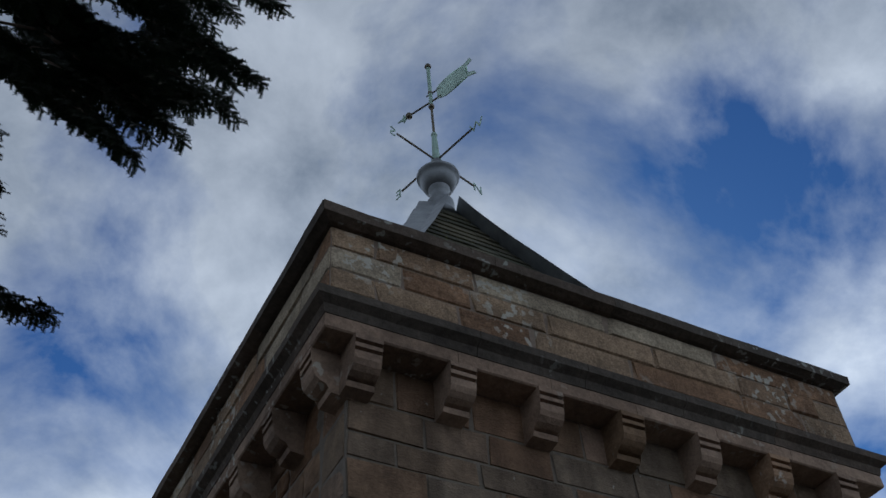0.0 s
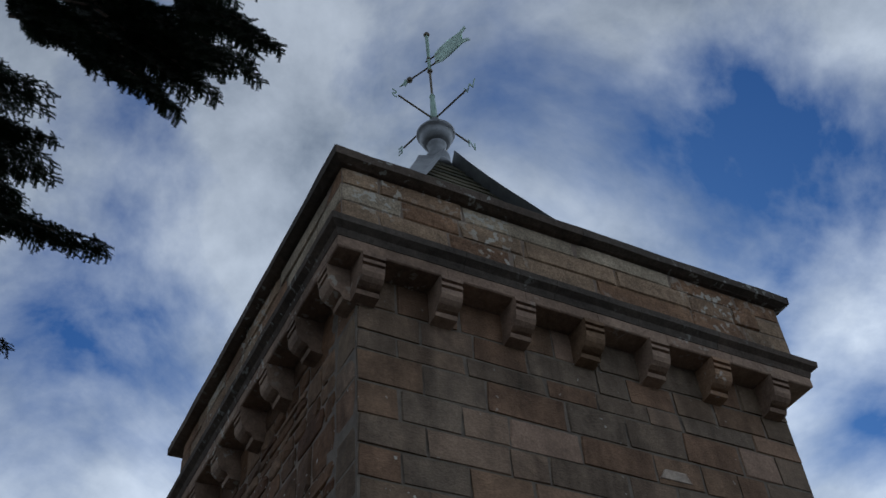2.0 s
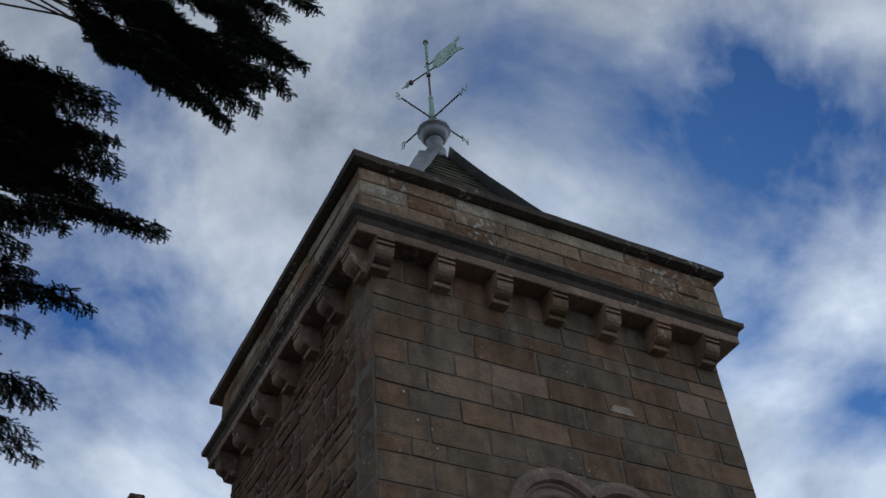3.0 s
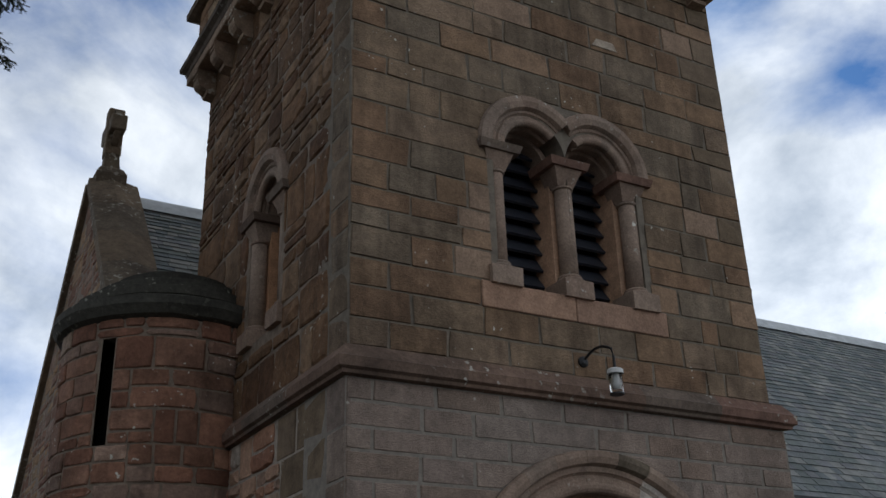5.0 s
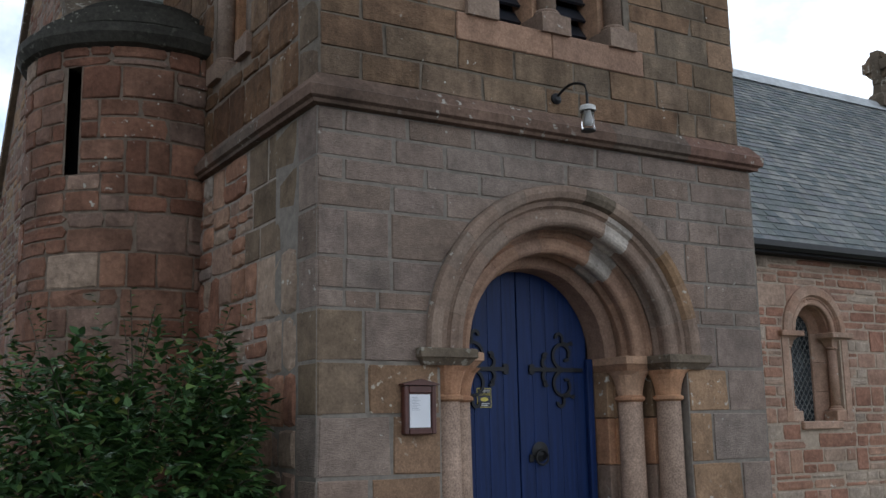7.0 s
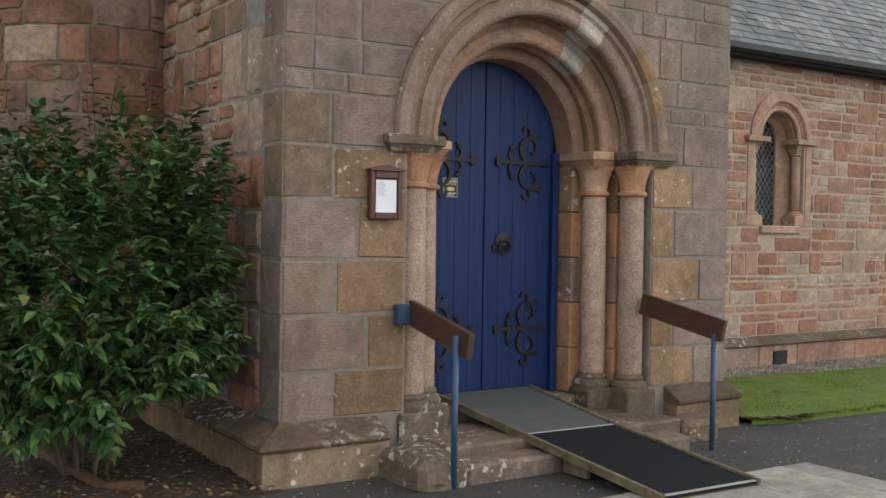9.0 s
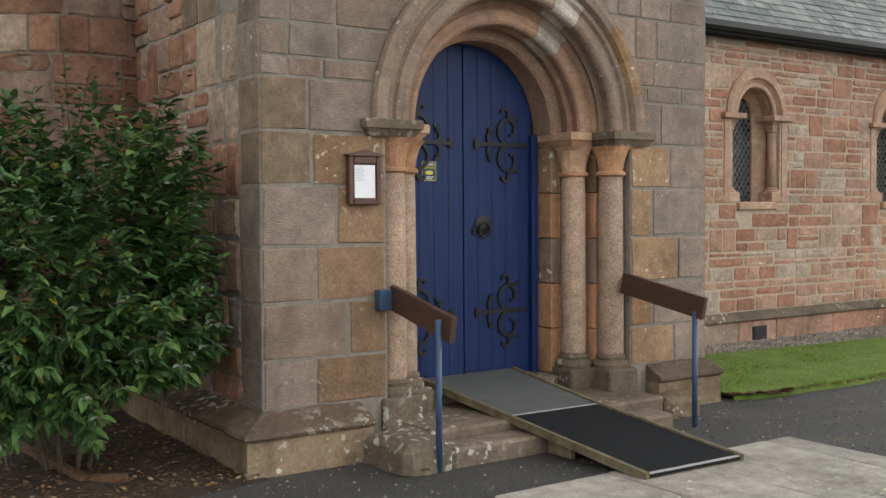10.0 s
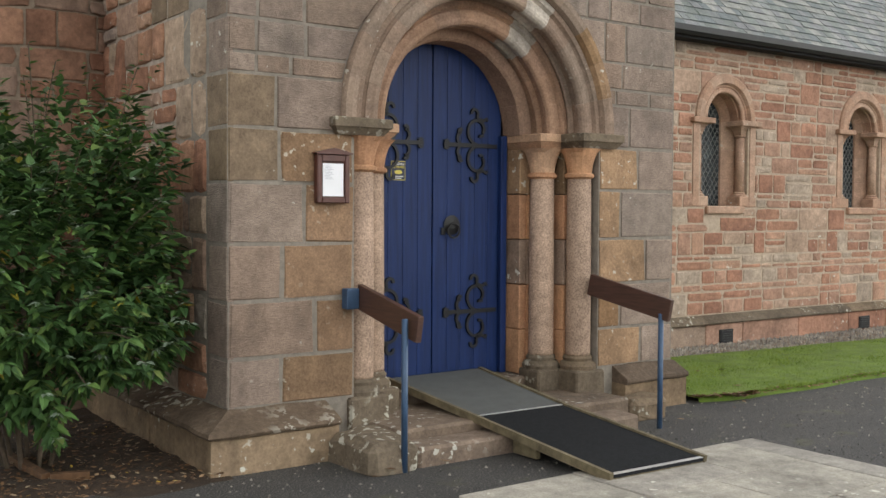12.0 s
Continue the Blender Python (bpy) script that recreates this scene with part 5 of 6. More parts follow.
def plate(name, p, q, r, s, t, mat, label=""):
    bm = bmesh.new()
    a = [bm.verts.new(v) for v in (p, q, r, s)]
    b = [bm.verts.new(v - Vector((0, 0, t))) for v in (p, q, r, s)]
    bm.faces.new(a), bm.faces.new(b)
    for j in range(4):
        bm.faces.new((a[j], a[(j + 1) % 4], b[(j + 1) % 4], b[j]))
    return part(name, bm, mat, ramp, label)


plate("upper_mat", A0, A1, B1, B0, 0.02, GREYMAT, "grey rubber mat")
plate("lower_mat", B0, B1, C1, C0, 0.02, RUB, "black ribbed rubber mat")
dn = Vector((0, 0, 0.021))
plate("deck", A0 - dn, A1 - dn, B1 - dn, B0 - dn, 0.03, OLDWOOD)
plate("deck", B0 - dn, B1 - dn, C1 - dn, C0 - dn, 0.015, OLDWOOD)
for p, q in ((A0, B0), (B0, C0), (A1, B1), (B1, C1)):
    s = -1 if p in (A0, B0) else 1
    off = Vector((0.024 * s, 0, -0.012))
    bm = sweep(bmesh.new(), [p + off, q + off], [(-0.015, -0.032), (0.015, -0.032), (0.015, 0.024), (-0.015, 0.024)])
    part("edge_rail", rough_up(bm, 0.005, 6), OLDWOOD, ramp, "weathered timber edge strip")
for p, q, w in ((B0, B1, 0.02), (C0, C1, 0.03)):
    u = Vector((0, w, 0.004 + w * 0.1))
    plate("metal_strip", p + Vector((0, 0, 0.006)), q + Vector((0, 0, 0.006)), q + u, p + u, 0.004, ALU, "pale metal nosing strip")
for x in (1.76, 2.46):
    part("support", boxm(x - 0.02, x + 0.02, -0.98, -0.74, 0.012, 0.10, 0.004), OLDWOOD, ramp)

for s, wall_x, out_x, post_y in ((-1, 0.95, 0.90, -0.72), (1, 3.13, 3.23, -0.72)):
    rail = thing("handrail", "dark timber handrail board on a blue steel post beside the ramp", "handrail", "ramp handrails")
    a, b = Vector((wall_x, -0.03, 1.065)), Vector((out_x + (0.03 if s < 0 else 0.0), -0.80, 0.905))
    bm = sweep(bmesh.new(), [a, b], [(-0.022, -0.085), (0.022, -0.085), (0.022, 0.085), (-0.022, 0.085)])
    bmesh.ops.bevel(bm, geom=list(bm.edges), offset=0.004, segments=1, affect="EDGES")
    part("board", bm, RAILWOOD, rail)
    px = out_x - (0.03 if s < 0 else 0.02)
    post = part("post", lathe(bmesh.new(), [(0.021, -0.05), (0.021, 0.97 if s < 0 else 0.88)], px, post_y, 12), RAILBLUE, rail, "blue painted steel post", True)
    part("bracket", boxm(wall_x - (0.12 if s < 0 else -0.03), wall_x - (0.024 if s < 0 else -0.05), -0.075, -0.0, 0.98, 1.12, 0.005), RAILBLUE, rail, "blue steel wall bracket")

# ---- notice board ----
board = thing("notice_board", "small brown wooden notice case with white paper on the wall", "notice board")
BROWN = plain_mat("red_brown_varnish", (0.085, 0.028, 0.02), 0.4, 0, 0.3, 8, 0.002, 50)
for a, b, c, d in ((0.61, 0.645, 1.70, 2.025), (0.822, 0.857, 1.70, 2.025), (0.646, 0.821, 1.70, 1.738), (0.646, 0.821, 1.975, 2.025)):
    part("frame", boxm(a, b, -0.062, -0.008, c, d, 0.006), BROWN, board)
part("back", boxm(0.62, 0.85, -0.044, -0.01, 1.72, 2.01), BROWN, board)
bm = bmesh.new()
q = [(0.595, 2.026), (0.872, 2.026), (0.872, 2.036), (0.735, 2.068), (0.595, 2.036)]
a = [bm.verts.new((x, -0.078, z)) for x, z in q]
b = [bm.verts.new((x, -0.008, z)) for x, z in q]
bm.faces.new(a), bm.faces.new(b)
for j in range(5):
    bm.faces.new((a[j], a[(j + 1) % 5], b[(j + 1) % 5], b[j]))
part("pediment", bm, BROWN, board)
part("paper", boxm(0.655, 0.812, -0.052, -0.045, 1.745, 1.965), plain_mat("white_paper", (0.80, 0.81, 0.84), 0.6, vary=0.04), board, "white notice sheet")
INK = plain_mat("grey_print", (0.45, 0.46, 0.5), 0.6)
for k in range(9):
    part("text_bar", boxm(0.668, 0.735 - 0.012 * (k % 3), -0.0545, -0.0525, 1.86 + k * 0.0105, 1.863 + k * 0.0105), INK, board)

# ---- wall lantern ----
lamp = thing("wall_lantern", "unlit glass lantern on a black gooseneck bracket above the string course", "lantern")
rose = part("rose", lathe(bmesh.new(), [(0.045, 0.0), (0.045, 0.02), (0.02, 0.035), (0.0, 0.035)], 0, 0, 14), IRON, lamp)
rose.matrix_world = Matrix.Translation((2.02, 0.002, 4.25)) @ Matrix.Rotation(math.pi / 2, 4, "X")
pts = [(2.02 + 0.05 * t, -0.30 * t, 4.25 + 0.075 * math.sin(t * math.pi * 0.86)) for t in [k / 8 for k in range(9)]] + [(2.075, -0.315, 4.21), (2.075, -0.315, 4.12)]
part("gooseneck", sweep(bmesh.new(), pts, circle(0.011, 8)), IRON, lamp)
part("cap", lathe(bmesh.new(), [(0.015, 0.05), (0.05, 0.04), (0.062, 0.03), (0.062, 0.0), (0.05, 0.0)], 2.075, -0.315, 18, z0=4.075), plain_mat("pale_enamel", (0.55, 0.55, 0.53), 0.4), lamp)
GLASS = Nodes("clear_glass")
GLASS.b.inputs["Transmission Weight"].default_value = 1.0
GLASS.b.inputs["Roughness"].default_value = 0.03
jar = part("glass", lathe(bmesh.new(), [(0.052, 0.0), (0.052, -0.13), (0.045, -0.15), (0.0, -0.152)], 2.075, -0.315, 18, z0=4.07), GLASS.mat, lamp, "clear glass cylinder", True)
part("bulb", lathe(bmesh.new(), [(0.016, 0.0), (0.018, -0.04), (0.026, -0.08), (0.02, -0.11), (0.0, -0.115)], 2.075, -0.315, 12, z0=4.07), plain_mat("white_bulb", (0.75, 0.75, 0.72), 0.3), jar, smooth=True)
part("bottom_ring", lathe(bmesh.new(), [(0.03, -0.155), (0.055, -0.155), (0.055, -0.145), (0.03, -0.145)], 2.075, -0.315, 16, z0=4.07), IRON, lamp)

# ---- finial and weather vane ----
vane = thing("weather_vane", "green copper banner weather vane on a lead ball finial", "weather vane", at=pose(CX, CY, 0))
part("finial_base", lathe(bmesh.new(), [(0.19, 12.66), (0.16, 12.78), (0.13, 12.82), (0.155, 12.87), (0.15, 12.93), (0.105, 12.97), (0.09, 13.02), (0.095, 13.12), (0.125, 13.15), (0.115, 13.18)], seg=20), LEAD, vane, smooth=True)
part("ball", lathe(bmesh.new(), [(0.12, 13.16), (0.17, 13.19), (0.205, 13.27), (0.215, 13.34), (0.24, 13.352), (0.245, 13.38), (0.22, 13.392), (0.18, 13.46), (0.10, 13.52), (0.07, 13.56), (0.055, 13.7)], seg=28), LEAD, vane, "dull lead ball", True)
part("collar", lathe(bmesh.new(), [(0.055, 13.63), (0.062, 13.68), (0.045, 13.78), (0.035, 14.05), (0.03, 14.12), (0.04, 14.15), (0.03, 14.18), (0.018, 14.2)], seg=16), COPPER, vane, "verdigris copper collar")
part("rod", lathe(bmesh.new(), [(0.016, 14.15), (0.016, 15.55)], seg=10), BRONZE, vane)
for z, r in ((14.72, 0.04), (15.0, 0.034), (15.58, 0.045)):
    part("boss", lathe(bmesh.new(), [(0.0, -r), (r * 0.8, -r * 0.6), (r, 0), (r * 0.8, r * 0.6), (0.0, r)], seg=12, z0=z), BRONZE, vane)
part("sleeve", lathe(bmesh.new(), [(0.024, 14.72), (0.024, 15.55)], seg=12), COPPER, vane)
for k, letter in enumerate("NESW"):
    az = radians(75 - 90 * k)
    d = Vector((math.sin(az), math.cos(az), 0))
    arm = part("arm", sweep(bmesh.new(), [d * 0.04 + Vector((0, 0, 13.68)), d * 0.60 + Vector((0, 0, 13.68))], circle(0.014, 6)), BRONZE, vane)
    sd = Vector((-d.y, d.x, 0))
    m = Matrix(((d.x, 0, -sd.x, d.x * 0.66), (d.y, 0, -sd.y, d.y * 0.66), (0, 1, 0, 13.67), (0, 0, 0, 1)))
    ob = lettering("letter", letter, 0.20, m, COPPER, None, 0.004)
    ob.parent = arm
d = Vector((math.sin(radians(154)), math.cos(radians(154)), 0))
part("pointer_bar", sweep(bmesh.new(), [d * -0.32 + Vector((0, 0, 14.82)), d * 0.16 + Vector((0, 0, 14.82))], circle(0.013, 6)), BRONZE, vane)
part("pointer_bar", sweep(bmesh.new(), [d * -0.06 + Vector((0, 0, 14.98)), d * 0.16 + Vector((0, 0, 14.98))], circle(0.011, 6)), BRONZE, vane)
bm = bmesh.new()
nrm = Vector((-d.y, d.x, 0)) * 0.006


def flat_shape(bm, pts):
    a = [bm.verts.new(d * u + Vector((0, 0, z)) + nrm) for u, z in pts]
    b = [bm.verts.new(d * u + Vector((0, 0, z)) - nrm) for u, z in pts]
    bm.faces.new(a), bm.faces.new(b)
    for j in range(len(pts)):
        bm.faces.new((a[j], a[(j + 1) % len(pts)], b[(j + 1) % len(pts)], b[j]))


flat_shape(bm, [(0.10, 14.80), (0.22, 14.76), (0.34, 14.78), (0.44, 14.84), (0.56, 14.86), (0.68, 14.82), (0.66, 14.88), (0.58, 14.93), (0.53, 15.0), (0.56, 15.08), (0.64, 15.14), (0.62, 15.20), (0.52, 15.14), (0.42, 15.10), (0.30, 15.12), (0.18, 15.08), (0.10, 15.02)])
bmesh.ops.triangulate(bm, faces=[f for f in bm.faces if len(f.verts) > 4])
part("banner", bm, plain_mat("pale_verdigris", (0.50, 0.66, 0.56), 0.8, 0.0, 0.3, 9), vane, "swallow-tailed green copper banner")
bm = lathe(bmesh.new(), [(0.0, -0.05), (0.035, -0.03), (0.045, 0), (0.035, 0.03), (0.0, 0.05)], seg=10)
bmesh.ops.translate(bm, vec=d * -0.34 + Vector((0, 0, 14.82)), verts=bm.verts)
part("counterweight", bm, BRONZE, vane)
bm = bmesh.new()
flat_shape(bm, [(-0.37, 14.84), (-0.42, 14.90), (-0.44, 14.84), (-0.52, 14.82), (-0.44, 14.79), (-0.42, 14.74), (-0.37, 14.80)])
bmesh.ops.triangulate(bm, faces=[f for f in bm.faces if len(f.verts) > 4])
part("pointer", bm, COPPER, vane)


# ---- yard: paving, lawn, soil bed ----
SLAB = stone_mat("pale_concrete_slab", [(0.36, 0.34, 0.31), (0.32, 0.305, 0.28), (0.39, 0.37, 0.33)], grain=70, grain_depth=0.004, dark=0.62, lichen=0.2)
path = thing("pavement", "pale worn concrete paving slabs leading to the ramp", "pavement", kind="structure")
rng = random.Random(2)
y = -1.38
row = 0
while y > -5.4:
    h = 0.62
    x = 0.80 - (0.0 if row else 0.0)
    while x < 3.44:
        w = min(rng.choice((0.88, 0.9, 0.6)), 3.45 - x)
        if 3.45 - x - w < 0.25:
            w = 3.45 - x
        part("slab", rough_up(boxm(x + 0.004, x + w - 0.004, y - h + 0.004, y - 0.004, -0.04, 0.02 + rng.uniform(-0.003, 0.003), 0.006), 0.003), SLAB, path)
        x += w
    y -= h
    row += 1

GRASS = Nodes("mown_grass")
GRASS.l(GRASS.mix(0.5, GRASS.ramp(GRASS.n("ShaderNodeNewGeometry").outputs["Random Per Island"], [(0.2, (0.10, 0.19, 0.018)), (0.8, (0.23, 0.32, 0.035))]), GRASS.ramp(GRASS.noise(2.0, 5, 0.6, src="World"), [(0.35, (0.10, 0.185, 0.018)), (0.65, (0.22, 0.30, 0.04))])), GRASS.b.inputs["Base Color"])
GRASS.b.inputs["Roughness"].default_value = 0.6
lawn = thing("lawn", "strip of bright green mown grass beside the nave", "lawn", kind="structure")


def lawn_y(x):
    """Near and far edge of the lawn."""
    return -0.31 + 0.20 * math.exp(-(x - 4.24) * 2.2) + 0.02 * (x - 5.4) + 0.02 * math.sin(x * 5.1), 1.60 - 0.085 * (x - 6.0)


bm = bmesh.new()
grid = []
for i in range(61):
    x = 4.30 + i * 0.26
    a, b = lawn_y(x)
    line = [bm.verts.new((x, a - 0.03, 0.0))]
    for j in range(9):
        yy = a + (b - a) * j / 8
        line.append(bm.verts.new((x, yy, 0.05 + 0.015 * noise.noise(Vector((x * 2, yy * 2, 0))))))
    grid.append(line)
for p, q in zip(grid, grid[1:]):
    for j in range(9):
        bm.faces.new((p[j], q[j], q[j + 1], p[j + 1]))
part("turf", bm, plain_mat("turf", (0.10, 0.16, 0.02), 0.9, 0, 0.35, 5, 0.02, 50), lawn)
verts, faces = [], []
rng = random.Random(12)
for _ in range(60000):
    x = 4.30 + 12 * rng.random() ** 1.5
    a, b = lawn_y(x)
    yy = a + (b - a) * rng.random() if rng.random() > 0.12 else a - 0.02 + rng.random() * 0.06
    az, hgt, wd = rng.uniform(0, 6.28), rng.uniform(0.008, 0.028), 0.004
    i = len(verts)
    dx, dy = math.cos(az), math.sin(az)
    verts += [(x - dy * wd, yy + dx * wd, 0.035), (x + dy * wd, yy - dx * wd, 0.035), (x + dx * 0.02, yy + dy * 0.02, 0.045 + hgt)]
    faces.append((i, i + 1, i + 2))
me = bpy.data.meshes.new("grass")
me.from_pydata(verts, [], faces)
me.materials.append(GRASS.mat)
ob = new("grass", me)
ob.parent = lawn
tagged(ob, kind="stuff")

# pale gravel drain along the nave wall
verts, faces = [], []
for _ in range(5200):
    x = 4.3 + 10 * rng.random() ** 1.3
    yy = rng.uniform(lawn_y(x)[1] - 0.03, NY - 0.08)
    r = rng.uniform(0.012, 0.026)
    i = len(verts)
    base = [(x + r * math.cos(k * 1.257 + x), yy + r * math.sin(k * 1.257 + x), 0.0) for k in range(5)]
    verts += base + [(x + rng.uniform(-0.004, 0.004), yy, r * rng.uniform(0.8, 1.5) + 0.01)]
    faces += [(i + k, i + (k + 1) % 5, i + 5) for k in range(5)]
me = bpy.data.meshes.new("gravel")
me.from_pydata(verts, [], faces)
me.materials.append(stone_mat("pale_gravel", [(0.36, 0.33, 0.30), (0.28, 0.26, 0.24), (0.42, 0.39, 0.35), (0.33, 0.27, 0.22)], island=True, grain=80))
tagged(new("gravel", me), "pale gravel drain strip along the nave wall", "gravel", kind="stuff")

# loose chips on the yard
verts, faces = [], []
for _ in range(3200):
    x, yy = rng.uniform(-2.2, 8.5), rng.uniform(-3.2, 0.2)
    if 0.75 < x < 3.5 and yy < -1.3:
        continue
    r = rng.uniform(0.004, 0.013)
    i = len(verts)
    verts += [(x + r * math.cos(k * 1.571 + x * 9), yy + r * math.sin(k * 1.571 + x * 9), 0.0) for k in range(4)] + [(x, yy, r)]
    faces += [(i + k, i + (k + 1) % 4, i + 4) for k in range(4)]
me = bpy.data.meshes.new("stone_chips")
me.from_pydata(verts, [], faces)
me.materials.append(stone_mat("mixed_chips", [(0.08, 0.08, 0.08), (0.3, 0.28, 0.26), (0.12, 0.115, 0.11), (0.2, 0.185, 0.17)], island=True, grain=80))
tagged(new("stone_chips", me), "scattered pale stone chips on the asphalt", "stone chips", kind="stuff")

# soil bed with brick edging and fallen leaves
bm = bmesh.new()
grid = []
for i in range(34):
    x = -4.6 + i * 0.137
    line = []
    for j in range(24):
        yy = -0.34 + 0.10 * math.sin(x * 3) + (0.0 if x > -0.8 else (-0.8 - x) * 0.25) + j * 0.15
        e = min(1.0, j / 3)
        line.append(bm.verts.new((x, yy, -0.01 + e * (0.035 + 0.03 * noise.noise(Vector((x * 4, yy * 4, 2)))))))
    grid.append(line)
for p, q in zip(grid, grid[1:]):
    for j in range(23):
        bm.faces.new((p[j], q[j], q[j + 1], p[j + 1]))
soil = tagged(finish("soil_bed", bm, plain_mat("damp_brown_soil", (0.045, 0.028, 0.017), 0.95, 0, 0.45, 14, 0.02, 45)), "bare brown soil bed strewn with fallen leaves", "soil bed", kind="structure")
LEAFFALL = Nodes("fallen_leaves")
LEAFFALL.l(LEAFFALL.ramp(LEAFFALL.n("ShaderNodeNewGeometry").outputs["Random Per Island"], [(0.1, (0.07, 0.035, 0.017)), (0.5, (0.14, 0.068, 0.028)), (0.8, (0.24, 0.14, 0.07)), (0.96, (0.36, 0.29, 0.19)), (0.985, (0.42, 0.27, 0.03))]), LEAFFALL.b.inputs["Base Color"])
LEAFFALL.b.inputs["Roughness"].default_value = 0.7


def fallen(name, label, n, area, size, flat=0.5):
    verts, faces = [], []
    for _ in range(n):
        x, yy = area()
        s, az = rng.uniform(*size), rng.uniform(0, 6.28)
        tilt = rng.uniform(-flat, flat)
        u = Vector((math.cos(az), math.sin(az), tilt * 0.6)) * s
        v = Vector((-math.sin(az), math.cos(az), rng.uniform(-flat, flat))) * s * 0.42
        c = Vector((x, yy, 0.035 + s * 0.3))
        if -0.12 < x and yy > -0.3:
            c.z = 0.06
        i = len(verts)
        verts += [c - u, c - u * 0.3 + v, c + u * 0.4 + v * 0.8, c + u, c + u * 0.4 - v * 0.8, c - u * 0.3 - v, c - Vector((0, 0, s * 0.15))]
        faces += [(i + k, i + (k + 1) % 6, i + 6) for k in range(6)]
    me = bpy.data.meshes.new(name)
    me.from_pydata([tuple(v) for v in verts], [], faces)
    me.materials.append(LEAFFALL.mat)
    return tagged(new(name, me), label, "leaves", kind="stuff")


def edge_spot(a, b):
    x = rng.uniform(a, b)
    return x, lawn_y(x)[0] - rng.uniform(0.0, 0.07)


fallen("fallen_leaves", "brown and yellow fallen leaves on the soil", 2400, lambda: (rng.uniform(-2.6, -0.14), rng.uniform(-0.3, 1.8)), (0.008, 0.026))
fallen("dry_leaves", "dry brown leaves gathered at the lawn edge", 120, lambda: edge_spot(4.25, 4.95), (0.02, 0.045))
fallen("edge_litter", "small dry litter along the cut lawn edge", 420, lambda: edge_spot(4.8, 10.5), (0.008, 0.024))
fallen("yellow_leaves", "a few yellow leaves on yard and lawn", 16, lambda: (rng.uniform(-1.2, 7.0), rng.uniform(-0.9, 0.9) if rng.random() < 0.5 else rng.uniform(-0.9, -0.3)), (0.025, 0.05), 0.2)
EDGEWOOD = plain_mat("rotting_red_brown_board", (0.13, 0.065, 0.03), 0.9, 0, 0.45, 9, 0.008, 40)
edging = thing("brick_edging", "reddish edging boards round the soil bed", "edging")
for a, b in (((-0.82, 0.17), (-1.04, 0.23)), ((-1.06, 0.25), (-1.12, 0.92)), ((-1.13, 0.95), (-1.2, 1.65))):
    bm = sweep(bmesh.new(), [(*a, 0.02), (*b, 0.02)], [(-0.025, -0.06), (0.025, -0.06), (0.025, 0.05), (-0.025, 0.05)])
    part("edging_board", rough_up(bm, 0.012, 6), EDGEWOOD, edging)

# ---- shrub in front of the tower's west side ----
LEAF = Nodes("shrub_leaf")
isl = LEAF.n("ShaderNodeNewGeometry").outputs["Random Per Island"]
LEAF.l(LEAF.ramp(isl, [(0.0, (0.022, 0.056, 0.017)), (0.35, (0.038, 0.09, 0.027)), (0.7, (0.062, 0.138, 0.038)), (0.93, (0.10, 0.175, 0.045)), (0.985, (0.13, 0.17, 0.05)), (0.995, (0.24, 0.19, 0.02))]), LEAF.b.inputs["Base Color"])
LEAF.b.inputs["Roughness"].default_value = 0.6
LEAF.b.inputs["Specular IOR Level"].default_value = 0.3
BARK = plain_mat("grey_brown_bark", (0.09, 0.065, 0.045), 0.9, 0, 0.4, 20, 0.01, 40)
shrub = thing("shrub", "dense dark green leafy shrub in the soil bed", "shrub")
rng = random.Random(77)
SC = Vector((-1.04, 0.74, 1.18))
verts, faces = [], []


def leaf(p, d, size):
    up0 = Vector((0, 0, 1)) if abs(d.z) < 0.9 else Vector((1, 0, 0))
    s = d.cross(up0).normalized()
    s = (s + Vector((rng.uniform(-1, 1), rng.uniform(-1, 1), rng.uniform(-1, 1))) * 0.45).normalized()
    n = s.cross(d).normalized()
    w = size * rng.uniform(0.2, 0.29)
    i = len(verts)
    droop = Vector((0, 0, -size * 0.10))
    verts.extend([p, p + d * size * 0.35 + s * w + n * w * 0.35, p + d * size * 0.4, p + d * size * 0.35 - s * w + n * w * 0.35,
                  p + d * size * 0.72 + s * w * 0.6 + n * w * 0.2 + droop * 0.4, p + d * size * 0.72 - s * w * 0.6 + n * w * 0.2 + droop * 0.4, p + d * size + droop])
    faces.extend([(i, i + 1, i + 2), (i, i + 2, i + 3), (i + 1, i + 4, i + 2), (i + 2, i + 5, i + 3), (i + 2, i + 4, i + 6), (i + 2, i + 6, i + 5)])


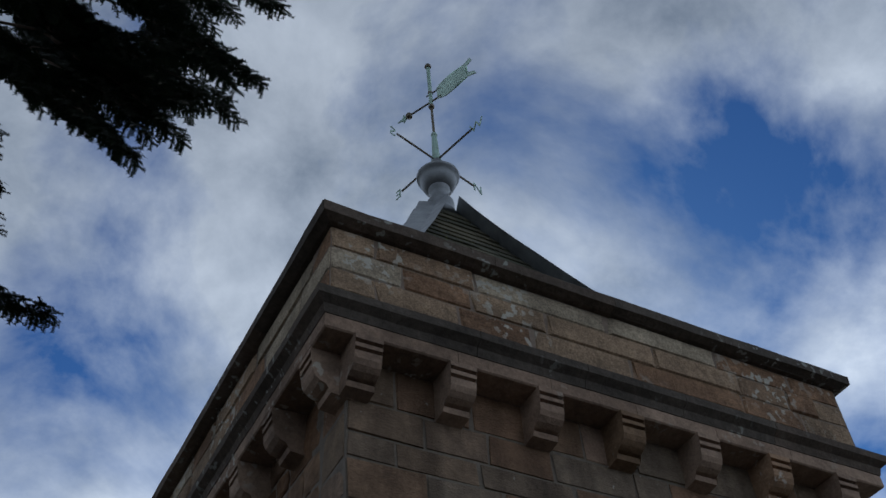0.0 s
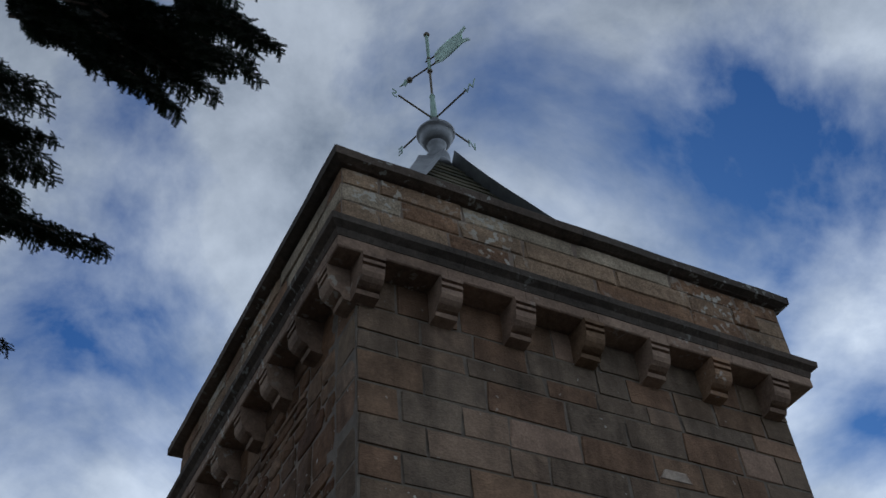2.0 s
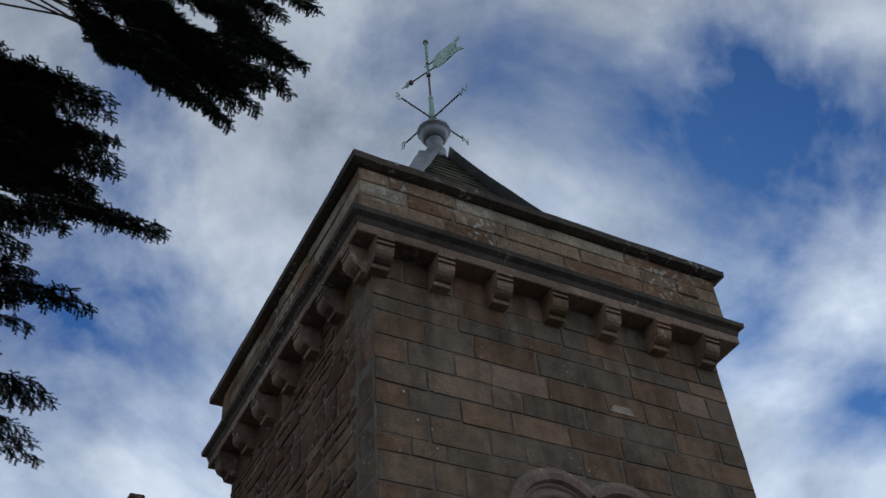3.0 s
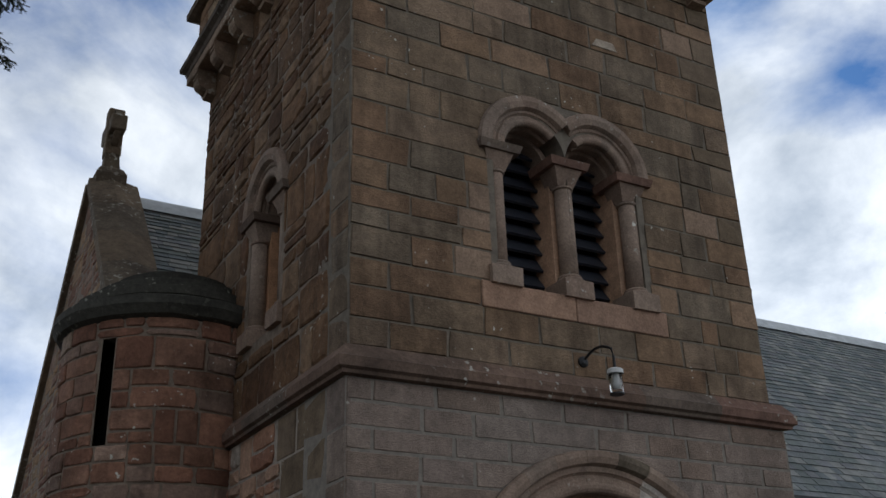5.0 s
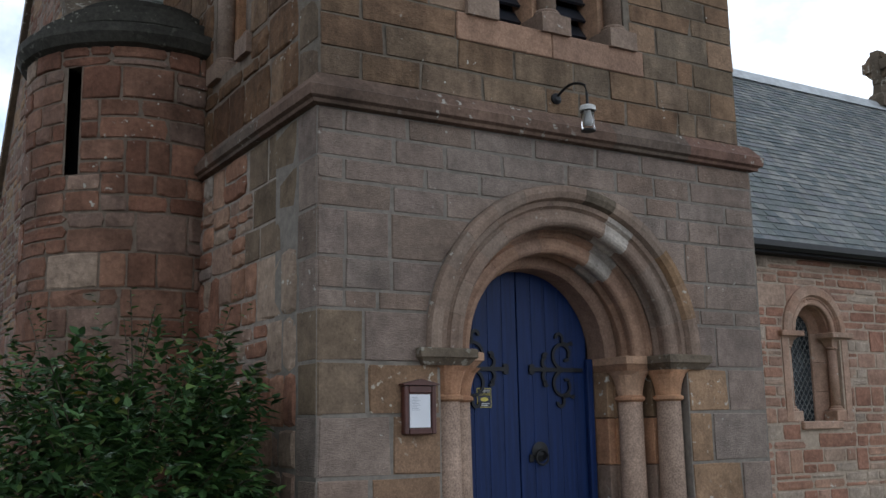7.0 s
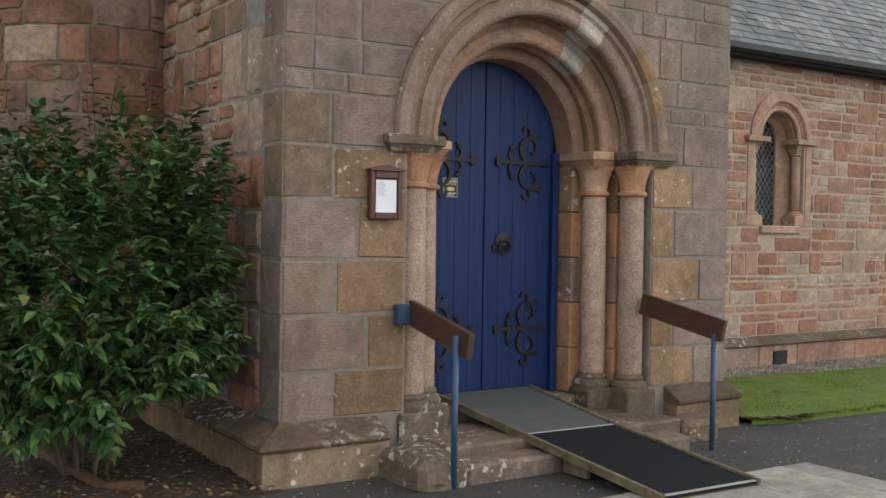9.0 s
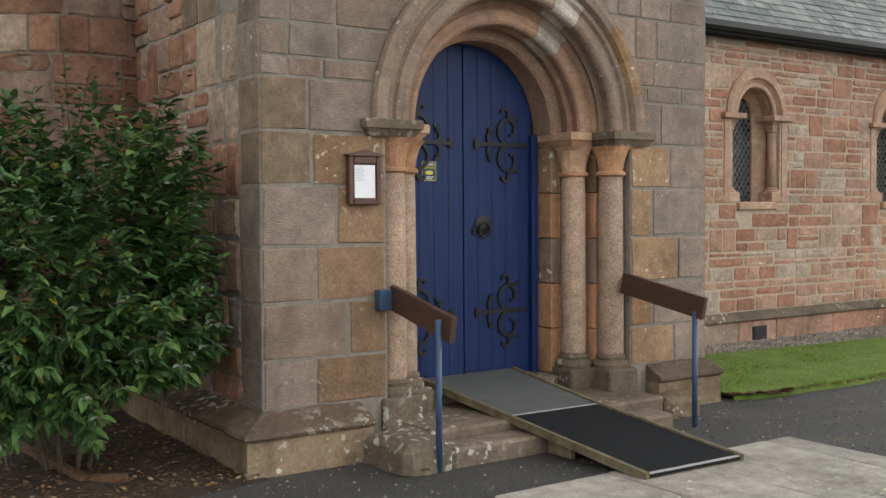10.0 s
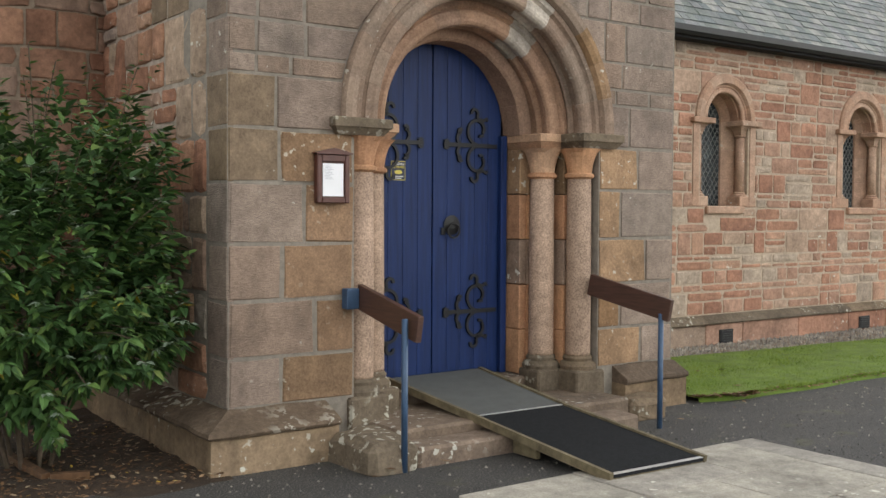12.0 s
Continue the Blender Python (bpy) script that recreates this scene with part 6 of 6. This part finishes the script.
stem_pts, young = [], []
for k in range(640):
    v = Vector((rng.gauss(0, 1), rng.gauss(0, 1), rng.gauss(0, 1))).normalized()
    if v.z < -0.85:
        continue
    if k > 470:
        v.z = -abs(v.z) * 0.8
        v.normalize()
    lump = 1.0 + 0.34 * noise.noise(v * 2.7 + Vector((4, 1, 7))) + rng.uniform(-0.10, 0.10)
    rad = Vector((1.12 * lump, 0.92 * lump, (1.22 if v.z > 0 else 1.12) * lump))
    tip = SC + Vector((v.x * rad.x, v.y * rad.y, v.z * rad.z))
    if tip.x > -0.14 and tip.y > -0.2:
        tip.x = -0.14 - rng.uniform(0, 0.2)
    low = 0.62 if tip.x > -0.85 else (0.15 if -1.3 < tip.x < -0.88 else 0.35)
    if tip.z < low:
        tip.z = low + rng.uniform(0, 0.2)
    start = SC.lerp(tip, rng.uniform(0.45, 0.7)) + Vector((0, 0, -0.12))
    d = (tip - start)
    stem_pts.append((start, tip))
    if k % 2:
        young.append((tip, d.normalized()))
    n = 17
    for j in range(n):
        t = j / (n - 1)
        p = start.lerp(tip, t) + Vector((0, 0, -0.05 * math.sin(t * 3.1)))
        for side in (0, 1):
            az = rng.uniform(0, 6.28)
            dd = (d.normalized() * (0.35 + 0.4 * t) + Vector((math.cos(az), math.sin(az), rng.uniform(-0.95, 0.25))) * 0.8).normalized()
            leaf(p, dd, rng.uniform(0.07, 0.135))
for k in range(16):                       # long shoots above the mass
    az = rng.uniform(0, 6.28)
    root = SC + Vector((0.55 * math.cos(az), 0.5 * math.sin(az), 0.85))
    tip = root + Vector((0.25 * math.cos(az) + rng.uniform(-0.1, 0.1), 0.2 * math.sin(az), rng.uniform(0.35, 0.62)))
    if tip.x > -0.12:
        continue
    stem_pts.append((root, tip))
    for j in range(16):
        t = j / 15
        a2 = rng.uniform(0, 6.28)
        leaf(root.lerp(tip, t), Vector((math.cos(a2), math.sin(a2), 0.35)).normalized(), rng.uniform(0.05, 0.10) * (1.15 - 0.5 * t))
leaf_count = len(faces)
for tip, d in young:                      # pale young whorls at the shoot ends
    for k in range(6):
        az = k * 1.05 + rng.uniform(-0.3, 0.3)
        leaf(tip, (d * 0.5 + Vector((math.cos(az), math.sin(az), rng.uniform(-0.5, 0.1)))).normalized(), rng.uniform(0.035, 0.075))
YOUNG = plain_mat("grey_green_young_leaf", (0.15, 0.20, 0.14), 0.6, 0, 0.3, 20)
me = bpy.data.meshes.new("foliage")
me.from_pydata([tuple(v) for v in verts], [], faces)
me.materials.append(LEAF.mat)
me.materials.append(YOUNG)
me.polygons.foreach_set("material_index", [0] * leaf_count + [1] * (len(faces) - leaf_count))
ob = new("foliage", me)
ob.parent = shrub
tagged(ob, kind="stuff")
bm = bmesh.new()
for a, b in stem_pts[::3]:
    sweep(bm, [a, a.lerp(b, 0.6) + Vector((0, 0, 0.02)), b], circle(0.004, 4))
for k in range(9):
    az = k * 0.7
    foot = Vector((SC.x + 0.14 * math.cos(az), SC.y + 0.14 * math.sin(az), 0.0))
    top = SC + Vector((0.55 * math.cos(az), 0.5 * math.sin(az), 0.2))
    part("stem", sweep(bmesh.new(), [foot, foot.lerp(top, 0.5) + Vector((0, 0, 0.15)), top], circle(0.016, 6)), BARK, shrub)
tagged(part("twig", bm, BARK, shrub), kind="stuff")

# ---- conifer whose boughs hang in beside the tower ----
# dark green taken down towards black: the backlit look is in the colour
NEEDLE = Nodes("backlit_conifer_needles")
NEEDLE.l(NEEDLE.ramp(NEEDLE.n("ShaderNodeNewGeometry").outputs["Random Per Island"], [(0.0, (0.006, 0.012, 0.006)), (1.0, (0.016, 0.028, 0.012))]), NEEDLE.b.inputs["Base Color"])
NEEDLE.b.inputs["Roughness"].default_value = 0.75
NEEDLE.b.inputs["Specular IOR Level"].default_value = 0.15
tree = thing("conifer", "tall dark green conifer with drooping needled boughs", "tree")
rng = random.Random(8)
TB = Vector((-6.4, 2.4, 0))
bm = sweep(bmesh.new(), [TB + Vector((0.1 * math.sin(z), 0.08 * math.cos(z * 0.8), z)) for z in range(0, 18, 2)], circle(0.22, 12))
for v in bm.verts:
    f = 1.25 - v.co.z / 17
    v.co.x, v.co.y = TB.x + (v.co.x - TB.x) * f, TB.y + (v.co.y - TB.y) * f
part("trunk", bm, BARK, tree)
nv, nf = [], []
limbs = bmesh.new()


def needles(a, b, length):
    """A twig set with two flat rows of needles."""
    ax = (b - a)
    L0 = ax.length
    ax.normalize()
    s = ax.cross(Vector((rng.uniform(-0.3, 0.3), rng.uniform(-0.3, 0.3), 1))).normalized()
    n = max(3, int(L0 / 0.0115))
    for k in range(n):
        p = a + ax * (L0 * k / n)
        for sg in (-1, 1):
            d = (s * sg + ax * 0.75 + Vector((0, 0, rng.uniform(-0.35, 0.35)))).normalized() * length * rng.uniform(0.75, 1.1)
            i = len(nv)
            nv.extend([p - ax * 0.0065, p + ax * 0.0065, p + d])
            nf.append((i, i + 1, i + 2))


def bough(start, tip, spread, dens=1.0, bare=0.45, droop=0.5):
    pts = []
    for k in range(9):
        t = k / 8
        p = start.lerp(tip, t)
        p.z += droop * math.sin(t * math.pi) * 0.6
        pts.append(p)
    sweep(limbs, pts[:7], circle(0.012, 5))
    total = (tip - start).length
    n = int(total * (1 - bare) / 0.075 * dens)
    for k in range(n):
        t = bare + (1 - bare) * (k + rng.random()) / n
        i = min(7, int(t * 8))
        p = pts[i].lerp(pts[i + 1], t * 8 - i)
        ax = (pts[i + 1] - pts[i]).normalized()
        for sg in (-1, 1):
            side = ax.cross(Vector((0, 0, 1))).normalized() * sg
            ln = spread * (1.02 - 0.75 * (t - bare) / (1 - bare)) * rng.uniform(0.6, 1.1)
            d = (side * 0.75 + ax * 0.6 + Vector((0, 0, rng.uniform(-0.75, 0.1)))).normalized()
            e = p + d * ln + Vector((0, 0, -0.12 * ln))
            needles(p, e, 0.028)
            m = max(2, int(ln / 0.05))
            for j in range(m):
                q = p.lerp(e, (j + 0.6) / m)
                for s2 in (-1, 1):
                    d2 = (d * 0.75 + d.cross(Vector((0, 0, 1))).normalized() * s2 * 0.7 + Vector((0, 0, rng.uniform(-0.5, 0.1)))).normalized()
                    needles(q, q + d2 * rng.uniform(0.06, 0.13) * (1 - 0.4 * j / m), 0.027)
    needles(pts[-2], pts[-1], 0.022)


# tips of the boughs that hang in view, their spread and the way back to the limb
HANG = [((-0.48, 0.3, 12.64), 0.42), ((-0.60, 0.3, 11.42), 0.36), ((-0.79, 0.3, 10.89), 0.36), ((-1.27, 0.2, 10.4), 0.36), ((-1.13, 0.1, 10.15), 0.34), ((-1.40, 0.1, 9.80), 0.32),
        ((-1.81, 0.3, 10.30), 0.30), ((-2.08, 0.3, 10.33), 0.30), ((-2.25, 0.3, 10.75), 0.34), ((-1.11, 0.3, 10.95), 0.40), ((-1.78, 0.3, 11.28), 0.45), ((-1.19, 0.3, 11.85), 0.45),
        ((-1.47, 0.3, 10.73), 0.36), ((-2.19, 0.3, 11.4), 0.45), ((-0.89, 0.3, 12.24), 0.45), ((-1.45, 0.3, 12.4), 0.5), ((-0.75, 0.3, 13.3), 0.45), ((-1.9, 0.4, 12.2), 0.5)]
REACH = [((-2.27, 2.0, 6.98), 0.40), ((-2.27, 2.0, 7.6), 0.36), ((-2.13, 2.0, 8.73), 0.34), ((-1.52, 2.0, 9.97), 0.36), ((-2.14, 2.0, 10.72), 0.46), ((-2.38, 2.0, 11.6), 0.46),
         ((-2.75, 2.0, 10.9), 0.5), ((-2.8, 2.0, 11.9), 0.5), ((-2.85, 2.0, 9.3), 0.36), ((-2.95, 2.0, 10.2), 0.45), ((-3.0, 2.0, 11.3), 0.5), ((-2.45, 2.0, 11.0), 0.4), ((-2.65, 2.0, 10.3), 0.4),
         ((-2.35, 2.0, 10.25), 0.36), ((-2.5, 2.0, 9.65), 0.34), ((-2.7, 2.0, 9.0), 0.34), ((-2.6, 2.0, 8.35), 0.32), ((-2.85, 2.0, 8.0), 0.34), ((-2.6, 2.0, 7.3), 0.36), ((-2.2, 2.0, 11.2), 0.36)]
for group, back in ((HANG, Vector((-1.0, 0.7, 1.35))), (REACH, Vector((-1.5, 0.5, 0.35)))):
    for tip, spread in group:
        tip = Vector(tip)
        for k in range(3):
            jit = Vector((rng.uniform(-0.22, 0.0), rng.uniform(-0.25, 0.25), rng.uniform(0.0, 0.22))) * (0 if k == 0 else 1)
            a = tip + back * rng.uniform(0.85, 1.15) + Vector((rng.uniform(-0.2, 0.1), rng.uniform(-0.2, 0.2), rng.uniform(-0.1, 0.2)))
            bough(a, tip + jit, spread * rng.uniform(0.8, 1.1), 1.3, 0.1, rng.uniform(0.05, 0.2))
            root = Vector((TB.x + 0.1, TB.y, max(2.0, min(16.5, a.z + rng.uniform(0.4, 2.6)))))
            if k == 0:
                sweep(limbs, [root, root.lerp(a, 0.5) + Vector((0, 0, 0.25)), a, a.lerp(tip, 0.3)], circle(0.013, 6))
for k in range(70):                        # unseen rest of the crown, away from the tower, thickened to shade its west side
    az = rng.uniform(radians(75), radians(330))
    z = rng.uniform(2.5, 15.5)
    ln = 1.0 + 3.0 * (1 - z / 17)
    bough(TB + Vector((0, 0, z)), TB + Vector((ln * math.cos(az), ln * math.sin(az), z - 0.6)), 0.6, 0.45, 0.2, 0.3)
tagged(part("limb", limbs, BARK, tree), kind="stuff")
me = bpy.data.meshes.new("crown")
me.from_pydata([tuple(v) for v in nv], [], nf)
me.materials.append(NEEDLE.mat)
ob = new("crown", me)
ob.parent = tree
tagged(ob, kind="stuff")


# ---- stonework, block by block ----
rng = random.Random(101)


def door_cut(z):
    if z > DOOR_Z + 1.275:
        return None
    h = 1.16 if z <= DOOR_Z else math.sqrt(max(0.0, 1.275 ** 2 - (z - DOOR_Z) ** 2))
    return (DOOR_C - h, DOOR_C + h)


# courses of the lower wall: heights and upright joints
LOW = [(0.372, 0.69, (0.38, 3.75)), (0.69, 1.06, (0.63, 3.50)), (1.06, 1.43, (0.38, 3.80)), (1.43, 1.83, (0.55, 3.50)), (1.83, 2.18, (0.36, 3.70)),
       (2.18, 2.53, (0.34, 3.59)), (2.53, 2.66, (0.20, 0.45, 3.43, 3.83)), (2.66, 2.88, (0.20, 0.56, 3.50)), (2.88, 3.21, (0.21, 0.55, 3.30, 3.54)),
       (3.21, 3.40, (0.57, 1.00, 3.10, 3.35, 3.70)), (3.40, 3.56, (0.20, 0.84, 1.30, 2.90, 3.25, 3.80)),
       (3.56, 3.74, (0.59, 1.00, 1.50, 2.10, 2.60, 3.00, 3.40)), (3.74, ZS - 0.115, (0.20, 0.70, 1.25, 1.80, 2.40, 2.87, 3.50))]
ORANGE_LICHEN = stone_mat("lichen_flecked_orange_stone", [(0.265, 0.168, 0.105), (0.23, 0.15, 0.095), (0.28, 0.178, 0.115)], grain=50, grain_depth=0.006, dark=0.7, lichen=0.5, spot=(0.52, 0.47, 0.38), speck=0.1)


def pick_low(r, u, z, a, b):
    if 1.83 < z < 2.53 and a < 0.05:
        return BROWNSTONE
    if z < 2.18 and 0.3 < a < 1.0:
        return ORANGE_LICHEN
    if z < 2.18 and 3.0 < u < 3.52 or 0.69 < z < 1.43 and 3.0 < u < 3.8:
        return BUFF
    return ASHLAR


cells = []
for za, zb, joints in LOW:
    edges = [0.0, *joints, WL]
    cells += [(a, b, za, zb) for a, b in zip(edges, edges[1:])]
lay(wall_1, clip(cells, [door_cut]), front, rng, [ASHLAR, BUFF, BROWNSTONE, ORANGE_LICHEN], (0.0, 0.004), pick=pick_low, joint=0.021, bevel=0.018, warp=0.02)


def belfry_cut(z):
    if z < 4.58 or z > 6.03 + 0.535:
        return None
    if z < 4.80:
        return (1.12, 2.95)
    if z <= 6.03:
        return (1.24, 2.82)
    h = math.sqrt(max(0.0, 0.535 ** 2 - (z - 6.03) ** 2))
    return (1.69 - h, 2.37 + h)


UPWARM = stone_mat("warm_brown_quoin_stone", [(0.31, 0.205, 0.135), (0.27, 0.175, 0.11), (0.33, 0.23, 0.165)], grain=50, grain_depth=0.008, dark=0.6)


def pick_up(r, u, z, a, b):
    k = r.random()
    if b > W - 0.01:
        return (ASHLAR_UP, UPWARM, BROWNSTONE, UPWARM)[int(k * 4)]
    if 4.6 < z < 6.0 and (0.85 < u < 1.25 or 2.8 < u < 3.1):
        return UPWARM if k < 0.6 else ASHLAR_UP
    return ASHLAR_UP if k < 0.95 else UPWARM


zs = [ZS + 0.11, 4.34, 4.58, 4.80] + courses(rng, 4.80, 6.572, 0.15, 0.29)[1:] + courses(rng, 6.572, 8.54, 0.15, 0.29)[1:]
cells = stones(rng, 0.02, W, zs, 0.28, 0.68, [belfry_cut], quoin=0.5)
lay(wall_2, cells, front, rng, [ASHLAR_UP, UPWARM, BROWNSTONE], (0.0, 0.008), pick=pick_up, joint=0.012, warp=0.03, bevel=0.02)
pale = stone_mat("pale_spalled_stone", [(0.50, 0.42, 0.34)], lichen=0.6)
cell = [(2.44, 2.74, 2.50, 2.70, 7.36, 7.45)]
lay(wall_2, cell, lambda u, w, z: front(u, w + 0.008, z), rng, [pale], (0.003, 0.004), joint=0.004)

# west side: quoins then rubble
pale_rubble = stone_mat("pale_flaking_rubble", [(0.42, 0.36, 0.31), (0.36, 0.28, 0.24), (0.38, 0.26, 0.20)], grain=22, grain_depth=0.03)
PATCH = [(0.62, 1.05, 3.0, 3.25), (1.05, 1.35, 3.0, 3.25), (0.33, 0.72, 3.25, 3.56), (0.72, 1.2, 3.25, 3.56), (0.33, 0.9, 3.56, 3.905), (0.9, 1.3, 3.56, 3.905)]


def pick_west(r, u, z):
    k = r.random()
    return pale_rubble if k < (0.24 if z > 1.7 else 0.08) else RUBBLE


def patched(z):
    return (0.33, 1.35) if 3.0 < z < 3.25 else ((0.33, 1.2) if 3.25 <= z < 3.56 else ((0.33, 1.3) if 3.56 <= z < 3.92 else None))


zs = courses(rng, 0.372, 3.0, 0.24, 0.40)
zs += [3.25, 3.56, ZS - 0.115]
lay_rubble(wall_3, snecked(rng, 0.33, 2.75, zs, 0.20, 0.55, [patched], 0.5), west, rng, pick_west, 0.012, (0.0, 0.020), 0.024)
lay(wall_3, clip([(max(a, 0.335), b, c, d) for a, b, c, d in PATCH], []), west, rng, [BROWNSTONE], (0.0, 0.004), joint=0.012)
zq = [0.372, 0.69, 1.06, 1.43, 1.83, 2.18, 2.53, 2.88, 3.21, 3.56, ZS - 0.115]
for i, (a, b) in enumerate(zip(zq, zq[1:])):
    e = 0.325 if i % 2 else 0.30
    lay(wall_3, [(0.0, e, 0.0, e, a, b)], west, rng, [BROWNSTONE if 3 < i < 6 else ASHLAR], (0.004, 0.008), depth=0.04, joint=0.010)
zs = courses(rng, ZS + 0.11, 6.542, 0.24, 0.42) + courses(rng, 6.542, 8.54, 0.24, 0.42)[1:]
cut = lambda z: None if z < 4.75 or z > 6.0 + 0.535 else ((1.83 - 0.46, 1.83 + 0.46) if z <= 6.0 else (1.83 - math.sqrt(max(0, 0.535 ** 2 - (z - 6.0) ** 2)), 1.83 + math.sqrt(max(0, 0.535 ** 2 - (z - 6.0) ** 2))))
wst = lambda u, w, z: west(u, w - 0.02, z)
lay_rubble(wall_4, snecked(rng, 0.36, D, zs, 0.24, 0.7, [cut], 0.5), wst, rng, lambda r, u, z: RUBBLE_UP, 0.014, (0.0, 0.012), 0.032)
zq = courses(rng, ZS + 0.11, 8.54, 0.22, 0.40)
for i, (a, b) in enumerate(zip(zq, zq[1:])):
    lay(wall_4, [(0.02, 0.355, 0.02, 0.355, a, b)], wst, rng, [BROWNSTONE if i % 3 == 1 else ASHLAR_UP], (0.002, 0.006), joint=0.010)

# parapet
PARAPET = stone_mat("lichened_parapet_stone", [(0.31, 0.212, 0.135), (0.37, 0.265, 0.172), (0.28, 0.17, 0.10), (0.44, 0.37, 0.27)], lichen=0.85, speck=0.22, dark=0.42, grain=24, grain_depth=0.03, spot=(0.5, 0.47, 0.39))
for place, n, extra in ((front, W, 0.165), (west, D, 0.0)):
    f = lambda u, w, z, place=place: place(u, w + 0.165, z)
    cells = stones(rng, -0.165, n + extra, [8.905, 9.09, 9.28, 9.458], 0.4, 1.1, quoin=0.5)
    lay(parapet, cells, f, rng, [PARAPET], (0.0, 0.012), joint=0.009, warp=0.03, bevel=0.045)

# nave wall
def win_cut(c):
    def f(z):
        if z < WSILL - 0.09 or z > WZ + 0.565:
            return None
        h = (0.37 if z < WSILL else 0.605) if z <= WZ else math.sqrt(max(0.0, 0.565 ** 2 - (z - WZ) ** 2))
        return (c - h, c + h)
    return f


zs = courses(rng, 0.378, WZ + 0.57, 0.17, 0.31) + courses(rng, WZ + 0.57, NZ - 0.13, 0.15, 0.24)[1:]
cells = snecked(rng, 5.6, 14.5, zs, 0.22, 0.68, [win_cut(c) for c in WINS])
near = [c for c in cells if 6.55 < (c[0] + c[1]) / 2 < 11.2][:300]
picked = set(near)
lay_rubble(nave_wall, near, nave, rng, lambda r, u, z: NAVE, 0.018, (-0.003, 0.005), 0.012)
verts, faces = [], []
for c in cells:
    if c not in picked:
        rubble_mesh(verts, faces, rng, nave, c, 0.018, rng.uniform(-0.003, 0.005), 0.012)
me = bpy.data.meshes.new("stone")
me.from_pydata([tuple(v) for v in verts], [], faces)
me.materials.append(NAVE_JOINED)
ob = new("stone", me)
ob.parent = nave_wall
tagged(ob, kind="stuff")

# turret: curved rubble
SLIT = radians(223)


def drum(u, w, z):
    return Vector((TX + (TR + w) * math.cos(u / TR), TY + (TR + w) * math.sin(u / TR), z))


slit_cut = lambda z: ((SLIT - 0.075) * TR, (SLIT + 0.075) * TR) if 3.9 < z < 4.85 else None
zs = courses(rng, 0.0, 3.9, 0.26, 0.44) + courses(rng, 3.9, 4.85, 0.28, 0.44)[1:] + [5.03]
cells = snecked(rng, radians(150) * TR, radians(335) * TR, zs, 0.22, 0.62, [slit_cut], 0.5)
lay_rubble(turret, cells, drum, rng, lambda r, u, z: TURRET if r.random() < 0.9 else RUBBLE, 0.012, (-0.002, 0.010), 0.014)

# west gable face
zs = courses(rng, 0.0, RZ - 0.1, 0.16, 0.3)
gp = lambda u, w, z: Vector((GX - w, u, z))
for za, zb in zip(zs, zs[1:]):
    far = RY + half * (1 - max(0.0, zb - NZ) / (RZ + 0.1 - NZ))
    nearu = RY - half * (1 - max(0.0, zb - NZ) / (RZ + 0.1 - NZ))
    lay_rubble(gable, snecked(rng, max(3.6, nearu), far, [za, zb], 0.22, 0.6), gp, rng, lambda r, u, z: TURRET if r.random() < 0.7 else BUFF, 0.014, (0.0, 0.010), 0.018)
